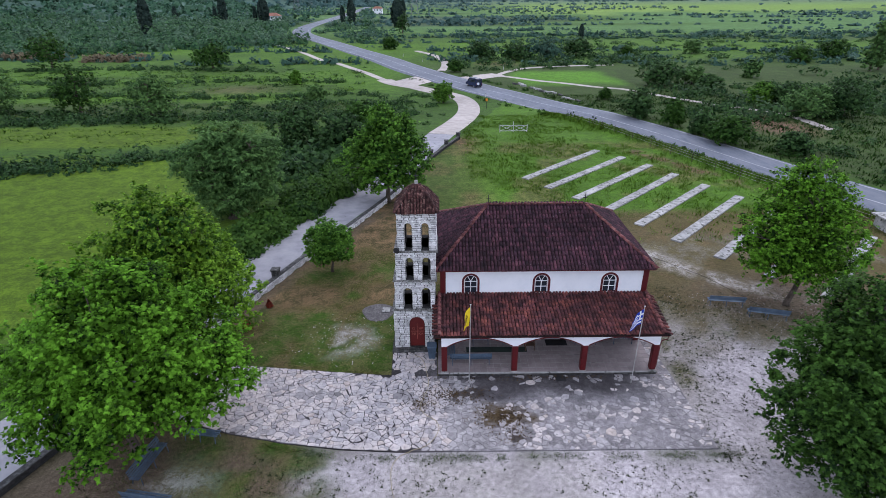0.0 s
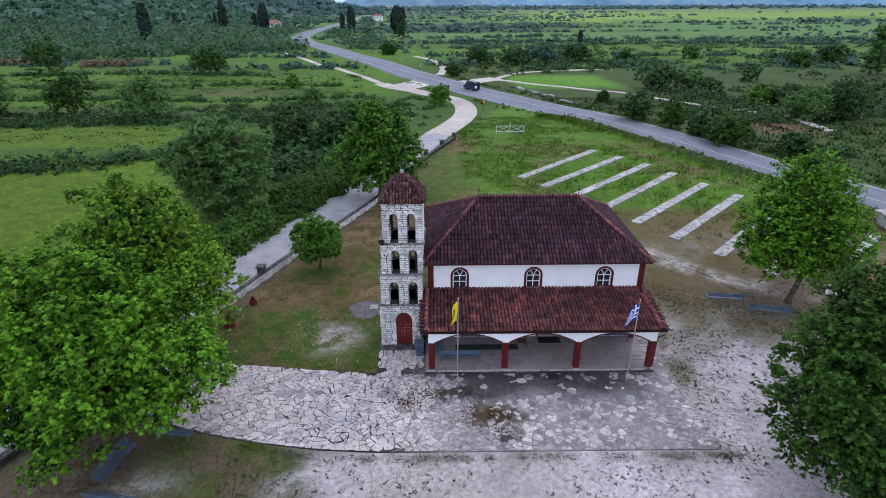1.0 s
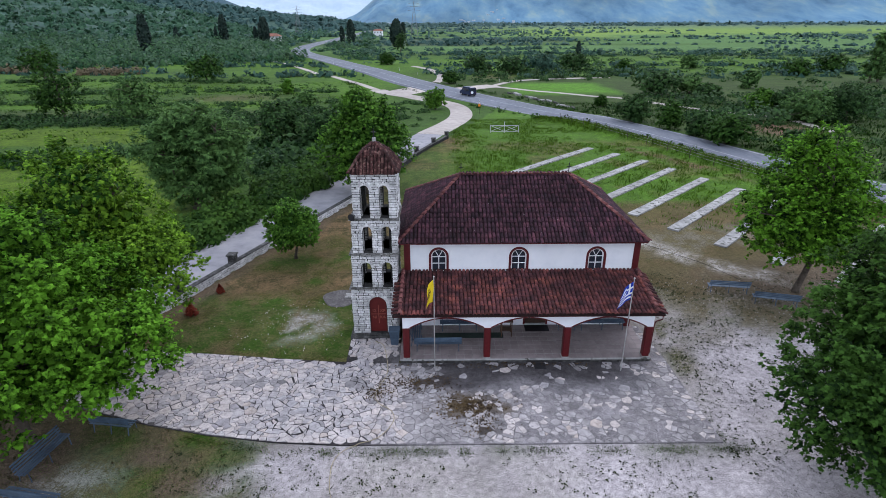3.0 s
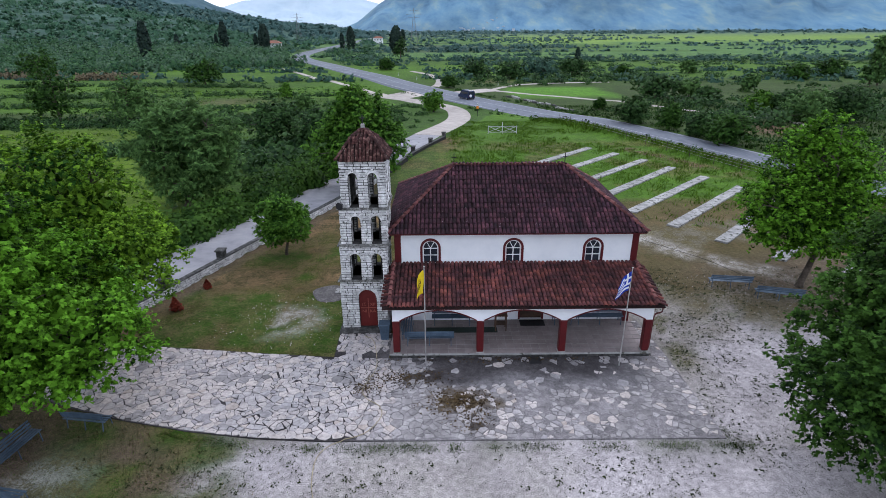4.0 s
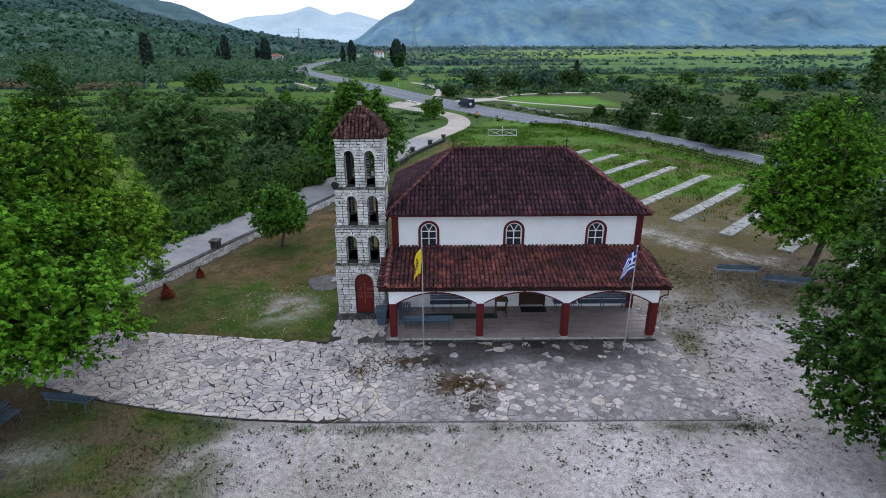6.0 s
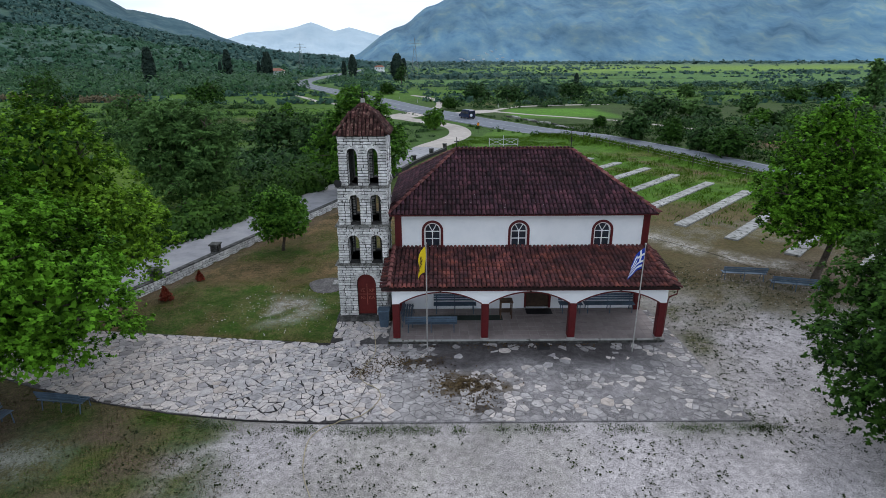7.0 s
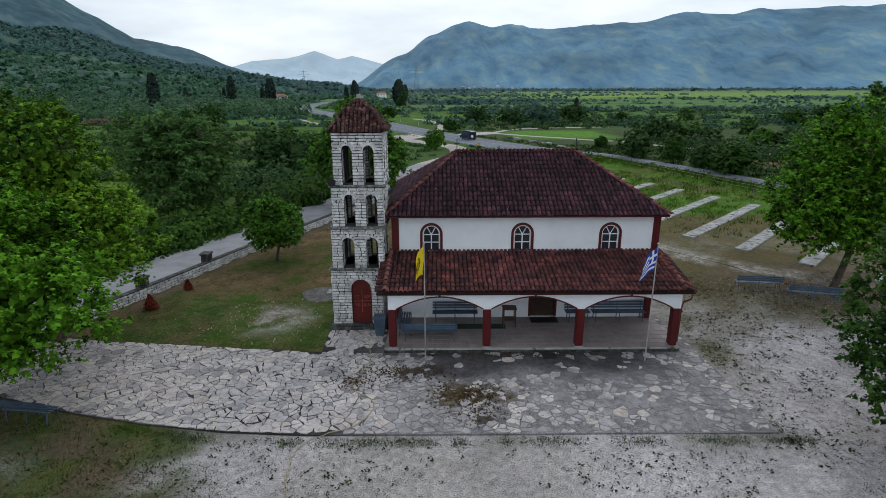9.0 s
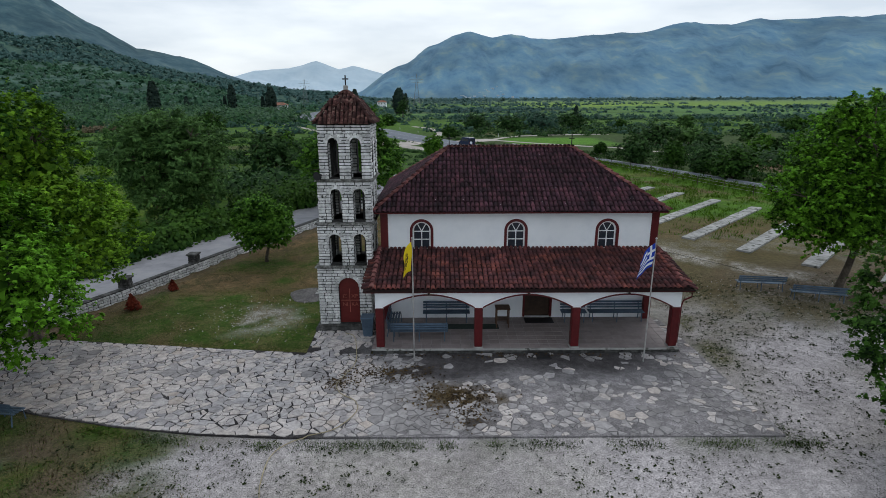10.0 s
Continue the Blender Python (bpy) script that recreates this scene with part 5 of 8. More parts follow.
# ---- concrete slabs in the grass ----
def slab_strip(a, b, seed):
    a, b = Vector((*a, 0)), Vector((*b, 0))
    d = (b - a).normalized()
    m = Matrix(((d.x, -d.y, 0, a.x), (d.y, d.x, 0, a.y), (0, 0, 1, 0), (0, 0, 0, 1)))
    top = thing("concrete_slab", "long low strip of pale cast concrete in grass", "concrete slab", a[:], "concrete slabs in a row")
    rng = np.random.default_rng(seed)
    x, L = 0.0, (b - a).length
    while x < L - 0.3:
        n = min(2.4 + rng.random() * 0.3, L - x)
        part("slab_section", Shape().box(x + 0.01, x + n - 0.01, -0.48, 0.48, -0.05, 0.12 + 0.03 * rng.random(), m, bevel=0.02), M_CONCRETE, top)
        x += n
    return top


SLABS = (((10.6, 62.6), (22.8, 75.2)), ((12.7, 59.1), (25.4, 71.7)), ((15.1, 55.5), (27.8, 68.0)), ((17.6, 52.0), (29.5, 64.0)), ((19.5, 48.0), (31.4, 59.7)),
                            ((21.6, 44.2), (33.3, 55.7)), ((23.9, 40.7), (35.4, 52.0)), ((26.3, 37.3), (37.6, 48.3)), ((28.7, 33.9), (40.0, 44.9)))
for k, (a, b) in enumerate(SLABS):
    slab_strip(a, b, k)


# ---- lane wall with pillars ----
def build_lane_wall():
    rng = np.random.default_rng(17)
    top = thing("stone_wall", "low wall of white rubble stone with dark coping beside a lane", "wall", (-12.5, 36.8, 0))
    line = WALL_LINE
    d = np.gradient(line, axis=0)
    d /= np.linalg.norm(d, axis=1)[:, None]
    nrm = np.stack([d[:, 1], -d[:, 0]], 1)
    core, cop, rest = Shape(), Shape(), Shape()
    height = lambda y: 0.36
    run = 0.0
    left_parts = 280
    for i in range(len(line) - 1):
        (ax, ay), (bx, by) = line[i], line[i + 1]
        if 20.6 < ay < 28.6:      # way in from the lane
            continue
        L = math.hypot(bx - ax, by - ay)
        h = height(ay)
        u = Vector((bx - ax, by - ay, 0)).normalized()
        m = Matrix(((u.x, -u.y, 0, ax), (u.y, u.x, 0, ay), (0, 0, 1, 0), (0, 0, 0, 1)))
        core.box(0, L, -0.16, 0.16, -0.4, h, m)
        cop.box(-0.02, L + 0.02, -0.20, 0.20, h, h + 0.055, m)
        if 22 < ay < 60:
            mm = m @ Matrix.Translation((0, -0.17, 0))
            st = stone_course_boxes(rng, 0, L, -0.26, h, [], 0.16, 0.3)
            if 24 < ay < 44 and left_parts >= len(st):
                lay_stones(rng, st, mm, top, deep=0.08)
                left_parts -= len(st)
            else:
                lay_stones(rng, st, mm, top, rest, deep=0.08)
    part("wall_core", core, M_MORTAR, top)
    part("coping", cop, M_LEDGE, top, "dark weathered coping")
    tagged(part("stone_rest", rest, M_STONE_JOINED, top), kind="stuff")
    for x, y in ((-14.55, 33.1), (-12.8, 37.75), (-2.9, 64.0), (-0.9, 72.8), (1.3, 78.2), (3.2, 82.8)):
        h = height(y)
        pl = thing("wall_pillar", "square stone pillar with wide dark cap on a low wall", "pillar", (x, y, 0), "pillars of the lane wall")
        s = Shape().box(x - 0.24, x + 0.24, y - 0.24, y + 0.24, -0.1, h + 0.5)
        part("pillar_core", s, M_MORTAR, pl)
        st = Shape()
        for q in range(4):
            mm = Matrix.Translation((x, y, 0)) @ Matrix.Rotation(q * math.pi / 2, 4, "Z") @ Matrix.Translation((0, -0.25, 0))
            lay_stones(rng, stone_course_boxes(rng, -0.25, 0.25, 0.0, h + 0.5, [], 0.16, 0.3), mm, pl, st, deep=0.06)
        part("pillar_stones", st, M_LEDGE, pl)
        part("cap", Shape().box(x - 0.35, x + 0.35, y - 0.35, y + 0.35, h + 0.5, h + 0.6, bevel=0.03), M_LEDGE, pl, "dark concrete cap")


build_lane_wall()


# ---- trees near the church ----
tree("plane_tree", "tall leafy plane tree with pale green leaves beside the paving", (-14.6, 19.6, 0), 2.6, 0.22,
     [((-13.9, 20.4, 5.6), (3.7, 4.1, 3.1)), ((-11.8, 20.7, 4.7), (3.0, 2.6, 2.5)), ((-14.5, 20.4, 7.5), (2.9, 3.1, 2.4)), ((-14.8, 17.9, 4.2), (2.5, 2.3, 2.1)), ((-16.9, 20.4, 5.0), (2.6, 2.9, 2.6)), ((-13.4, 20.8, 9.0), (1.1, 1.1, 1.0)), ((-15.6, 20.2, 9.1), (1.0, 1.0, 1.0))],
     410, 15, 11, 0.155, M_LEAF, 1, size=0.95, rise=0.65, group="plane trees", limbs=26)
tree("plane_tree", "tall leafy plane tree with pale green leaves beside a stone wall", (-15.2, 27.0, 0.1), 2.8, 0.22,
     [((-15.6, 26.8, 6.0), (4.0, 4.0, 3.2)), ((-13.5, 27.4, 4.9), (2.9, 2.7, 2.2)), ((-15.0, 26.8, 8.6), (2.5, 2.5, 2.5)), ((-13.4, 27.0, 7.2), (1.3, 1.4, 1.4))],
     260, 15, 11, 0.155, M_LEAF_P, 2, size=0.95, rise=0.65, group="plane trees", limbs=20)
tree("plane_tree", "broad dense plane tree at the edge of the gravel yard", (19.6, 17.6, 0), 2.0, 0.24,
     [((19.6, 17.8, 4.8), (4.4, 4.2, 3.3)), ((18.2, 16.6, 3.5), (3.0, 2.8, 2.3)), ((20.0, 18.6, 7.1), (3.3, 3.2, 2.5)), ((17.7, 17.3, 4.7), (2.5, 2.4, 2.1)), ((18.6, 18.8, 6.0), (2.7, 2.5, 2.1))],
     390, 16, 11, 0.15, M_LEAF_R, 3, size=0.92, rise=0.5, group="plane trees", limbs=26)
tree("plane_tree", "tall plane tree with bright green leaves above benches", (25.2, 33.2, 0), 2.8, 0.2,
     [((25.2, 33.8, 5.5), (3.9, 3.5, 2.6)), ((25.3, 34.2, 7.8), (2.4, 2.5, 2.1)), ((24.4, 33.2, 4.4), (3.4, 3.0, 1.9)), ((25.6, 33.4, 3.9), (3.1, 2.9, 1.2)), ((25.0, 34.0, 9.4), (1.0, 1.0, 0.9))],
     340, 12, 9, 0.165, M_LEAF, 4, size=0.85, rise=0.7, group="plane trees", limbs=24, low=2.2)
tree("plane_tree", "tall deep green tree behind the bell tower", (-5.4, 55.5, 0), 2.6, 0.25,
     [((-5.2, 55.6, 4.9), (4.2, 3.9, 3.4)), ((-5.0, 55.6, 7.4), (2.7, 2.7, 2.3)), ((-5.8, 55.2, 9.0), (1.2, 1.2, 1.0))],
     230, 11, 8, 0.25, M_LEAF_D, 5, size=1.0, spread=0.14, group="plane trees")
tree("round_tree", "small clipped round tree on the dry lawn", (-8.6, 39.0, 0), 1.5, 0.10,
     [((-8.6, 39.0, 2.65), (1.78, 1.7, 1.6))], 300, 8, 7, 0.16, M_LEAF_D, 6, size=0.42, spread=0.07, template=OVAL, low=1.0)
tree("willow_tree", "broad grey-green willow standing behind a hedge", (-20.6, 51.0, 0.0), 2.0, 0.5,
     [((-21.9, 51.5, 4.6), (3.2, 3.4, 2.6)), ((-18.6, 51.2, 4.8), (3.1, 3.4, 2.6)), ((-20.4, 51.5, 6.8), (3.2, 3.4, 2.2)), ((-22.9, 51.0, 5.6), (2.4, 2.8, 2.0)), ((-18.0, 51.6, 6.3), (2.2, 2.4, 1.9)), ((-21.5, 51.2, 7.6), (1.6, 1.8, 1.6)), ((-20.4, 51.4, 2.6), (3.7, 3.4, 1.8))],
     380, 14, 9, 0.36, M_LEAF_O, 7, size=1.05, spread=0.14, rise=0.9, template=NARROW, limbs=26, ruffle=0.35, low=0.7)


# ---- mountains and sky edge ----
def hill_foot(bearing):
    """Where the hill rises from the plain: farther back towards the road."""
    return float(np.interp(bearing, [-24, -13.5], [HILL_NEAR, 950]))


def ridge_mesh(name, profile, near, far, rough, material_, label, seed, slope=1.0, ky=0.0035, gully=False):
    """A mountain seen from the plain: (bearing, rise) in degrees for its skyline; foot at distance near, crest at distance far."""
    az = np.linspace(profile[0][0], profile[-1][0], 240)
    el = np.interp(az, [q[0] for q in profile], [q[1] for q in profile])
    rows = 46
    s = Shape()
    for j in range(rows):
        t = j / (rows - 1)
        for a, e in zip(az, el):
            foot = near or hill_foot(a)
            dist = foot + (far - foot) * min(t, 0.82) / 0.82
            top = far * math.tan(radians(e)) + 10.5
            if t <= 0.82:
                q = t / 0.82
                h = -3 + (top + 3) * (q ** slope)
                w = math.sin(math.pi * q)
            else:
                dist = far + (t - 0.82) * far * 0.8
                h, w = top * (1 - (t - 0.82) / 0.18 * 0.9), 0.3
            x, y = dist * math.sin(radians(a)), dist * math.cos(radians(a))
            g = noise.fractal(Vector((x * 0.0035 + seed, y * ky, seed)), 0.9, 2.1, 6)
            if gully:      # spurs and gullies that run down the slope
                g = 0.22 * g + 0.75 * noise.fractal(Vector((a * 0.30 + seed, t * 1.3, seed)), 0.8, 2.2, 5)
            s.v.append((x + 2, y + 4, h + g * rough * w + g * (0.015 if gully else 0.05) * rough))
    n = len(az)
    for j in range(rows - 1):
        for i in range(n - 1):
            s.f.append((j * n + i, j * n + i + 1, (j + 1) * n + i + 1, (j + 1) * n + i))
    return tagged(part(name, s, material_, smooth=True), label, "mountain", kind="structure")


RIDGE = [(-80, 8), (-60, 11), (-44, 12), (-36.5, 9.7), (-33.4, 7.6), (-31.5, 6.3), (-30.4, 5.8), (-28, 4.1), (-26, 3.9), (-23.6, 3.35), (-20.8, 2.15), (-18.4, 1.25), (-14.7, 0.7), (-10.3, 0.2), (-6.0, -0.75)]
HILL = [(-80, 5.5), (-60, 6.0), (-44, 5.6), (-37.7, 5.1), (-35.5, 4.5), (-34.3, 4.7), (-32.0, 4.5), (-29.8, 3.6), (-27.0, 2.6), (-24.0, 1.9), (-20.3, 1.4), (-17.0, 0.9), (-14.7, 0.5), (-10.3, 0.2), (-6.0, -0.75)]
HILL_NEAR, HILL_FAR, HILL_SLOPE = 330, 1500, 1.35


def hill_height(x, y):
    a, d = math.degrees(math.atan2(x - 2, y - 4)), math.hypot(x - 2, y - 4)
    foot = hill_foot(a)
    if d < foot or a > HILL[-1][0]:
        return ground_z(x, y)
    e = float(np.interp(a, [q[0] for q in HILL], [q[1] for q in HILL]))
    q = min(1, (d - foot) / (HILL_FAR - foot))
    g = noise.fractal(Vector(((x - 2) * 0.0035 + 14, (y - 4) * 0.0035, 14)), 0.9, 2.1, 6)
    return max(-2.2, -3 + (HILL_FAR * math.tan(radians(e)) + 13.5) * q ** HILL_SLOPE + g * 16 * (math.sin(math.pi * q) + 0.05))


# Haze is painted on these slopes: blued, lifted colours plus a faint glow.
M_MOUNT = material("hazed_mountain", [(0.042, 0.106, 0.172), (0.063, 0.142, 0.216), (0.086, 0.170, 0.230), (0.134, 0.208, 0.222)], 0.014, 1.0, 0.0, big=0.25, detail=12, glow=0.36, stretch=(1.0, 0.2, 1.3))
M_RIDGE_WOOD = material("hazed_wooded_ridge", [(0.020, 0.056, 0.078), (0.033, 0.080, 0.102), (0.050, 0.102, 0.120), (0.085, 0.138, 0.140)], 0.018, 1.0, 0.0, big=0.25, detail=10, glow=0.12)
M_MOUNT_FAR = material("hazed_pale_mountain", [(0.28, 0.38, 0.46), (0.36, 0.45, 0.52)], 0.006, 1.0, 0.0, big=0.1, glow=0.4)
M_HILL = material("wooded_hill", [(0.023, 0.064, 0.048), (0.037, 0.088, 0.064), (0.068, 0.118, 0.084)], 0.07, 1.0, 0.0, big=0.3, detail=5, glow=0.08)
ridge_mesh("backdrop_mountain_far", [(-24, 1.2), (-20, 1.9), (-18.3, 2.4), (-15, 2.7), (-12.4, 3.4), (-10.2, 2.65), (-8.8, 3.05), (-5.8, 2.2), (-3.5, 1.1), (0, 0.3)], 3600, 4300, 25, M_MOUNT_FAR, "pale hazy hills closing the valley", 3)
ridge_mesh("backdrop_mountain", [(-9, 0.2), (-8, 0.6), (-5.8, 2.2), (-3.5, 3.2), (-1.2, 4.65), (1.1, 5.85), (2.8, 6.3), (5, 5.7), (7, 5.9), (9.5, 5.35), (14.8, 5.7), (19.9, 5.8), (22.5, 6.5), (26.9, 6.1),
                                (31, 6.35), (37.5, 6.0), (48, 6.4), (62, 5.0), (80, 4.0)], 2300, 3600, 75, M_MOUNT, "mountain range behind the plain, painted blue-grey with haze", 9, ky=0.0008, gully=True)
ridge_mesh("backdrop_ridge", RIDGE, 1750, 2600, 34, M_RIDGE_WOOD, "wooded mountain ridge beside the valley, painted blue-green with haze", 21, gully=True)
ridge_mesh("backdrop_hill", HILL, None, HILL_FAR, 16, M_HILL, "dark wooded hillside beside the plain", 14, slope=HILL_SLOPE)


# ---- woods, bushes and hedges of the plain ----
def bush_shape(rng, radius, height, n, leaf, ruffle=0.6, own=0.3):
    """Leaf places of one bush standing at the origin."""
    k = max(2, n // 8)
    d = rng.normal(size=(k, 3))
    d /= np.linalg.norm(d, axis=1)[:, None]
    d[:, 2] = np.abs(d[:, 2]) * 1.0 - 0.15
    c = d * np.array([radius, radius, height]) * (0.55 + 0.45 * rng.random((k, 1)))
    c[:, 2] = np.maximum(c[:, 2], 0.1 * height)
    p = (c[:, None] + rng.normal(size=(k, 8, 3)) * np.array([radius, radius, height]) * 0.16).reshape(-1, 3)
    nr = (d[:, None] * 0.8 + np.array([0, -0.25, 0.3]) + rng.normal(size=(k, 8, 3)) * ruffle).reshape(-1, 3)
    p[:, 2] = np.maximum(p[:, 2], 0.05)
    sh = nr / (np.linalg.norm(nr, axis=1)[:, None] + 1e-9) * own + p / np.array([radius, radius, height]) * 0.8 + np.array([0, 0, 0.35])
    return p, nr, leaf * (0.6 + 0.8 * rng.random(len(p))), sh


def bush_stuff(name, spots, material_, label, category, seed, density=90, template=OVAL, leaf_k=0.30, lift=ground_z, ruffle=0.6, own=0.3):
    """Many bushes (x, y, radius, height) of one kind as one spread of foliage."""
    rng = np.random.default_rng(seed)
    P, Nn, S, H = [], [], [], []
    for x, y, r, h in spots:
        p, nr, sz, sh = bush_shape(rng, r, h, density, leaf_k * (r * h) ** 0.5, ruffle, own)
        P.append(p + np.array([x, y, lift(x, y)]))
        Nn.append(nr)
        S.append(sz)
        H.append(sh)
    P, Nn, S, H = np.concatenate(P), np.concatenate(Nn), np.concatenate(S), np.concatenate(H)
    ob = new(name, card_mesh(name, leaves(rng, P, Nn, S, template), len(template), material_, H))
    return tagged(ob, label, category, kind="stuff")


def scatter(rng, n, x0, x1, y0, y1, r0, r1, hk=(0.8, 1.3)):
    res = []
    for _ in range(n):
        r = r0 + (r1 - r0) * rng.random()
        res.append((x0 + (x1 - x0) * rng.random(), y0 + (y1 - y0) * rng.random(), r, r * (hk[0] + (hk[1] - hk[0]) * rng.random())))
    return res


def clear_of_roads(spots, gap=2.0):
    X, Y = np.array([q[0] for q in spots]), np.array([q[1] for q in spots])
    ok = (dist_to(MAIN_ROAD, X, Y)[0] > MAIN_HALF + gap + np.array([q[2] for q in spots])) & (dist_to(TRACK, X, Y)[0] > 2.5 + np.array([q[2] for q in spots]))
    ok &= (dist_to(LANE, X, Y)[0] > 2.2 + np.array([q[2] for q in spots]) * 0.9)
    return [q for q, o in zip(spots, ok) if o]


rng = np.random.default_rng(40)
hedge = []
for x, y in smooth_line([(-21.4, 34.5), (-19.2, 40), (-17.2, 45.5), (-15.0, 51), (-12.8, 57), (-10.0, 65), (-7.0, 73)], 0.9):
    for _ in range(5):
        r = 0.8 + 0.7 * rng.random()
        hedge.append((x + 2.4 - 4.6 * rng.random(), y + rng.normal() * 0.5, r, 1.5 + 0.8 * rng.random() + (0.4 if y > 52 else 0.0)))
bush_stuff("hedge", hedge, M_LANE_HEDGE, "overgrown green hedge along the lane", "hedge", 41, 270, QUAD, leaf_k=0.20, ruffle=0.4)
rows = []
for pts, w, rr, n in (([(-75, 66), (-52, 68), (-36, 73), (-22, 79), (-12, 84)], 3.4, 1.3, 260), ([(-90, 92), (-60, 95), (-40, 98), (-20, 97), (-4, 100)], 3.4, 1.3, 260),
                      ([(-20, 62), (-17, 72), (-14, 82), (-8, 92)], 4.5, 2.2, 60), ([(-110, 118), (-70, 121), (-40, 117), (-14, 122)], 2.6, 1.2, 190), ([(-120, 141), (-80, 137), (-45, 142), (-22, 138)], 2.6, 1.2, 170), ([(-130, 162), (-85, 166), (-48, 160)], 2.6, 1.4, 140)):
    ln = smooth_line(pts, 1.0)
    for _ in range(n):
        x, y = ln[rng.integers(len(ln))]
        r = rr * (0.6 + 0.7 * rng.random())
        rows.append((x + rng.normal() * w * 0.5, y + rng.normal() * w * 0.5, r, r * (0.7 + 0.5 * rng.random())))
bush_stuff("field_hedge", clear_of_roads(settle(rows)), M_SCRUB, "bramble hedgerows between fields", "hedge", 42, 72, QUAD, leaf_k=0.26, ruffle=0.4)
scr = scatter(rng, 420, 36, 150, 55, 135, 0.5, 1.9, (0.4, 0.8)) + scatter(rng, 70, 80, 160, 90, 150, 2.0, 4.0, (0.6, 1.0)) + scatter(rng, 150, 44, 112, 92, 128, 1.4, 3.4, (0.6, 0.95)) + scatter(rng, 90, 6, 70, 160, 200, 1.6, 3.2, (0.7, 1.1)) + scatter(rng, 380, 15, 190, 158, 280, 1.2, 3.0, (0.5, 0.9))
scr = settle([q for q in scr if not (20 < q[0] < 50 and 122 < q[1] < 158)])
X, Y = np.array([q[0] for q in scr]), np.array([q[1] for q in scr])
sd = dist_to(MAIN_ROAD, X, Y)[1]
scr = [q for q, o in zip(scr, sd) if o > 0]
bush_stuff("scrub", clear_of_roads(scr, 3), M_SCRUB, "dark green scrub beyond the main road", "bush", 43, 72, QUAD, leaf_k=0.26, ruffle=0.4)
far_spots = []
while len(far_spots) < 1700:
    y = 170 * (11.5 ** rng.random())
    x = (rng.random() * 2 - 1) * y * 0.95
    b = float(value_noise(np.array(x * 0.16), np.array(y), 45, 21, 3))
    if b < (0.475 if y < 600 else 0.52) and not (y > 520 + x * 0.25 and x > 60 and y < 1450 and rng.random() < 0.92):
        r = 1.4 + 1.6 * rng.random() + y / 420
        far_spots.append((x, y, r * 1.7, r * 0.9))
y = 175.0
while y < 1500:
    x = -0.25 * y - 40 * rng.random()
    while x < y * 0.95:
        run = (25 + 90 * rng.random()) * (0.6 + y / 500)
        tilt, big = rng.normal() * 0.10, 0.8 + 0.7 * rng.random()
        if rng.random() < 0.72 and not (y > 520 + x * 0.25 and x > 60 and rng.random() < 0.85):
            for _ in range(int(run / (1.4 + y / 190))):
                u = rng.random() * run
                r = (1.1 + 0.9 * rng.random() + y / 420) * big
                far_spots.append((x + u, y + u * tilt + rng.normal() * (1.0 + y / 300), r * 1.25, r * 0.85))
        x += run + (6 + 30 * rng.random()) * (0.5 + y / 500)
    y *= 1.075
for _ in range(1500):
    y = 1250 + 1150 * rng.random()
    r = 5 + 5 * rng.random()
    far_spots.append((-0.2 * y + y * 1.15 * rng.random(), y, r * 2.0, r))
far_spots = clear_of_roads(settle(far_spots), 2)
# each belt farther out takes a leaf colour with more painted haze
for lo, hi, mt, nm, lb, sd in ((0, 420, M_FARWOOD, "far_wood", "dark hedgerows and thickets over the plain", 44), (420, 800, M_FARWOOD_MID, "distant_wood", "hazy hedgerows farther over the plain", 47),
                               (800, 9000, M_FARWOOD_HAZE, "horizon_wood", "hedgerows at the end of the plain, blued by painted haze", 48)):
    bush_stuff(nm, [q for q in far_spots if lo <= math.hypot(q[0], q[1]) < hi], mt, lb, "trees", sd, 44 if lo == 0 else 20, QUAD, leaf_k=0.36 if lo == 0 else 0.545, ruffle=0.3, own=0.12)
hill = []
for q in range(11500):
    a, dd = -6 - 50 * rng.random(), 275 + (1300 * rng.random() ** 1.1 if q > 1300 else 260 * rng.random())
    if a > -15 and dd < 1000 and rng.random() < 0.8:
        continue
    x, y = dd * math.sin(radians(a)) + 2, dd * math.cos(radians(a)) + 4
    r = 1.7 + 3.2 * rng.random() ** 2.2 + dd / 260
    hill.append((x, y, r, r * (0.7 + 0.5 * rng.random())))
hill = clear_of_roads(hill, 2)
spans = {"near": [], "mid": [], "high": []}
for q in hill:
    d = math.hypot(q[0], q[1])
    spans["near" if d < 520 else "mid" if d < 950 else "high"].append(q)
near_hill = [(x, y, r * 1.25, h * 1.25) for x, y, r, h in spans["near"][::2]]
bush_stuff("hill_wood", [q for k, q in enumerate(near_hill) if k % 3], M_GROVE, "dark green woods at the foot of the hill", "trees", 45, 92, QUAD, leaf_k=0.222, lift=hill_height, ruffle=0.25, own=0.15)
bush_stuff("olive_grove", near_hill[::3], M_GROVE_PALE, "grey-green olive trees at the foot of the hill", "trees", 49, 92, QUAD, leaf_k=0.222, lift=hill_height, ruffle=0.25, own=0.15)
# painted haze grows from the middle slope to the high woods
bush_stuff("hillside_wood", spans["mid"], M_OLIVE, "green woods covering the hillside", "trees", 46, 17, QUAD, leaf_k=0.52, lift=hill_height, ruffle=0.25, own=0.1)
bush_stuff("high_wood", spans["high"], M_OLIVE_HAZE, "woods high on the far hillside, blued by painted haze", "trees", 50, 12, QUAD, leaf_k=0.63, lift=hill_height, ruffle=0.2, own=0.1)


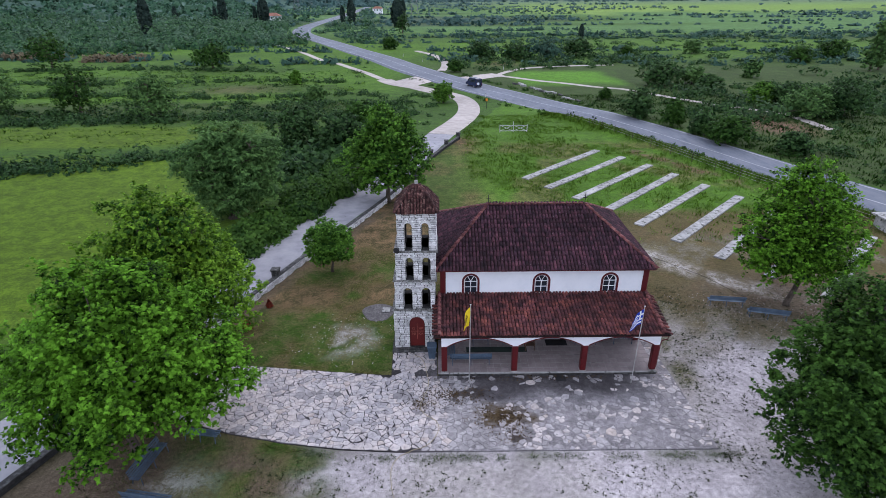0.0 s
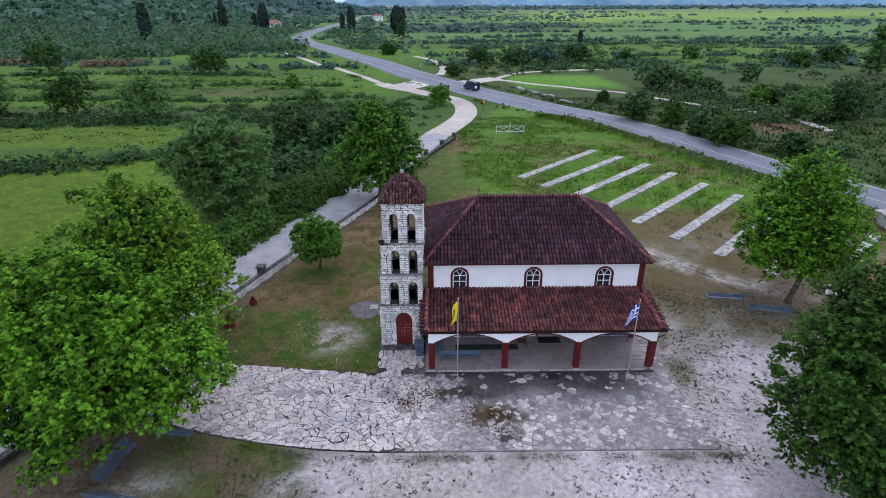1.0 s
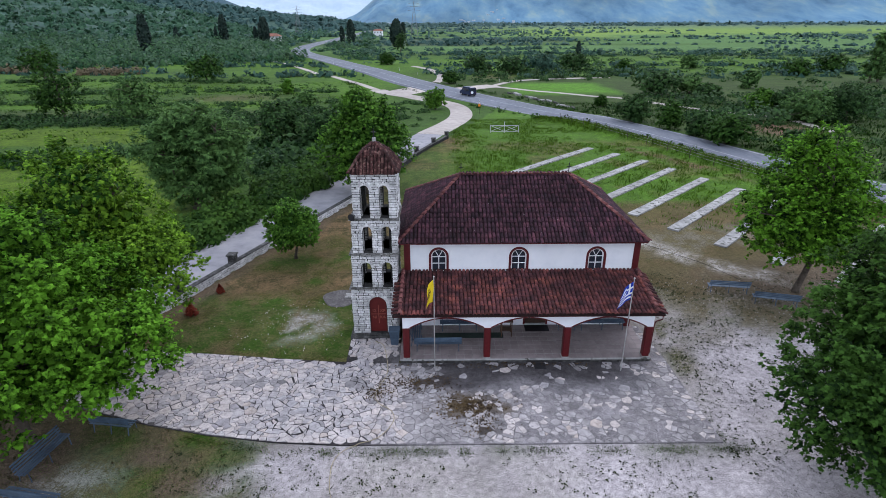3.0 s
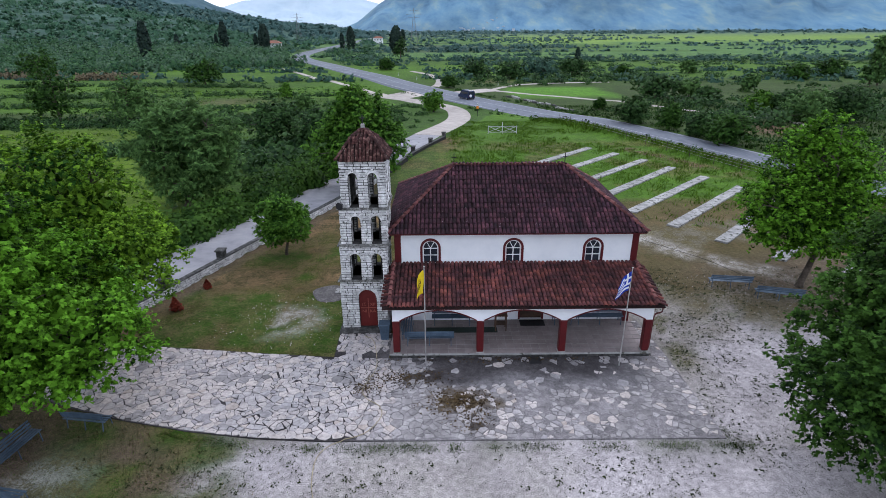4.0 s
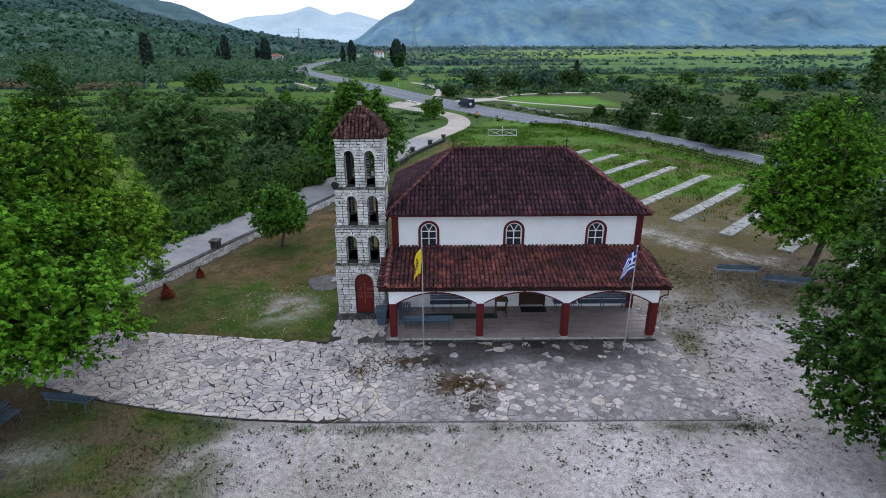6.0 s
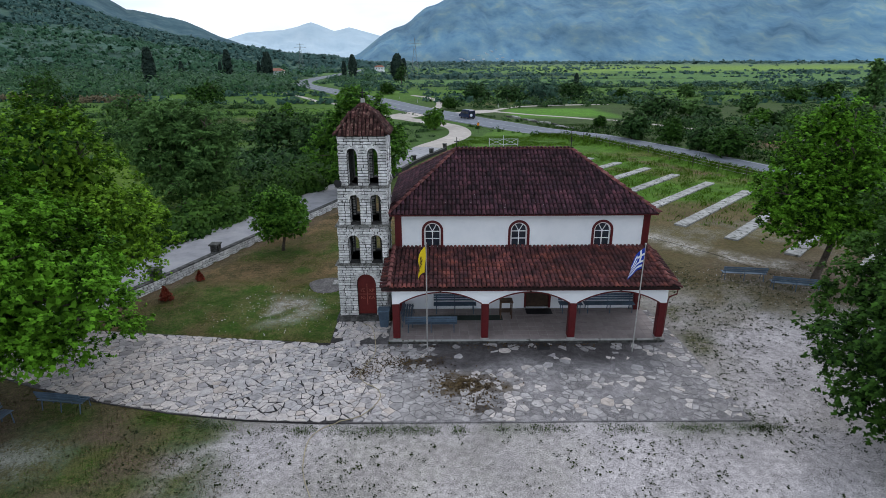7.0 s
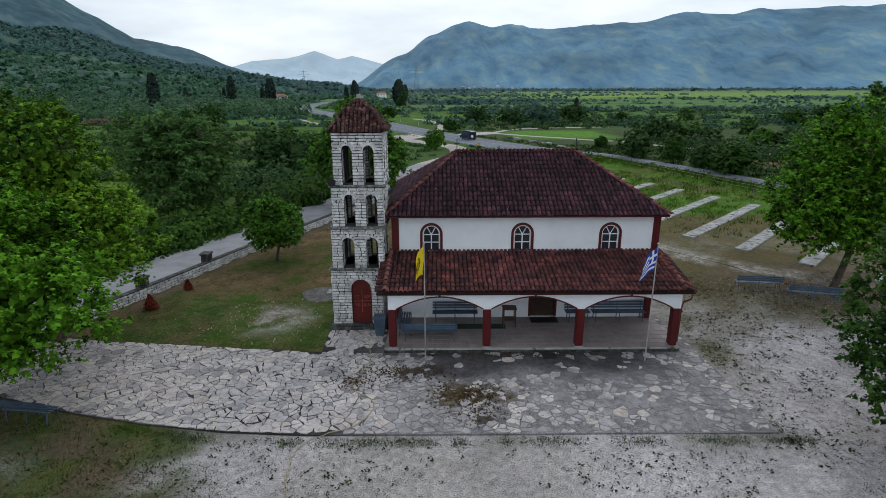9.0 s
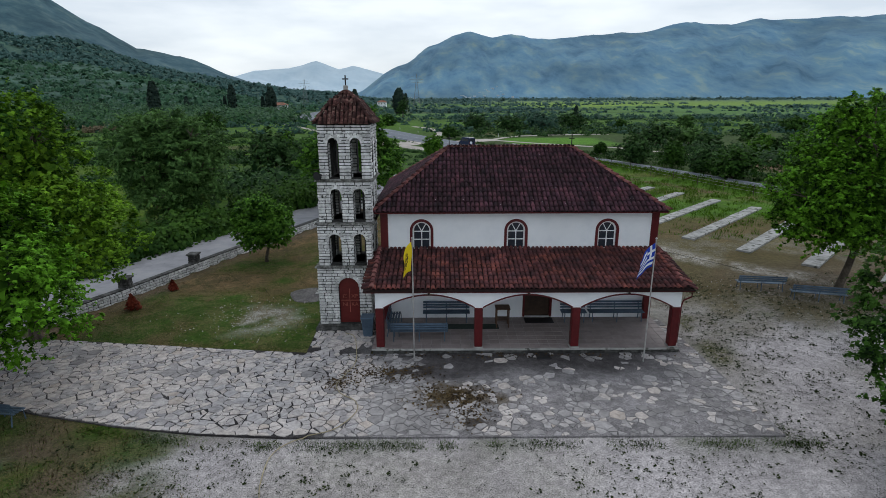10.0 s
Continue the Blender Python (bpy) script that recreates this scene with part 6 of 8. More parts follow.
# ---- single trees and bushes of the plain ----
def plain_tree(x, y, r, h, material_, label, seed, name="field_tree", leaf=0.42, n=80):
    rg = np.random.default_rng(seed + 500)
    x, y = on_plain(x, y)
    z0 = ground_z(x, y)
    blobs = [((x, y, h * 0.46), (r, r, h * 0.42)), ((x + r * 0.2, y, h * 0.70), (r * 0.65, r * 0.65, h * 0.26))]
    for _ in range(3):
        w = 2 * math.pi * rg.random()
        blobs.append(((x + r * 0.55 * math.cos(w), y + r * 0.55 * math.sin(w), h * (0.3 + 0.4 * rg.random())), (r * 0.55, r * 0.55, h * 0.24)))
    blobs = [((bx, by, bz + z0), br) for (bx, by, bz), br in blobs]
    return tree(name, label, (x, y, z0), h * 0.22, max(0.1, h * 0.03), blobs, n // 3, 8, 9, leaf, material_, seed, size=r * 0.34, spread=r * 0.05, template=QUAD, limbs=7, ruffle=0.3, shell=0.5)


TREES_ROAD = (
        (1.4, 111.0, 2.5, 5.4, M_LEAF_D, "round dark green bush beside a gravel track"), (35.3, 96.0, 3.3, 5.4, M_SCRUB, "dark broad bush beside the main road"),
        (39.0, 89.5, 2.2, 5.2, M_HEDGE, "upright green bush beside the main road"), (41.0, 83.5, 2.1, 4.2, M_SCRUB, "dark bush beside the main road"),
        (42.6, 78.0, 3.9, 4.9, M_HEDGE, "broad round green bush beside the main road"), (34.7, 113.5, 1.5, 2.8, M_HEDGE, "small green bush on a road verge"),
        (52.7, 131.0, 6.0, 5.8, M_SCRUB, "dark thicket beside a bright field"), (61.1, 133.0, 4.3, 4.9, M_LEAF_O, "olive-green thicket beside a bright field"),
        (62.0, 125.5, 3.4, 3.7, M_SCRUB, "dark low thicket beside a bright field"), (63.9, 108.5, 3.2, 5.0, M_LEAF_D, "bright green bush beyond the main road"),
        (68.0, 107.0, 4.0, 5.6, M_SCRUB, "dark spreading tree beyond the main road"), (64.8, 95.5, 4.8, 6.4, M_LEAF_O, "grey-green spreading tree beyond the main road"),
        (80.4, 143.0, 3.0, 5.6, M_LEAF_O, "pale grey-green tree beyond the fields"), (111.8, 175.0, 5.3, 6.0, M_HEDGE, "green tree beyond the fields"),
        (72.0, 95.5, 4.0, 6.6, M_SCRUB, "dark green tree beyond the main road"), (65.0, 196.0, 2.6, 4.3, M_HEDGE, "small round tree beyond a field"),
        (90.7, 202.0, 3.4, 5.8, M_LEAF_O, "grey-green tree beyond a field"), (130.2, 186.0, 6.0, 7.2, M_HEDGE, "broad green tree beyond the fields"),
        (84.0, 112.0, 5.0, 5.5, M_SCRUB, "dark spreading tree beyond the main road"), (49.0, 72.0, 2.6, 3.2, M_SCRUB, "low dark bush beside the main road"))
TREES_MEADOW = (
        (-51.0, 98.0, 4.9, 9.4, M_LEAF_O, "grey-green many-stemmed tree in a meadow"), (-66.0, 102.0, 4.6, 11.0, M_HEDGE, "loose light green tree in a meadow"),
        (-82.0, 102.0, 6.0, 9.0, M_LEAF_O, "grey-green tree at a field edge"), (-34.3, 136.0, 1.6, 4.6, M_LEAF_D, "small green tree in a meadow"),
        (-65.9, 167.0, 6.4, 9.4, M_HEDGE, "broad green tree at a field edge"), (-113.0, 167.0, 7.5, 12.0, M_HEDGE, "broad green tree beside a reed bed"),
        (-21.1, 80.0, 4.0, 6.6, M_SCRUB, "dark tree in the hedge by the lane"), (-14.0, 77.0, 3.6, 5.6, M_SCRUB, "dark tree in the hedge by the lane"),
        (-13.0, 88.0, 3.2, 5.6, M_HEDGE, "loose green tree by the lane"), (-24.7, 113.0, 2.6, 4.1, M_LEAF_O, "pale feathery bush in a meadow"),
        (-18.2, 225.0, 4.0, 5.4, M_HEDGE, "round tree beyond the road bend"), (-18.8, 315.0, 4.8, 13.0, M_SCRUB, "tall dark tree beyond the road bend"),
        (14.5, 190.0, 6.0, 7.0, M_SCRUB, "dark thicket beyond the road"), (26.0, 186.0, 7.0, 6.5, M_SCRUB, "dark thicket beyond the road"), (36.0, 190.0, 7.0, 7.0, M_FARWOOD, "dark thicket beyond the road"),
        (48.0, 196.0, 7.0, 7.0, M_SCRUB, "dark thicket beyond the road"), (5.0, 158.0, 3.0, 4.0, M_HEDGE, "pale bush at a track end"))
for k, (x, y, r, h, mt, lb) in enumerate(TREES_ROAD + TREES_MEADOW):
    plain_tree(x, y, r * 0.86, h * 0.92, mt, lb, 60 + k, n=220 if y < 120 else 130, leaf=0.33 if y < 120 else 0.52)


def cypress(x, y, r, h, seed, label="tall dark cypress far over the fields"):
    rng = np.random.default_rng(seed)
    x, y = on_plain(x, y)
    z0 = ground_z(x, y)
    top = thing("cypress", label, "cypress", (x, y, z0), "cypresses at the foot of the hill")
    part("trunk", Shape().tube([(x, y, z0 - 0.2), (x, y, z0 + h * 0.8)], [0.3, 0.08], 6), M_BARK, top)
    n = 700
    t = rng.random(n) ** 0.8
    w = 2 * math.pi * rng.random(n)
    prof = r * np.sin(np.clip(t * 2.6 + 0.25, 0, math.pi)) ** 0.7 * (1 - t * 0.25) * (0.75 + 0.3 * rng.random(n))
    P = np.stack([x + prof * np.cos(w), y + prof * np.sin(w), z0 + h * (0.04 + 0.96 * t)], 1)
    Nn = np.stack([np.cos(w), np.sin(w), 0.5 + 0 * w], 1) + rng.normal(size=(n, 3)) * 0.3
    ob = new("crown", card_mesh("crown", leaves(rng, P, Nn, r * 0.45 * (0.6 + 0.8 * rng.random(n)), OVAL), len(OVAL), M_CYPRESS, Nn))
    ob.parent = top
    ob.matrix_parent_inverse = top.matrix_basis.inverted()


for k, (x, y, r, h) in enumerate(((-143, 288, 4.0, 19), (-152, 418, 4.2, 20), (-160, 424, 2.0, 12), (-122, 414, 5.2, 18), (-130, 420, 2.2, 12), (-59, 405, 4.0, 16), (-66, 410, 2.4, 12), (-25, 372, 5.5, 16), (65.5, 262, 1.6, 9),
                                 (-205, 405, 2.6, 12), (-186, 418, 2.6, 12), (-30, 520, 3, 14))):
    cypress(x, y, r, h * (1.12 if x < 0 else 0.85), 120 + k)


# ---- paving of irregular stones ----
PAVING = [(13.95, 19.75), (13.8, 25.5), (13.5, 29.0), (13.06, 29.0), (13.06, 25.53), (-0.02, 25.53), (-0.02, 27.9), (-2.82, 27.9), (-2.75, 25.65), (-6.5, 26.05), (-12.9, 26.85), (-16.4, 27.3), (-17.9, 23.6),
          (-14.0, 22.1), (-10.8, 21.1), (-7.8, 20.4), (-4.9, 19.95), (-2.0, 19.76)]


def clip_half(poly, px, py, nx, ny):
    """Keeps the part of a convex polygon on the side away from (nx, ny)."""
    res = []
    for (ax, ay), (bx, by) in zip(poly, poly[1:] + poly[:1]):
        da, db = (ax - px) * nx + (ay - py) * ny, (bx - px) * nx + (by - py) * ny
        if da <= 0:
            res.append((ax, ay))
        if (da < 0 < db) or (db < 0 < da):
            t = da / (da - db)
            res.append((ax + (bx - ax) * t, ay + (by - ay) * t))
    return res


def cells(rng, x0, x1, y0, y1):
    """Irregular many-sided cells of very mixed sizes that fill a rectangle."""
    pts, grid = [], {}
    for radius, tries in ((0.22, 800), (0.15, 5000), (0.105, 15000), (0.075, 14000)):
        for _ in range(tries):
            x, y, r = x0 + (x1 - x0) * rng.random(), y0 + (y1 - y0) * rng.random(), radius * (0.85 + 0.3 * rng.random())
            gx, gy = int(x / 0.26), int(y / 0.26)
            near = [q for a in range(-2, 3) for b in range(-2, 3) for q in grid.get((gx + a, gy + b), ())]
            if all(math.hypot((x - q[0]) * 0.72, y - q[1]) > (r + q[2]) * 0.80 for q in near):
                pts.append((x, y, r))
                grid.setdefault((gx, gy), []).append((x, y, r))
    for cx, cy, r in pts:
        gx, gy = int(cx / 0.26), int(cy / 0.26)
        poly = [(cx - 0.7, cy - 0.7), (cx + 0.7, cy - 0.7), (cx + 0.7, cy + 0.7), (cx - 0.7, cy + 0.7)]
        for a in range(-3, 4):
            for b in range(-3, 4):
                for q in grid.get((gx + a, gy + b), ()):
                    dx, dy = q[0] - cx, q[1] - cy
                    dd = dx * dx + dy * dy
                    if dd > 0 and poly:
                        u = 0.5 + (r * r - q[2] * q[2]) / (2 * dd)
                        poly = clip_half(poly, cx + dx * u, cy + dy * u, dx, dy)
        if len(poly) > 2:
            yield cx, cy, poly


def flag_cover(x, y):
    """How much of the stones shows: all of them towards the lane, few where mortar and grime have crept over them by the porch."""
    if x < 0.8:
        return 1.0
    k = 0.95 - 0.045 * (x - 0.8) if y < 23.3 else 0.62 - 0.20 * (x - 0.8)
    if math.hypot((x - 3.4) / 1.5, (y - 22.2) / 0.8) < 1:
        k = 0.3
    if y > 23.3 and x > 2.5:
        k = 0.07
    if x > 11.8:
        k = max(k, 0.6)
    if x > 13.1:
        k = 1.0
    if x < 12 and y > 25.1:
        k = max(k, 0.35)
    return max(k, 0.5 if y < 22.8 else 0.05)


def build_paving():
    rng = np.random.default_rng(23)
    bm = bmesh.new()
    top = [bm.verts.new((x, y, 0.06)) for x, y in PAVING]
    bm.faces.new(top)
    for k in range(1, 128):
        bmesh.ops.bisect_plane(bm, geom=bm.verts[:] + bm.edges[:] + bm.faces[:], plane_co=(-18 + k * 0.25, 0, 0), plane_no=(1, 0, 0))
    for k in range(1, 40):
        bmesh.ops.bisect_plane(bm, geom=bm.verts[:] + bm.edges[:] + bm.faces[:], plane_co=(0, 19.5 + k * 0.25, 0), plane_no=(0, 1, 0))
    edge = [e for e in bm.edges if e.is_boundary]
    ret = bmesh.ops.extrude_edge_only(bm, edges=edge)
    for v in ret["geom"]:
        if isinstance(v, bmesh.types.BMVert):
            v.co.z = -0.1
    me = bpy.data.meshes.new("paving")
    bm.to_mesh(me)
    bm.free()
    co = np.empty(len(me.vertices) * 3)
    me.vertices.foreach_get("co", co)
    X, Y = co.reshape(-1, 3)[:, 0], co.reshape(-1, 3)[:, 1]
    n1, n2 = value_noise(X, Y, 1.6, 51, 4), value_noise(X, Y, 0.5, 52, 3)
    col = np.zeros((len(X), 3)) + np.array([0.052, 0.048, 0.049])

    def lay(mask, c):
        nonlocal col
        mask = np.clip(mask, 0, 1)[:, None]
        col = col * (1 - mask) + np.array(c) * mask

    lay(np.clip((X + 1.5) / 3, 0, 1) * (0.75 + 0.5 * (n1 - 0.5)), (0.31, 0.292, 0.298))
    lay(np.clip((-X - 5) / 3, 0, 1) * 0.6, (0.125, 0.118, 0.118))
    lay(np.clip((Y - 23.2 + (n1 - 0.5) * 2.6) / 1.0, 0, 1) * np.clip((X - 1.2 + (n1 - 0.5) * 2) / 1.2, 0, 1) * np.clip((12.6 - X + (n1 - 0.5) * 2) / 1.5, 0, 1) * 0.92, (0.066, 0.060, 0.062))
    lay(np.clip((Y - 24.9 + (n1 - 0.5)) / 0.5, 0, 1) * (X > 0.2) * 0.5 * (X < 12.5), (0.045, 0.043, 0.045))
    lay(np.clip(1.3 - np.hypot((X - 3.4) / 1.6, (Y - 22.2) / 0.9) + (n2 - 0.5) * 1.4, 0, 1), (0.13, 0.095, 0.05))
    lay(np.clip(1.2 - np.hypot((X - 4.0 + (Y - 20.8) * 0.6) / 0.7, (Y - 20.7) / 1.0) + (n2 - 0.5) * 1.6, 0, 1) * 0.8, (0.06, 0.048, 0.038))
    lay(np.clip(1.2 - np.hypot((X - 0.9) / 1.7, (Y - 23.9) / 0.7) + (n2 - 0.5) * 1.3, 0, 1) * 0.9, (0.045, 0.032, 0.022))
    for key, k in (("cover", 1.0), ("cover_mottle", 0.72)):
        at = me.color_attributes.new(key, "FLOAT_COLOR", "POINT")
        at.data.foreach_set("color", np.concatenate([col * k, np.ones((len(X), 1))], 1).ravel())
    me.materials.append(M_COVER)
    paving = tagged(new("pavement", me), "crazy paving of pale stones in dark grimy mortar", "paving", kind="structure")
    near, rest, dim = [], Shape(), Shape()
    patch = lambda x, y: float(value_noise(np.array(x), np.array(y), 1.5, 57, 3))

    def stone(keep, rng):
        cx, cy = sum(q[0] for q in keep) / len(keep), sum(q[1] for q in keep) / len(keep)
        reach = sum(math.hypot(x - cx, y - cy) for x, y in keep) / len(keep)
        k = 1 - (0.008 + 0.018 * rng.random() ** 2) / reach * (1.0 if cx < 1.2 else 1.5)
        pts = []
        keep = [q for q, nx in zip(keep, keep[1:] + keep[:1]) if math.hypot(q[0] - nx[0], q[1] - nx[1]) > 0.085]
        if len(keep) < 3:
            return
        for x, y in keep:
            pts.append((cx + (x - cx) * k + rng.normal() * 0.010, cy + (y - cy) * k + rng.normal() * 0.010))
        pts.sort(key=lambda q: math.atan2(q[1] - cy, q[0] - cx))
        sh = Shape().prism(pts, 0.03, 0.078 + 0.012 * rng.random(), inset=0.02, drop=0.008)
        if -9.0 < cx < 0.6 and 19.7 < cy < 23.5 and len(near) < 300:
            near.append(sh)
        elif cx < 13.1 and patch(cx, cy) < (0.50 if cx > 0.6 else 0.40 if cx > -6 else 0.30) or (cx > 0.6 and rng.random() < 0.3):
            dim.add(sh.v, sh.f)
        else:
            rest.add(sh.v, sh.f)

    for cx, cy, poly in cells(rng, -18.2, 14.2, 19.4, 29.2):
        if not inside_poly(PAVING, cx, cy):
            continue
        keep = poly
        for (ax, ay), (bx, by) in zip(PAVING, PAVING[1:] + PAVING[:1]):
            dx, dy = bx - ax, by - ay
            L = math.hypot(dx, dy)
            t = ((cx - ax) * dx + (cy - ay) * dy) / L / L
            if -0.1 < t < 1.1 and abs((cx - ax) * dy - (cy - ay) * dx) / L < 0.6 and keep:
                keep = clip_half(keep, ax - dy / L * 0.02, ay + dx / L * 0.02, dy / L, -dx / L)
        if len(keep) < 3 or rng.random() > flag_cover(cx, cy):
            continue
        if cx > 13.1 and 19 < cy < 29.5 and rng.random() < 0.12:
            continue
        stones = [keep]
        size = max(math.hypot(x - cx, y - cy) for x, y in keep)
        if size > 0.20 and rng.random() < 0.42:      # many stones are broken in two
            w, o = math.pi * rng.random(), rng.normal() * 0.06
            px, py, nx, ny = cx + math.cos(w) * o, cy + math.sin(w) * o, math.cos(w), math.sin(w)
            stones = [q for q in (clip_half(keep, px, py, nx, ny), clip_half(keep, px, py, -nx, -ny)) if len(q) > 2]
        for keep in stones:
            stone(keep, rng)
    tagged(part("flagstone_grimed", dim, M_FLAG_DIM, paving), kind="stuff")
    for sh in near:
        part("flagstone", sh, M_FLAG, paving)
    tagged(part("flagstone_rest", rest, M_FLAG_JOINED, paving), kind="stuff")


M_COVER = bpy.data.materials["ground_cover"]
build_paving()


# ---- grass and weeds ----
def blades(name, spots, material_, label, seed, per, height, spread, wide=1.0):
    """Tufts of blades or small leaves at the spots (x, y, size)."""
    rng = np.random.default_rng(seed)
    sp = np.array(spots)
    n = len(sp)
    base = np.repeat(sp[:, :2], per, 0) + rng.normal(size=(n * per, 2)) * spread * np.repeat(sp[:, 2], per)[:, None]
    h = height * np.repeat(sp[:, 2], per) * (0.5 + 0.8 * rng.random(n * per))
    z0 = ground_height(base[:, 0], base[:, 1]) - 0.02
    w = 2 * math.pi * rng.random(n * per)
    bend = rng.normal(size=(n * per, 2)) * 0.45
    V = np.zeros((n * per, 5, 3))
    for k, (u, v) in enumerate(BLADE):
        V[:, k, 0] = base[:, 0] + np.cos(w) * u * h * wide + bend[:, 0] * h * v * v
        V[:, k, 1] = base[:, 1] + np.sin(w) * u * h * wide + bend[:, 1] * h * v * v
        V[:, k, 2] = z0 + v * h
    ob = new(name, card_mesh(name, V.reshape(-1, 3), 5, material_, np.array([0, 0, 1.0]) + rng.normal(size=(n * per, 3)) * 0.25))
    return tagged(ob, label, "grass", kind="stuff")


def rosettes(name, spots, material_, label, seed, per, leaf, spread):
    """Flat little weeds: leaves spread round each spot."""
    rng = np.random.default_rng(seed)
    sp = np.repeat(np.array(spots), per, 0)
    n = len(sp)
    P = np.stack([sp[:, 0] + rng.normal(size=n) * spread * sp[:, 2], sp[:, 1] + rng.normal(size=n) * spread * sp[:, 2], 0.02 + 0.06 * rng.random(n) * sp[:, 2]], 1)
    Nn = np.array([0, 0, 1.0]) + rng.normal(size=(n, 3)) * 0.35
    ob = new(name, card_mesh(name, leaves(rng, P, Nn, leaf * sp[:, 2] * (0.6 + 0.8 * rng.random(n)), QUAD), 4, material_))
    return tagged(ob, label, "weeds", kind="stuff")


def in_yard(x, y):
    return not inside_poly(PAVING, x, y) and not (-3 < x < 13.3 and 25.3 < y < 37.6)


rng = np.random.default_rng(77)
spots = []
while len(spots) < 11500:
    x, y = -9 + 40 * rng.random(), 10 + 27 * rng.random()
    g = (y < 19.6) or (x > 14.2 and y < 36)
    d = float(value_noise(np.array(x), np.array(y), 3.5, 61, 3))
    if g and in_yard(x, y) and rng.random() < (d - 0.28) * 2.4:
        spots.append((x, y, 0.4 + 1.1 * rng.random() ** 5))
while len(spots) < 13000:
    x, y = 14.0 + 12 * rng.random() ** 1.3, 18 + 16 * rng.random()
    if in_yard(x, y) and float(value_noise(np.array(x), np.array(y), 1.8, 64, 3)) > 0.42:
        spots.append((x, y, 0.6 + 1.2 * rng.random() ** 3))
rosettes("yard_weeds", spots, M_WEED, "small dark weeds scattered over gravel", 78, 5, 0.058, 0.042)
spots = []
for _ in range(230):
    cx, cy = (13.5 + 15 * rng.random(), 17 + 18 * rng.random()) if rng.random() < 0.6 else (-8 + 26 * rng.random(), 11 + 7.5 * rng.random())
    w = 0.15 + 0.4 * rng.random() ** 2
    for _ in range(int(14 + 60 * w)):
        x, y = cx + rng.normal() * w * 1.4, cy + rng.normal() * w
        if in_yard(x, y):
            spots.append((x, y, 0.5 + 0.5 * rng.random()))
blades("gravel_grass", spots, M_WEED, "thin patches of low grass on gravel", 85, 5, 0.065, 0.07, 2.4)
spots = []
while len(spots) < 900:
    x = -9 + 24.3 * rng.random()
    y = 19.55 - 0.35 * rng.random() + max(0, -2 - x) ** 2 * 0.022
    if float(value_noise(np.array(x), np.array(0.0), 1.3, 62, 2)) > 0.42 and in_yard(x, y):
        spots.append((x, y, 0.6 + 0.6 * rng.random()))
for _ in range(70):
    spots.append((13.4 + rng.normal() * 0.8, 19.58 + rng.normal() * 0.10, 0.7))
    spots.append((14.1 + rng.normal() * 0.12, 20.0 + rng.normal() * 0.35, 0.7))
spots = [q for q in spots if in_yard(q[0], q[1])]
blades("edge_grass", spots, M_LAWN, "short grass along the edge of the paving", 79, 12, 0.075, 0.13, 2.2)
spots = []
while len(spots) < 7000:
    x, y = 4 + 42 * rng.random(), 44 + 62 * rng.random()
    if rng.random() < (float(value_noise(np.array(x), np.array(y), 5, 63, 3)) - 0.36) * 3.5 + 0.1:
        spots.append((x, y, 0.6 + 0.7 * rng.random()))
X, Y = np.array([q[0] for q in spots]), np.array([q[1] for q in spots])
md, ms = dist_to(MAIN_ROAD, X, Y)
td, _ = dist_to(TRACK, X, Y)
on_slab = np.zeros(len(X), bool)
for a, b in SLABS:
    on_slab |= dist_to(np.array([a, b]), X, Y)[0] < 0.85
spots = [q for q, a, b, c, d in zip(spots, md, ms, td, on_slab) if a > 5.5 and b < 0 and c > 2.6 and not d]
blades("tall_grass", spots, M_GRASS, "tall green grass between slabs and road", 80, 8, 0.24, 0.24, 2.2)
spots = []
while len(spots) < 9000:
    x, y = -15 + 20 * rng.random(), 26 + 56 * rng.random()
    if in_yard(x, y) and rng.random() < (1.0 if y < 44 else 0.45):
        spots.append((x, y, 0.5 + 0.6 * rng.random()))
X, Y = np.array([q[0] for q in spots]), np.array([q[1] for q in spots])
wd, ws = dist_to(WALL_LINE, X, Y)
spots = [q for q, a, b in zip(spots, wd, ws) if b > 0 and a > 0.4 and math.hypot((q[0] + 6.3) / 2.2, (q[1] - 29.6) / 1.8) > 1]
parched = value_noise(np.array([q[0] for q in spots]), np.array([q[1] for q in spots]), 3.2, 17, 4) + rng.normal(size=len(spots)) * 0.06 > 0.44
blades("dry_lawn_grass", [q for q, d in zip(spots, parched) if d], M_DRYGRASS, "short dry grass on the lawn", 81, 7, 0.08, 0.17, 2.6)
blades("green_lawn_grass", [q for q, d in zip(spots, parched) if not d], M_LAWN, "short green grass on the lawn", 82, 9, 0.08, 0.17, 2.6)


spots = []
while len(spots) < 5600:
    x, y = -19 + 17 * rng.random(), 12.5 + 9.5 * rng.random()
    d = float(value_noise(np.array(x), np.array(y), 2.6, 66, 3))
    if in_yard(x, y) and rng.random() < (d - 0.34) * 3.2 * min(1, max(0.0, (-2.5 - x) / 4)):
        spots.append((x, y, 0.5 + 0.7 * rng.random()))
blades("rough_grass", spots[::3], M_DRYGRASS, "dry grass and litter on bare earth", 83, 7, 0.08, 0.16, 3.2)
blades("rough_green_grass", spots[1::3] + spots[2::3], M_LAWN, "low green grass on bare earth", 84, 8, 0.07, 0.16, 2.4)


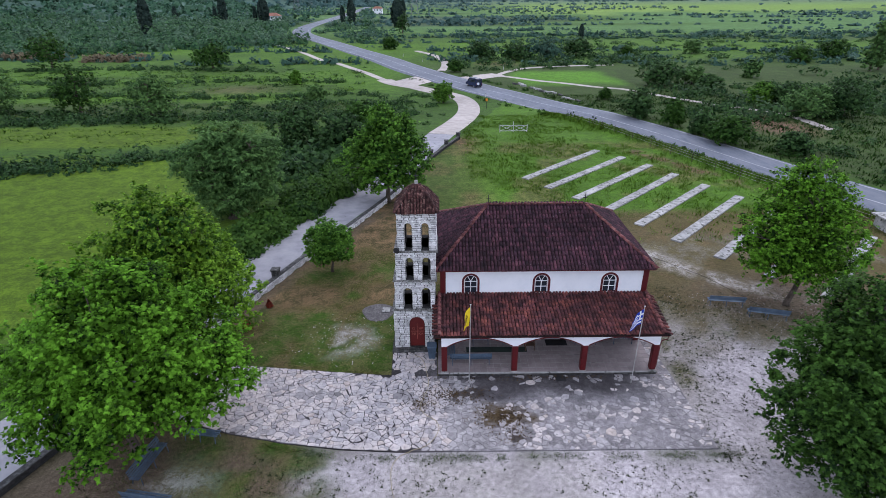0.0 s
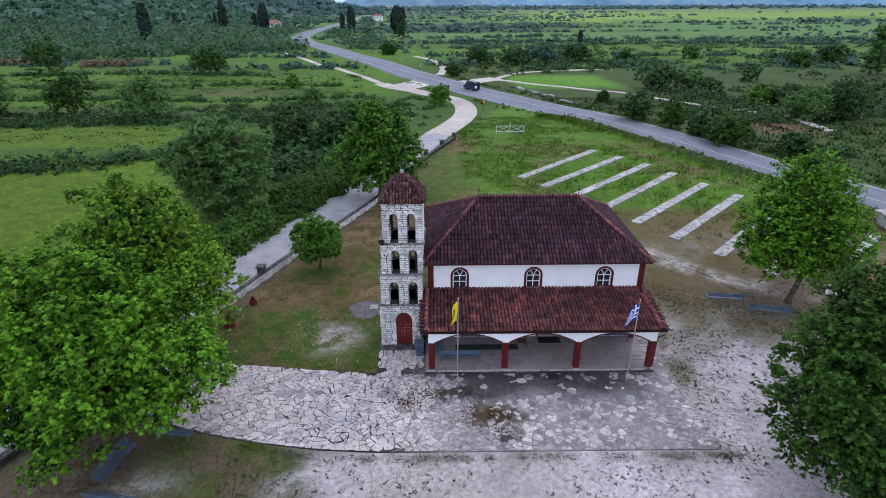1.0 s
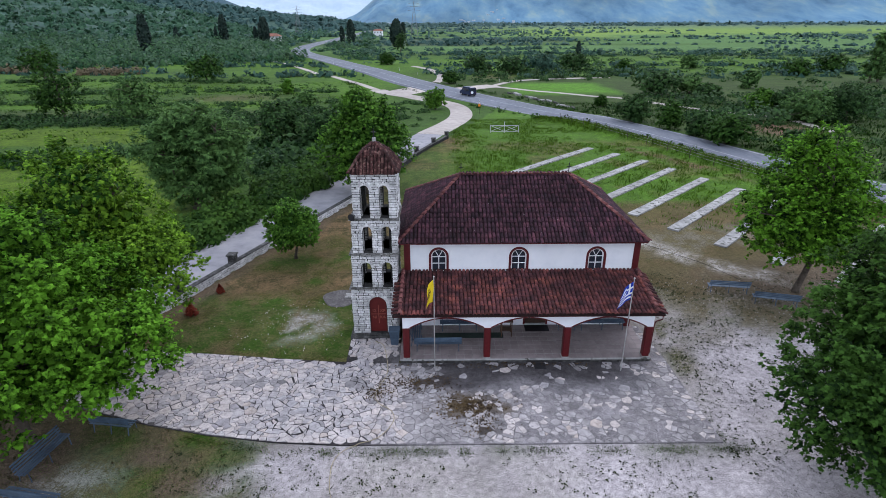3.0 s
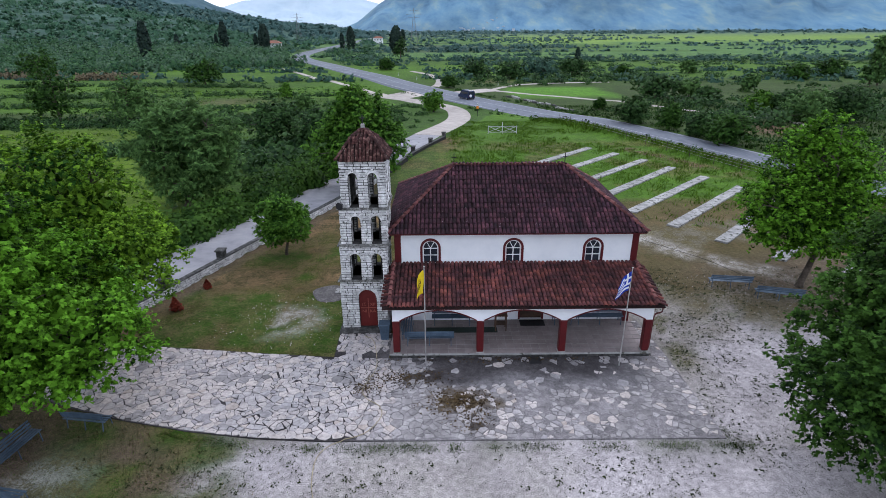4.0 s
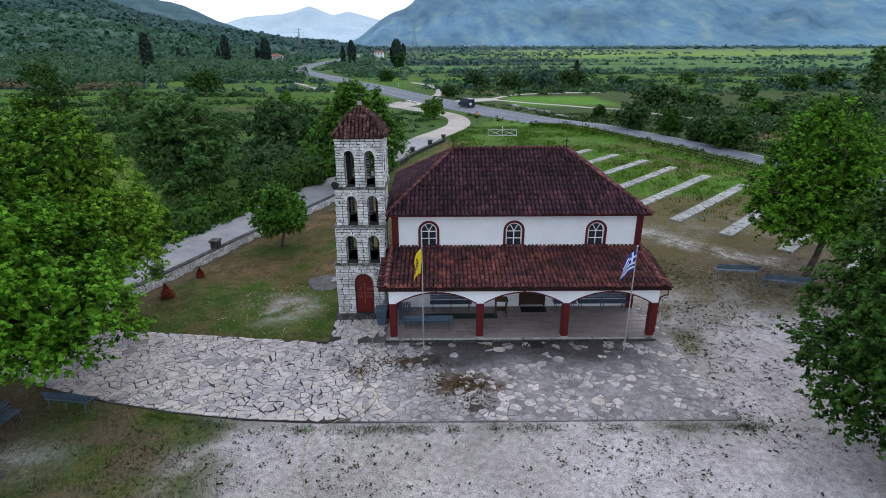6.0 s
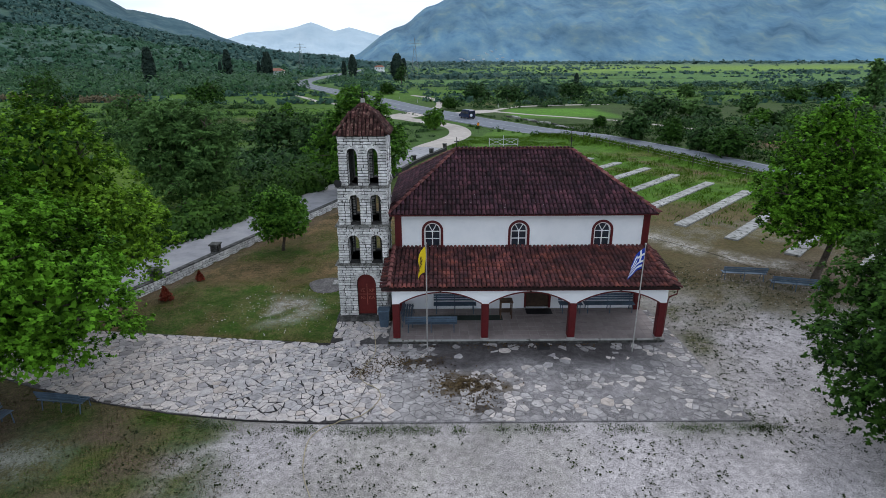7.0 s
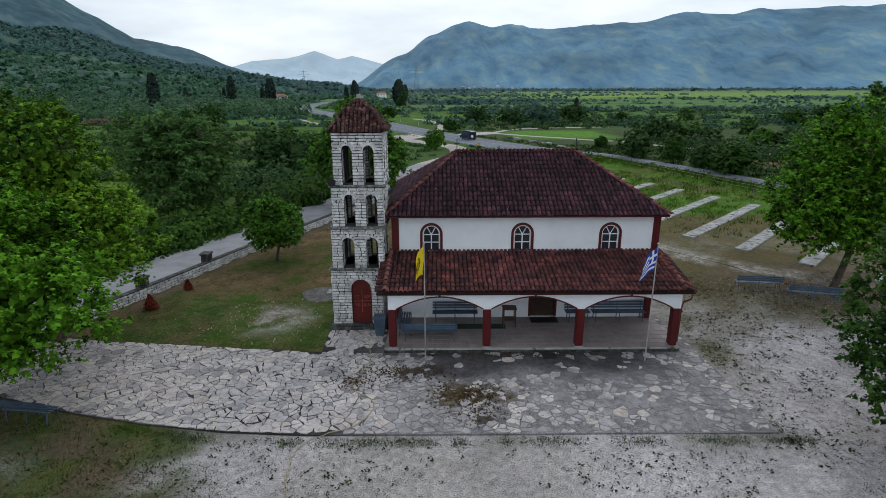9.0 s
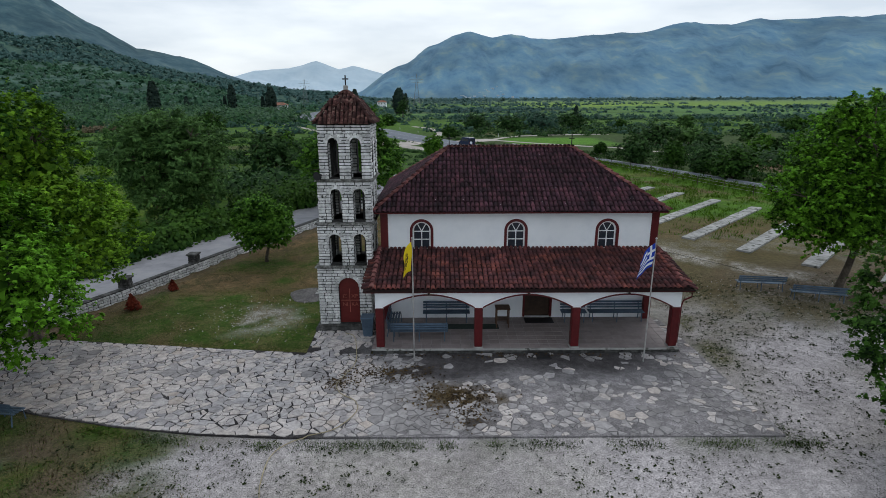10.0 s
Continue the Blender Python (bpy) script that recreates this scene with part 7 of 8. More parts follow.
# ---- porch tiles, benches, flags and small things ----
def porch_tiles():
    tile = Shape().prism([(-0.205, -0.19), (0.205, -0.19), (0.205, 0.19), (-0.205, 0.19)], -0.004, 0.012, inset=0.012, drop=0.004).mesh("floor_tile", M_TILEFLOOR)
    nx, ny = 31, 8
    for i in range(nx):
        for j in range(ny):
            piece("floor_tile", tile, Matrix.Translation((0.02 + (i + 0.5) * 13.0 / nx, 25.62 + (j + 0.5) * 3.28 / ny, 0.236)), PORCH_SLAB)


porch_tiles()


def bench_at(x, y, turn, label, length=2.3, z=0.0):
    """A park bench: tube frame, slatted seat and back."""
    m = Matrix.Translation((x, y, z)) @ Matrix.Rotation(radians(turn), 4, "Z")
    top = thing("bench", label, "bench", (x, y, z), "blue-grey metal benches")

    def tube(pts, r=0.022):
        return Shape().tube([m @ Vector(p) for p in pts], r, 6)

    h = length / 2
    for k in (-h + 0.15, 0.0, h - 0.15):
        part("leg_frame", tube([(k, -0.24, 0.0), (k, -0.22, 0.43), (k, 0.20, 0.42), (k, 0.30, 0.86)]), M_BENCH, top)
        part("leg", tube([(k, 0.28, 0.0), (k, 0.20, 0.42)]), M_BENCH, top)
    for q in range(4):
        yy = -0.20 + q * 0.125
        part("seat_slat", Shape().box(-h, h, yy, yy + 0.09, 0.44, 0.47, m, bevel=0.008), M_BENCH, top)
    for q in range(3):
        zz = 0.55 + q * 0.12
        part("back_slat", Shape().box(-h, h, 0.225 + q * 0.033, 0.25 + q * 0.033, zz, zz + 0.09, m, bevel=0.008), M_BENCH, top)
    return top


bench_at(2.0, 26.55, 180, "blue-grey metal slat bench on the porch", 2.5, 0.25)
bench_at(0.85, 27.6, 90, "blue-grey metal slat bench at the porch end", 1.9, 0.25)
bench_at(3.2, 28.5, 0, "blue-grey metal slat bench against the church wall", 2.2, 0.25)
bench_at(9.2, 28.5, 0, "blue-grey metal slat bench beside the church door", 1.2, 0.25)
bench_at(11.2, 28.5, 0, "long blue-grey metal slat bench against the church wall", 2.6, 0.25)
bench_at(20.8, 33.3, 172, "grey metal bench on gravel under a tree", 2.5)
bench_at(22.9, 31.6, 165, "grey metal bench on gravel under a tree", 2.6)
bench_at(-13.75, 19.0, 82, "blue-grey metal bench under a plane tree", 2.3)
bench_at(-12.9, 17.0, 170, "blue-grey metal bench on bare earth", 2.2)
bench_at(-12.0, 20.85, 172, "blue-grey metal bench at the paving edge", 1.9)


def flag_cloth(top, px, py, z1, width, height, sag, rows, color_of, mats, name_label, seed, cut=12, swing=-1.0):
    """A cloth with folds in two colours; sag pulls the free end down towards the pole's foot."""
    rng = np.random.default_rng(seed)
    nu, nv = cut, rows
    ph = rng.random() * 6

    def at(u, v):
        d = width * u * math.cos(sag * (0.55 + 0.45 * u))
        dz = width * u * math.sin(sag * (0.55 + 0.45 * u))
        fold = 0.10 * u * math.sin(u * 7 + v * 2 + ph)
        pinch = 1 - 0.25 * u
        return (px + swing * d + 0.03 * math.sin(v * 5), py + fold - 0.12 * u, z1 - dz - height * v * pinch)

    s, index = Shape(), []
    for side, dy in ((0, 0.0), (1, 0.006)):
        n = len(s.v)
        s.v += [(lambda q: (q[0], q[1] + dy, q[2]))(at(a / nu, b / nv)) for a in range(nu + 1) for b in range(nv + 1)]
        for i in range(nu):
            for j in range(nv):
                q = [n + a * (nv + 1) + b for a, b in ((i, j), (i + 1, j), (i + 1, j + 1), (i, j + 1))]
                s.f.append(tuple(q if side == 0 else q[::-1]))
                index.append(color_of((i + 0.5) / nu, (j + 0.5) / nv))
    edge = [a * (nv + 1) for a in range(nu)] + [nu * (nv + 1) + b for b in range(nv)] + [a * (nv + 1) + nv for a in range(nu, 0, -1)] + [b for b in range(nv, 0, -1)]
    half = (nu + 1) * (nv + 1)
    for a, b in zip(edge, edge[1:] + edge[:1]):
        s.f.append((a, half + a, half + b, b))
        index.append(0)
    ob = part("flag", s, mats[0], top, name_label, smooth=True)
    ob.data.materials.append(mats[1])
    ob.data.polygons.foreach_set("material_index", index)
    return ob


def flagpole(x, y, h, label):
    top = thing("flagpole", label, "flagpole", (x, y, 0))
    part("pole", Shape().tube([(x, y, -0.1), (x, y, h * 0.6), (x, y, h)], [0.032, 0.028, 0.022], 8), M_STEEL, top, "pale metal pole")
    part("knob", Shape().tube([(x, y, h), (x, y, h + 0.05), (x, y, h + 0.09)], [0.02, 0.05, 0.01], 8), M_STEEL, top)
    return top


M_YELLOW = material("yellow_cloth", [(0.68, 0.50, 0.01), (0.78, 0.58, 0.02)], 6, 0.8, 0.1, big=0.1)
M_BLUE = material("blue_cloth", [(0.006, 0.035, 0.30), (0.012, 0.055, 0.42)], 6, 0.8, 0.1, big=0.1)
M_WHITECLOTH = material("white_cloth", [(0.62, 0.65, 0.70), (0.72, 0.74, 0.78)], 6, 0.8, 0.1, big=0.1)
M_EMBLEM = material("black_print", [(0.05, 0.035, 0.01), (0.10, 0.07, 0.01)], 9, 0.8, 0.0)
fp = flagpole(1.84, 25.15, 5.15, "pale flagpole with a drooping yellow flag")
emblem = lambda u, v: 1 if math.hypot((u - 0.5) / 0.22, (v - 0.5) / 0.30) < 1 and (math.sin(u * 40) + math.sin(v * 34)) > -0.6 else 0
flag_cloth(fp, 1.80, 25.12, 5.05, 0.74, 1.2, 1.17, 16, emblem, (M_YELLOW, M_EMBLEM), "yellow flag with dark emblem hanging limp", 5, 18)
fp = flagpole(11.2, 24.75, 5.2, "pale flagpole with a blue and white striped flag")


def stripes(u, v):
    if u < 0.42 and v < 5 / 9:
        return 1 if abs(u - 0.21) < 0.045 or abs(v - 2.5 / 9) < 0.06 else 0
    return int(v * 9) % 2


flag_cloth(fp, 11.16, 24.72, 5.08, 0.95, 0.95, 0.95, 18, stripes, (M_BLUE, M_WHITECLOTH), "blue and white striped flag with a cross", 9, 20)


def small_things():
    # waste bin beside the tower
    b = thing("waste_bin", "blue-grey plastic waste bin leaning by the bell tower", "waste bin", (-0.35, 27.35, 0.06))
    s = Shape()
    for z, w in ((0.06, 0.19), (0.95, 0.27)):
        s.v += [(-0.35 + a * w, 27.35 + c * w * 0.9, z) for a, c in ((-1, -1), (1, -1), (1, 1), (-1, 1))]
    s.f += [(0, 1, 5, 4), (1, 2, 6, 5), (2, 3, 7, 6), (3, 0, 4, 7), (3, 2, 1, 0)]
    part("body", s, M_BENCH, b)
    part("lid", Shape().box(-0.65, -0.05, 27.06, 27.64, 0.95, 1.02, bevel=0.02), M_BENCH, b)
    # hose over the paving
    pts = smooth_line([(-1.42, 27.5), (-0.95, 27.1), (-0.6, 25.5), (-0.55, 24.5), (-0.8, 23.6), (-0.97, 22.95), (-0.7, 22.3), (-0.1, 21.8), (0.04, 21.1), (-0.55, 20.1), (-1.7, 19.6), (-2.19, 18.9), (-2.15, 17.8), (-1.9, 16.9), (-1.2, 15.5)], 0.15)
    hz = [0.115 if inside_poly(PAVING, x, y) else 0.045 for x, y in pts]
    h = Shape().tube([(x, y, z) for (x, y), z in zip(pts, hz)], 0.017, 6)
    tagged(part("hose", h, material("yellowed_hose", [(0.30, 0.25, 0.15), (0.38, 0.33, 0.22)], 5, 0.6, 0.05)), "yellowed garden hose winding over the paving", "hose")
    # well cover behind the tower
    w = thing("well_cover", "pale stone cover on a round grey concrete patch in the lawn", "well cover", (-4.2, 32.7, 0))
    part("concrete_pad", Shape().prism([(-4.2 + 1.15 * math.cos(a) * (1 + 0.12 * math.sin(3 * a)), 32.7 + 1.15 * math.sin(a)) for a in np.linspace(0, 2 * math.pi, 20, endpoint=False)], -0.05, 0.04, inset=0.12, drop=0.03), material("grey_gravel_patch", [(0.07, 0.066, 0.066), (0.12, 0.112, 0.11), (0.19, 0.18, 0.175)], 9, 0.95, 0.5, 30), w)
    part("lid", Shape().box(-3.95, -3.4, 32.6, 33.2, 0.05, 0.12, bevel=0.02), M_CONCRETE, w, "pale stone lid")
    # red shrubs by the wall
    for k, (x, y, r) in enumerate(((-12.9, 30.75, 0.42), (-12.2, 33.6, 0.28))):
        rg = np.random.default_rng(200 + k)
        t = thing("red_shrub", "small rust-red conical shrub beside a stone wall", "shrub", (x, y, 0), "red shrubs by the wall")
        part("trunk", Shape().tube([(x, y, -0.05), (x, y, r * 1.3)], [0.03, 0.012], 6), M_BARK, t)
        n = 500
        q = rg.random(n)
        a = 2 * math.pi * rg.random(n)
        rr = r * (1 - q) ** 0.7 * np.sqrt(rg.random(n))
        P = np.stack([x + rr * np.cos(a), y + rr * np.sin(a), 0.08 + q * r * 1.7], 1)
        ob = new("crown", card_mesh("crown", leaves(rg, P, np.stack([np.cos(a), np.sin(a), 0.6 + 0 * a], 1) + rg.normal(size=(n, 3)) * 0.4, 0.12 + 0.08 * rg.random(n), OVAL), len(OVAL), M_REDSHRUB))
        ob.parent, ob.matrix_parent_inverse = t, t.matrix_basis.inverted()
    # loudspeaker horn on the tower
    sp = thing("loudspeaker", "dark horn loudspeaker on the bell tower ledge", "loudspeaker", (-2.15, 27.95, 7.08))
    part("horn", Shape().tube([(-2.2, 28.05, 7.26), (-2.24, 27.92, 7.25), (-2.3, 27.75, 7.24)], [0.05, 0.09, 0.19], 12), M_DARK, sp)
    part("bracket", Shape().tube([(-2.2, 28.0, 7.04), (-2.2, 28.0, 7.24)], 0.025, 6), M_DARK, sp)
    # lamps over the arches
    for x in (2.46, 6.55, 10.65):
        lm = thing("spotlight", "small round grey spotlight over a porch arch", "lamp", (x, 25.6, 2.76), "spotlights over the arches")
        part("housing", Shape().tube([(x, 25.655, 2.77), (x, 25.60, 2.77), (x, 25.52, 2.73)], [0.03, 0.055, 0.06], 10), M_STEEL, lm)
        part("lens", Shape().tube([(x, 25.52, 2.73), (x, 25.51, 2.725)], [0.05, 0.048], 10), M_DARK, lm)
    # metal crosses on the ridge
    for x in (3.4, 9.75):
        c = thing("roof_cross", "thin dark metal cross on the roof ridge", "cross", (x, 33.2, 7.95))
        part("shaft", Shape().box(x - 0.02, x + 0.02, 33.18, 33.22, 7.85, 8.62), M_DARK, c)
        part("bar", Shape().box(x - 0.14, x + 0.14, 33.185, 33.215, 8.36, 8.40), M_DARK, c)
    # mats
    for x0, x1, y0, y1, nm in ((6.9, 8.25, 28.2, 28.85, "black rubber door mat before the church door"), (1.8, 5.6, 27.55, 28.1, "dark green floor runner on the porch")):
        mt = M_DARK if "black" in nm else material("dark_green_runner", [(0.02, 0.035, 0.03), (0.035, 0.05, 0.042)], 9, 0.9, 0.1)
        tagged(part("floor_mat", Shape().box(x0, x1, y0, y1, 0.25, 0.262, bevel=0.004), mt), nm, "mat")
    tagged(part("drain_cover", Shape().box(6.9, 7.5, 24.95, 25.45, 0.05, 0.1, bevel=0.01), M_DARK), "black drain cover in front of the porch", "drain cover")
    # white gate standing in the tall grass
    z = ground_z(12.4, 87.8)
    g = thing("metal_gate", "white double gate of thin tubes standing in tall grass", "gate", (12.4, 87.8, z))
    for x, h in ((10.2, 1.25), (12.4, 1.75), (14.65, 1.25)):
        part("post", Shape().tube([(x, 87.8, z - 0.2), (x, 87.8, z + h)], 0.055, 6), M_GATE, g)
    for x0, x1 in ((10.2, 12.4), (12.4, 14.65)):
        for zz in (0.25, 1.15):
            part("rail", Shape().tube([(x0, 87.8, z + zz), (x1, 87.8, z + zz)], 0.04, 6), M_GATE, g)
        part("brace", Shape().tube([(x0, 87.8, z + 0.25), (x1, 87.8, z + 1.15)], 0.03, 6), M_GATE, g)
        part("brace", Shape().tube([(x0, 87.83, z + 1.15), (x1, 87.83, z + 0.25)], 0.03, 6), M_GATE, g)
    # warning sign at the junction
    x, y = 10.4, 116.0
    z = ground_z(x, y)
    sg = thing("road_sign", "small orange warning sign on a post beside the track", "sign", (x, y, z))
    part("post", Shape().tube([(x, y, z - 0.1), (x, y, z + 2.1)], 0.05, 6), M_DARK, sg)
    part("plate", Shape().box(x - 0.24, x + 0.24, y - 0.07, y - 0.05, z + 1.55, z + 2.1, bevel=0.01), material("orange_sign", [(0.65, 0.20, 0.02), (0.7, 0.26, 0.03)], 4, 0.6, 0.0), sg)
    # white marker posts along the main road
    for x, y in ((2.9, 188.0), (21.5, 183.0), (-5.5, 204.6), (-13.5, 224.0), (-27.6, 217.0), (-44.6, 253.5), (-32.2, 262.0), (11.5, 131.5)):
        z = ground_z(x, y)
        mp = thing("marker_post", "slim white marker post with dark band on a road verge", "marker post", (x, y, z), "marker posts along the road")
        part("post", Shape().box(x - 0.07, x + 0.07, y - 0.05, y + 0.05, z - 0.1, z + 1.05, bevel=0.02), M_GATE, mp)
        part("band", Shape().box(x - 0.075, x + 0.075, y - 0.055, y + 0.055, z + 0.75, z + 0.92), M_DARK, mp)
    # broken concrete edging beside the ditch of the main road
    rg = np.random.default_rng(210)
    for k in range(13):
        u = k / 12
        x, y = 21.5 + 10.5 * u + rg.normal() * 0.4, 151.5 - 25.0 * u + rg.normal() * 0.8
        z = ground_z(x, y)
        m = Matrix.Translation((x, y, z)) @ Matrix.Rotation(2.0 + rg.normal() * 0.2, 4, "Z") @ Matrix.Rotation(rg.normal() * 0.08, 4, "X")
        tagged(part("concrete_block", Shape().box(-0.9 - rg.random() * 0.6, 0.9, -0.35, 0.35, -0.2, 0.25 + 0.25 * rg.random(), m, bevel=0.04), M_CONCRETE if k % 3 else M_LEDGE), "broken concrete edging block beside a road ditch", "concrete block", "concrete blocks by the road")


M_GATE = material("white_gate_paint", [(0.55, 0.56, 0.56), (0.68, 0.69, 0.69)], 5, 0.6, 0.05)
small_things()


# ---- far house, pylons and the van on the road ----
def far_house(x, y, w, d, h, label):
    t = thing("house", label, "house", (x, y, -2))
    part("wall", Shape().box(x - w / 2, x + w / 2, y - d / 2, y + d / 2, -3, h), M_PLASTER, t)
    s = Shape()
    e = 0.6
    s.add([(x - w / 2 - e, y - d / 2 - e, h), (x + w / 2 + e, y - d / 2 - e, h), (x + w / 2 + e, y + d / 2 + e, h), (x - w / 2 - e, y + d / 2 + e, h), (x - w / 4, y, h + 2.2), (x + w / 4, y, h + 2.2)],
          [(0, 1, 5, 4), (1, 2, 5), (2, 3, 4, 5), (3, 0, 4), (3, 2, 1, 0)])
    part("roof", s, material("pale_red_roof", [(0.22, 0.10, 0.07), (0.30, 0.14, 0.10)], 2, 0.9, 0.1), t)
    for k in (-0.3, 0.0, 0.3):
        wd = part("window", Shape().box(x + k * w - 0.55, x + k * w + 0.55, y - d / 2 - 0.05, y - d / 2 + 0.05, h * 0.35, h * 0.75), M_DARK, t)
    return t


far_house(-136, 485, 12, 8, 3.6, "small white house with red roof among trees")
far_house(-70, 690, 11, 8, 3.6, "far white house beside the road")


def pylon(x, y, h, seed):
    t = thing("pylon", "grey steel lattice power pylon far over the plain", "pylon", (x, y, 0), "power pylons")
    w = h * 0.11
    for a, b in ((-1, -1), (1, -1), (1, 1), (-1, 1)):
        part("leg", Shape().tube([(x + a * w, y + b * w, 0), (x + a * w * 0.25, y + b * w * 0.25, h * 0.7), (x, y, h)], 0.16, 5), M_PYLON, t)
    for k in range(6):
        z0, z1 = h * 0.7 * k / 6, h * 0.7 * (k + 1) / 6
        q0, q1 = w * (1 - 0.75 * k / 6), w * (1 - 0.75 * (k + 1) / 6)
        part("brace", Shape().tube([(x - q0, y - q0, z0), (x + q1, y - q1, z1)], 0.1, 4), M_PYLON, t)
        part("brace", Shape().tube([(x + q0, y - q0, z0), (x - q1, y - q1, z1)], 0.1, 4), M_PYLON, t)
    for z, l in ((h * 0.72, h * 0.2), (h * 0.82, h * 0.24), (h * 0.92, h * 0.16)):
        part("arm", Shape().tube([(x - l, y, z), (x, y, z + h * 0.02), (x + l, y, z)], 0.14, 5), M_PYLON, t)


M_PYLON = material("pylon_steel", [(0.18, 0.20, 0.21), (0.24, 0.26, 0.27)], 3, 0.6, 0.0, metallic=0.3)
pylon(-24, 620, 34, 1)
pylon(-188, 790, 34, 2)


def van(x, y, turn):
    """A high-roofed van: bevelled body on wheels, with its glass, lights and bumpers."""
    z = ground_z(x, y) + 0.14
    t = thing("van", "dark blue high-roofed van driving on the main road", "van", (x, y, z))
    m = Matrix.Translation((x, y, z)) @ Matrix.Rotation(radians(turn), 4, "Z")
    prof = [(-2.65, 0.42), (2.5, 0.42), (2.66, 0.62), (2.64, 1.02), (1.85, 1.25), (1.15, 2.18), (0.85, 2.34), (-2.35, 2.38), (-2.6, 2.25), (-2.68, 1.2)]
    bm = bmesh.new()
    rows = []
    for w, k in ((-0.98, 0.93), (-0.90, 1.0), (0.90, 1.0), (0.98, 0.93)):
        rows.append([bm.verts.new(m @ Vector((a, w * (1 - 0.10 * max(0, b - 1.2)), 1.3 + (b - 1.3) * k))) for a, b in prof])
    n = len(prof)
    for p, q in zip(rows[:-1], rows[1:]):
        for i in range(n):
            bm.faces.new((p[i], p[(i + 1) % n], q[(i + 1) % n], q[i]))
    bm.faces.new(rows[0][::-1])
    bm.faces.new(rows[-1])
    bmesh.ops.recalc_face_normals(bm, faces=bm.faces[:])
    body = Shape()
    body.add([v.co[:] for v in bm.verts], [[v.index for v in f.verts] for f in bm.faces])
    bm.verts.index_update()
    body.f = [tuple(v.index for v in f.verts) for f in bm.faces]
    bm.free()
    part("body", body, material("dark_blue_car_paint", [(0.008, 0.016, 0.045), (0.016, 0.028, 0.070)], 2, 0.25, 0.0), t)
    for sx in (-1.7, 1.7):
        for sy in (-0.86, 0.86):
            w = part("wheel", Shape().tube([m @ Vector((sx, sy - 0.13, 0.36)), m @ Vector((sx, sy - 0.10, 0.36)), m @ Vector((sx, sy + 0.10, 0.36)), m @ Vector((sx, sy + 0.13, 0.36))], [0.31, 0.36, 0.36, 0.31], 14), M_DARK, t)
            part("rim", Shape().tube([m @ Vector((sx, sy - 0.14, 0.36)), m @ Vector((sx, sy + 0.14, 0.36))], 0.2, 12), M_STEEL, w)
    for sy in (-1, 1):
        for x0, x1 in ((-2.3, -0.95), (-0.85, 0.25), (0.35, 1.25)):
            part("side_window", Shape().box(x0, x1, sy * 0.935 - 0.015, sy * 0.935 + 0.015, 1.38, 1.98, m, bevel=0.01), M_GLASS, t)
        part("rear_light", Shape().box(-2.71, -2.64, sy * 0.82 - 0.08, sy * 0.82 + 0.08, 0.85, 1.25, m, bevel=0.01), M_DOOR_RED, t)
        part("headlight", Shape().box(2.58, 2.68, sy * 0.65 - 0.18, sy * 0.65 + 0.18, 0.78, 0.98, m, bevel=0.02), M_WHITECLOTH, t)
    part("rear_window", Shape().box(-2.69, -2.60, -0.75, 0.75, 1.42, 2.02, m, bevel=0.01), M_GLASS, t)
    part("windscreen", Shape().add([m @ Vector(q) for q in ((1.80, -0.8, 1.36), (1.80, 0.8, 1.36), (1.24, 0.75, 2.10), (1.24, -0.75, 2.10), (1.86, -0.8, 1.38), (1.86, 0.8, 1.38), (1.30, 0.75, 2.12), (1.30, -0.75, 2.12))],
                                  [(0, 1, 2, 3), (7, 6, 5, 4), (0, 4, 5, 1), (2, 6, 7, 3), (0, 3, 7, 4), (1, 5, 6, 2)]), M_GLASS, t)
    for x0, x1 in ((-2.76, -2.62), (2.55, 2.72)):
        part("bumper", Shape().box(x0, x1, -0.92, 0.92, 0.40, 0.62, m, bevel=0.03), M_DARK, t)
    part("wheel_cover", Shape().tube([m @ Vector((-2.68, 0.35, 1.1)), m @ Vector((-2.86, 0.35, 1.1))], 0.34, 16), M_WHITECLOTH, t, "pale spare wheel cover")


van(9.6, 146.8, 117)


# ---- more of the plain ----
def poplar(x, y, r, h, seed):
    x, y = on_plain(x, y)
    z0 = ground_z(x, y)
    tree("poplar", "tall slender poplar beyond the fields", (x, y, z0), h * 0.2, 0.3, [((x, y, z0 + h * (0.2 + 0.13 * k)), (r * (1 - 0.1 * k), r * (1 - 0.1 * k), h * 0.13)) for k in range(6)],
         40, 9, 7, 0.6, M_LEAF_O, seed, size=1.3, spread=0.25, rise=1.2, template=QUAD, limbs=8)


poplar(118.5, 153.0, 2.6, 16.0, 300)
poplar(123.0, 156.0, 2.2, 14.0, 301)
reeds = scatter(np.random.default_rng(90), 60, -152, -128, 190, 202, 1.6, 2.4, (1.0, 1.5)) + scatter(np.random.default_rng(91), 50, -116, -98, 185, 194, 1.6, 2.4, (1.0, 1.5))
bush_stuff("reed_bed", settle(reeds), leaf_material("dry_reed", (0.10, 0.085, 0.050), (0.25, 0.205, 0.125), vary=0.25), "pale brown reed beds at a field edge", "reeds", 92, 64, QUAD, leaf_k=0.3)
meadow_rng = np.random.default_rng(93)
clumps = scatter(meadow_rng, 90, -130, -20, 96, 180, 0.8, 2.2, (0.4, 0.8)) + scatter(meadow_rng, 70, -95, -30, 94, 106, 1.2, 2.4, (0.6, 1.0)) + scatter(meadow_rng, 60, -40, -6, 96, 112, 1.0, 2.2, (0.6, 1.1)) + scatter(meadow_rng, 85, -15, 1.5, 84, 122, 0.6, 1.7, (0.4, 0.8))
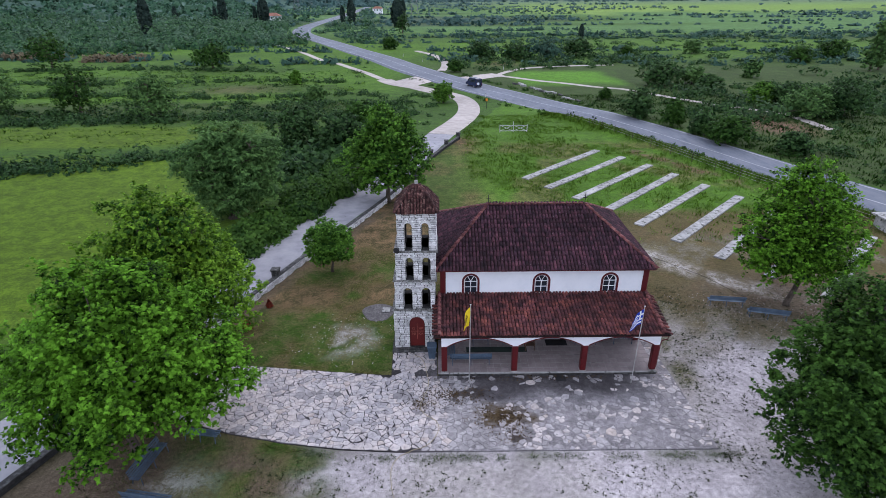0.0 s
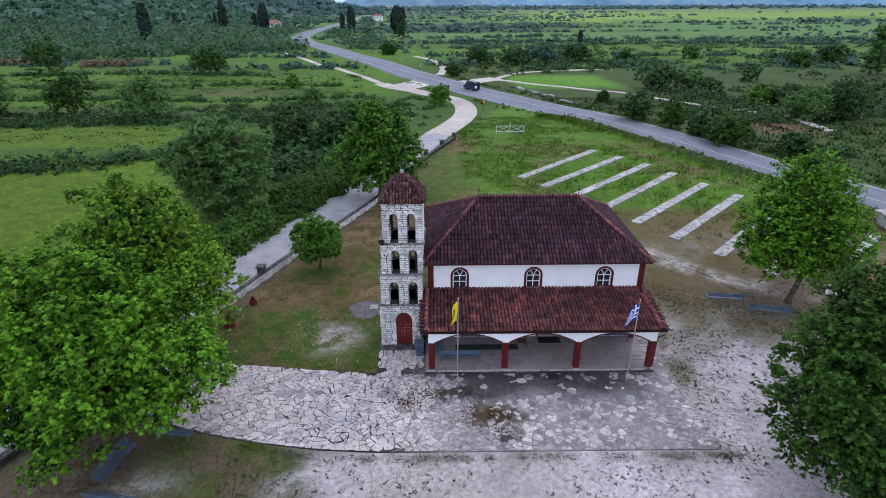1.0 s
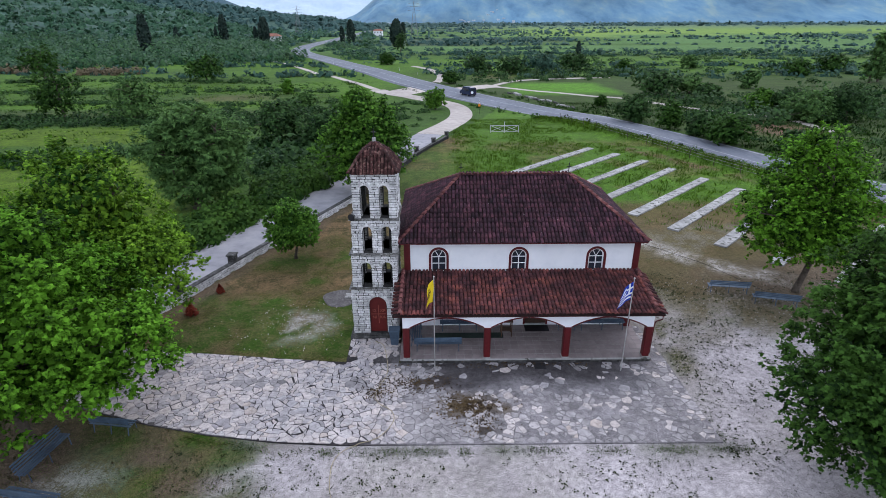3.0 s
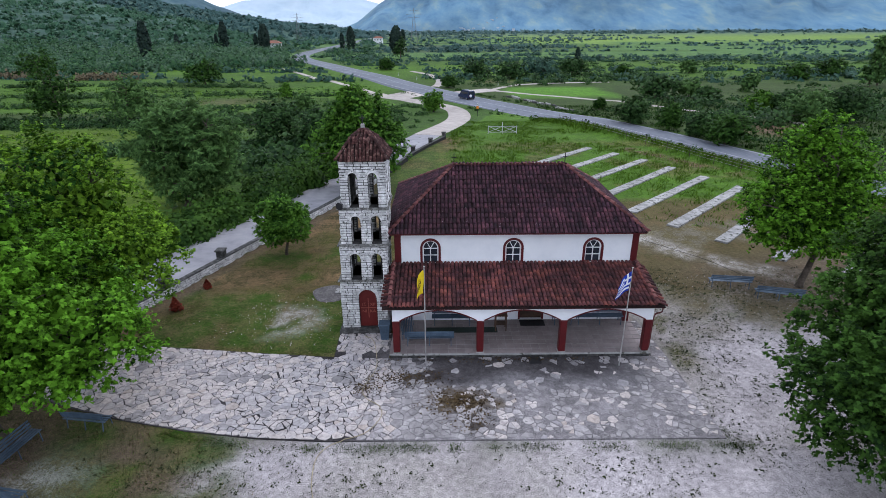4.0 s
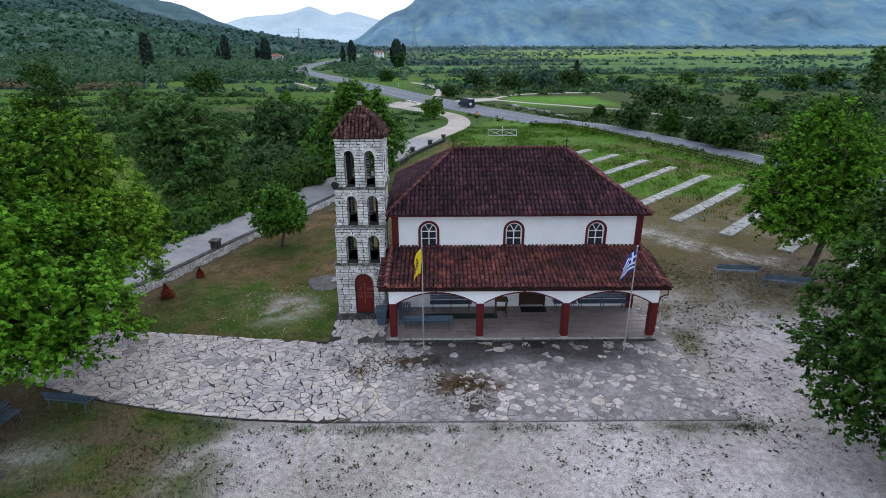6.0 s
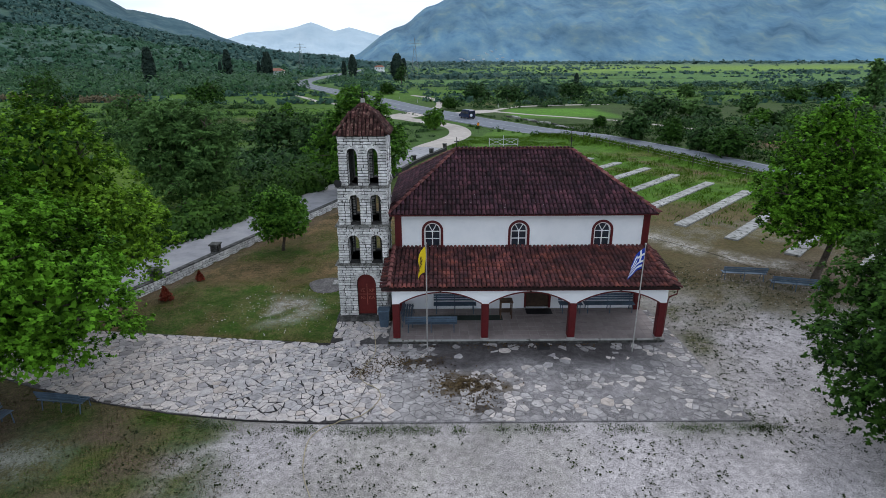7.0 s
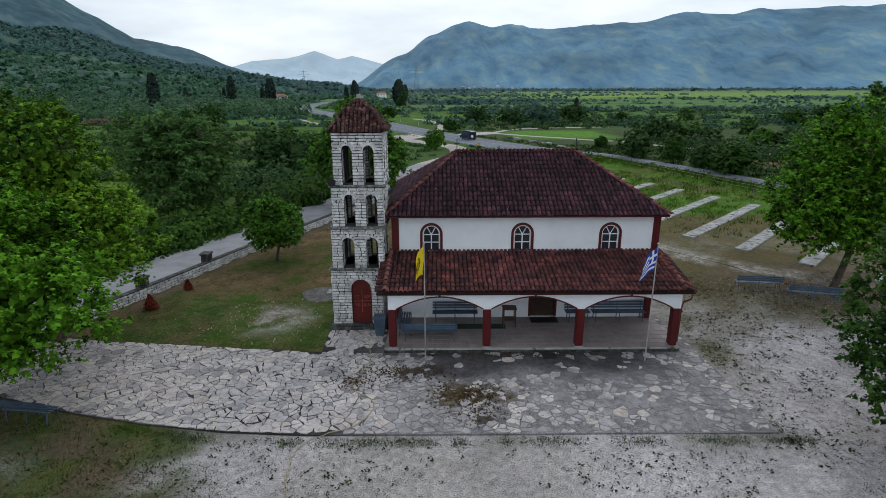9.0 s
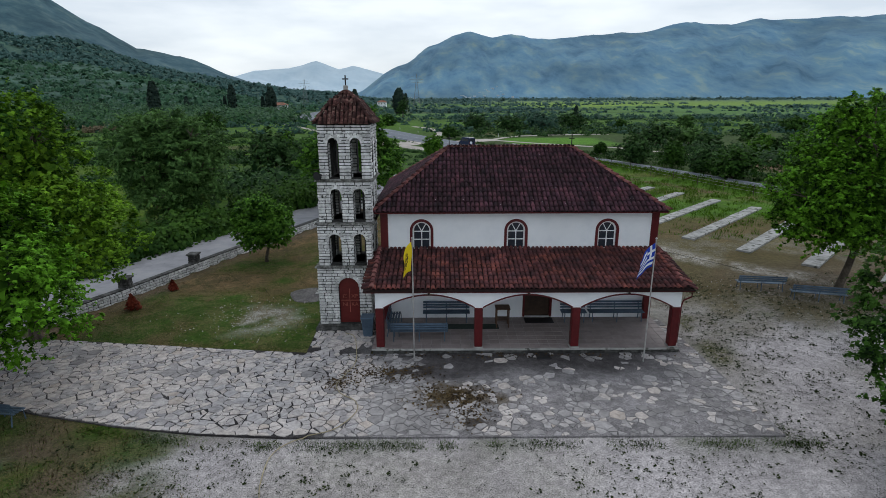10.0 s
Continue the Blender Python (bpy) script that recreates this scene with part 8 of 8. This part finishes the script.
bush_stuff("meadow_bush", clear_of_roads(settle(clumps)), M_SCRUB, "low dark bushes and brambles in meadows", "bush", 94, 96, QUAD, leaf_k=0.24)
verge = []
vr = np.random.default_rng(95)
for _ in range(160):
    k = vr.integers(8, 60)
    side = 1 if vr.random() < 0.6 else -1
    dx, dy = MAIN_ROAD[k + 1] - MAIN_ROAD[k]
    L = math.hypot(dx, dy)
    o = side * (MAIN_HALF + 2.0 + 2.0 * vr.random())
    r = 0.5 + 0.7 * vr.random()
    verge.append((MAIN_ROAD[k, 0] + dy / L * o, MAIN_ROAD[k, 1] - dx / L * o, r, r * (0.6 + 0.5 * vr.random())))
bush_stuff("verge_bush", clear_of_roads(verge, 0.2), M_HEDGE, "weedy bushes on the road verge", "bush", 96, 64, QUAD, leaf_k=0.26)


# White house walls with distance haze painted into the colour.
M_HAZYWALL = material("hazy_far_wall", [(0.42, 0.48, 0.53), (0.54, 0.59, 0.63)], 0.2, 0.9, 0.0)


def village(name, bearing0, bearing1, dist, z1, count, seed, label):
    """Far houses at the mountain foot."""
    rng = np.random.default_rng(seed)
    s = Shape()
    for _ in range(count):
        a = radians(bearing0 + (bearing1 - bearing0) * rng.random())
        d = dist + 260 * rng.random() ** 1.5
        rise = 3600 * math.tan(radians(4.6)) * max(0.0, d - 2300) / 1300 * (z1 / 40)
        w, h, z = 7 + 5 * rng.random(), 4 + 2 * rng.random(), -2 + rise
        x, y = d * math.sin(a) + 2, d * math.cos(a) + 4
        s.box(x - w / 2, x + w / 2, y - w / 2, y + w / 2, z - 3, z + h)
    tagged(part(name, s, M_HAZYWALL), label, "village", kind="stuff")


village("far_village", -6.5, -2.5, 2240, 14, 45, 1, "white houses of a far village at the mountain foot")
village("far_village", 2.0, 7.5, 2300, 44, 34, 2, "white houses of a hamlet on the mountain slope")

# white pebbles in the gravel
peb = np.random.default_rng(97)
V = []
while len(V) < 3500:
    x, y = -6 + 36 * peb.random(), 9 + 26 * peb.random()
    if len(V) > 3200:
        x, y = -6.3 + peb.normal() * 1.9, 29.4 + peb.normal() * 1.3
    if ((y < 19.5) or x > 14.3 or (len(V) > 3200 and y > 26.4 and x < -2.9)) and in_yard(x, y):
        V.append((x, y, 0.014 + 0.024 * peb.random() ** 2))
st = Shape()
for x, y, r in V:
    a = peb.random() * 6
    st.add([(x + r * math.cos(a + k * 1.57), y + r * math.sin(a + k * 1.57), 0.0) for k in range(4)] + [(x + r * 0.2, y, r * 0.9 + 0.03)], [(0, 1, 4), (1, 2, 4), (2, 3, 4), (3, 0, 4)])
tagged(part("pebbles", st, material("white_pebble", [(0.38, 0.36, 0.34), (0.54, 0.52, 0.50)], 5, 0.9, 0.0)), "white pebbles strewn over the gravel", "pebbles", kind="stuff")


# post fence along the main road, and a concrete hut foundation
def road_fence():
    f = thing("fence", "thin wire fence on posts along the main road", "fence", (38, 68, 0))
    line = smooth_line([(44.6, 42.0), (40.4, 51.0), (36.2, 61.5), (32.2, 72.5), (28.0, 84.5), (23.4, 98.0)], 3.2)
    for x, y in line:
        z = ground_z(x, y)
        part("post", Shape().tube([(x, y, z - 0.1), (x, y, z + 1.25)], 0.035, 5), M_BARK, f)
    for z in (0.5, 0.85, 1.15):
        part("wire", Shape().tube([(x, y, z + ground_z(x, y)) for x, y in line], 0.008, 4), M_STEEL, f)


road_fence()
hut = thing("concrete_hut", "low pale concrete hut with flat slab roof beside the road", "hut", (43.2, 46.2, 0))
part("wall", Shape().box(41.9, 44.6, 44.6, 47.4, -0.1, 1.2, bevel=0.02), M_CONCRETE, hut)
part("roof_slab", Shape().box(41.6, 44.9, 44.3, 47.7, 1.2, 1.36, bevel=0.02), M_CONCRETE, hut, "pale flat slab")


# rough tussocks over the near fields and meadows
tus = np.random.default_rng(98)
spots = []
while len(spots) < 6000:
    y = 32 + 150 * tus.random() ** 1.5
    x = -20 - (30 + y * 0.75) * tus.random()
    if float(value_noise(np.array(x * 0.6), np.array(y), 4.0, 67, 3)) > 0.44:
        spots.append((x, y, (0.7 + 0.8 * tus.random()) * (0.8 + y / 90)))
X, Y = np.array([q[0] for q in spots]), np.array([q[1] for q in spots])
td, _ = dist_to(TRACK, X, Y)
ld, _ = dist_to(LANE, X, Y)
spots = [q for q, a, b in zip(spots, td, ld) if a > 3 and b > 4 and q[1] > 74]
blades("field_tussocks", spots[::2], M_GRASS, "tussocks of green grass over the fields", 99, 6, 0.11, 0.2, 5.0)
blades("meadow_tussocks", spots[1::2], M_HEDGE, "darker tussocks of grass over the fields", 100, 6, 0.12, 0.2, 5.0)


# tall grass on the bank of the main road
bank = np.random.default_rng(113)
spots = []
for _ in range(2600):
    u, o = bank.random(), -6.6 - 3.4 * bank.random()
    spots.append((56.5 - 27.5 * u + 0.93 * o, 39.5 + 69.5 * u + 0.37 * o, 0.7 + 0.6 * bank.random()))
blades("bank_grass", spots, M_GRASS, "tall green grass on the bank beside the main road", 114, 7, 0.42, 0.30, 1.5)

# wooden stand on the porch beside the door
M_OAK = material("brown_stand_wood", [(0.06, 0.03, 0.018), (0.11, 0.06, 0.035)], 7, 0.6, 0.15)
stand = thing("wooden_stand", "small brown wooden stand with a shelf beside the church door", "stand", (5.75, 27.9, 0.25))
for x in (5.5, 6.05):
    for y in (27.7, 28.15):
        part("leg", Shape().box(x - 0.025, x + 0.025, y - 0.025, y + 0.025, 0.25, 1.15), M_OAK, stand)
part("top", Shape().box(5.44, 6.11, 27.64, 28.21, 1.15, 1.19, bevel=0.008), M_OAK, stand)
part("shelf", Shape().box(5.5, 6.05, 27.7, 28.15, 0.6, 0.625, bevel=0.005), M_OAK, stand)

# cable lying across the gravel by the benches
cable_line = smooth_line([(18.0, 41.5), (20.0, 39.0), (21.3, 37.3), (22.5, 34.8), (23.6, 32.4)], 0.3)
tagged(part("cable", Shape().tube([(x, y, 0.05) for x, y in cable_line], 0.011, 5), M_DARK), "thin black cable lying over the gravel behind benches", "cable")


# leaf litter and dead twigs swept together on the paving
lit = np.random.default_rng(110)
P = np.concatenate([np.stack([x + lit.normal(size=n) * sx, y + lit.normal(size=n) * sy, 0.092 + 0.03 * lit.random(n)], 1)
                    for x, y, sx, sy, n in ((3.4, 22.2, 0.8, 0.45, 520), (0.9, 23.8, 0.9, 0.4, 420), (3.9, 20.9, 0.5, 0.5, 160), (-0.9, 23.1, 0.35, 0.25, 160), (6.0, 25.25, 3.0, 0.12, 200))])
P = P[[inside_poly(PAVING, x, y) for x, y, _ in P]]
ob = new("leaf_litter", card_mesh("leaf_litter", leaves(lit, P, np.array([0, 0, 1.0]) + lit.normal(size=(len(P), 3)) * 0.3, 0.05 + 0.07 * lit.random(len(P)), QUAD), 4,
         leaf_material("dead_leaf", (0.020, 0.013, 0.008), (0.13, 0.085, 0.035), trans=0.1)))
tagged(ob, "brown dead leaves and twigs swept together on the paving", "leaf litter", kind="stuff")

# rough grass beyond the main road
rg = np.random.default_rng(111)
spots = [(22 + 75 * rg.random(), 58 + 76 * rg.random(), 1.0 + 1.2 * rg.random()) for _ in range(5200)]
md, ms = dist_to(MAIN_ROAD, np.array([q[0] for q in spots]), np.array([q[1] for q in spots]))
spots = [q for q, a, b in zip(spots, md, ms) if a > 6 and b > 0]
blades("roadside_grass", spots, M_HEDGE, "rough dark grass and weeds beyond the main road", 112, 6, 0.22, 0.3, 4.0)
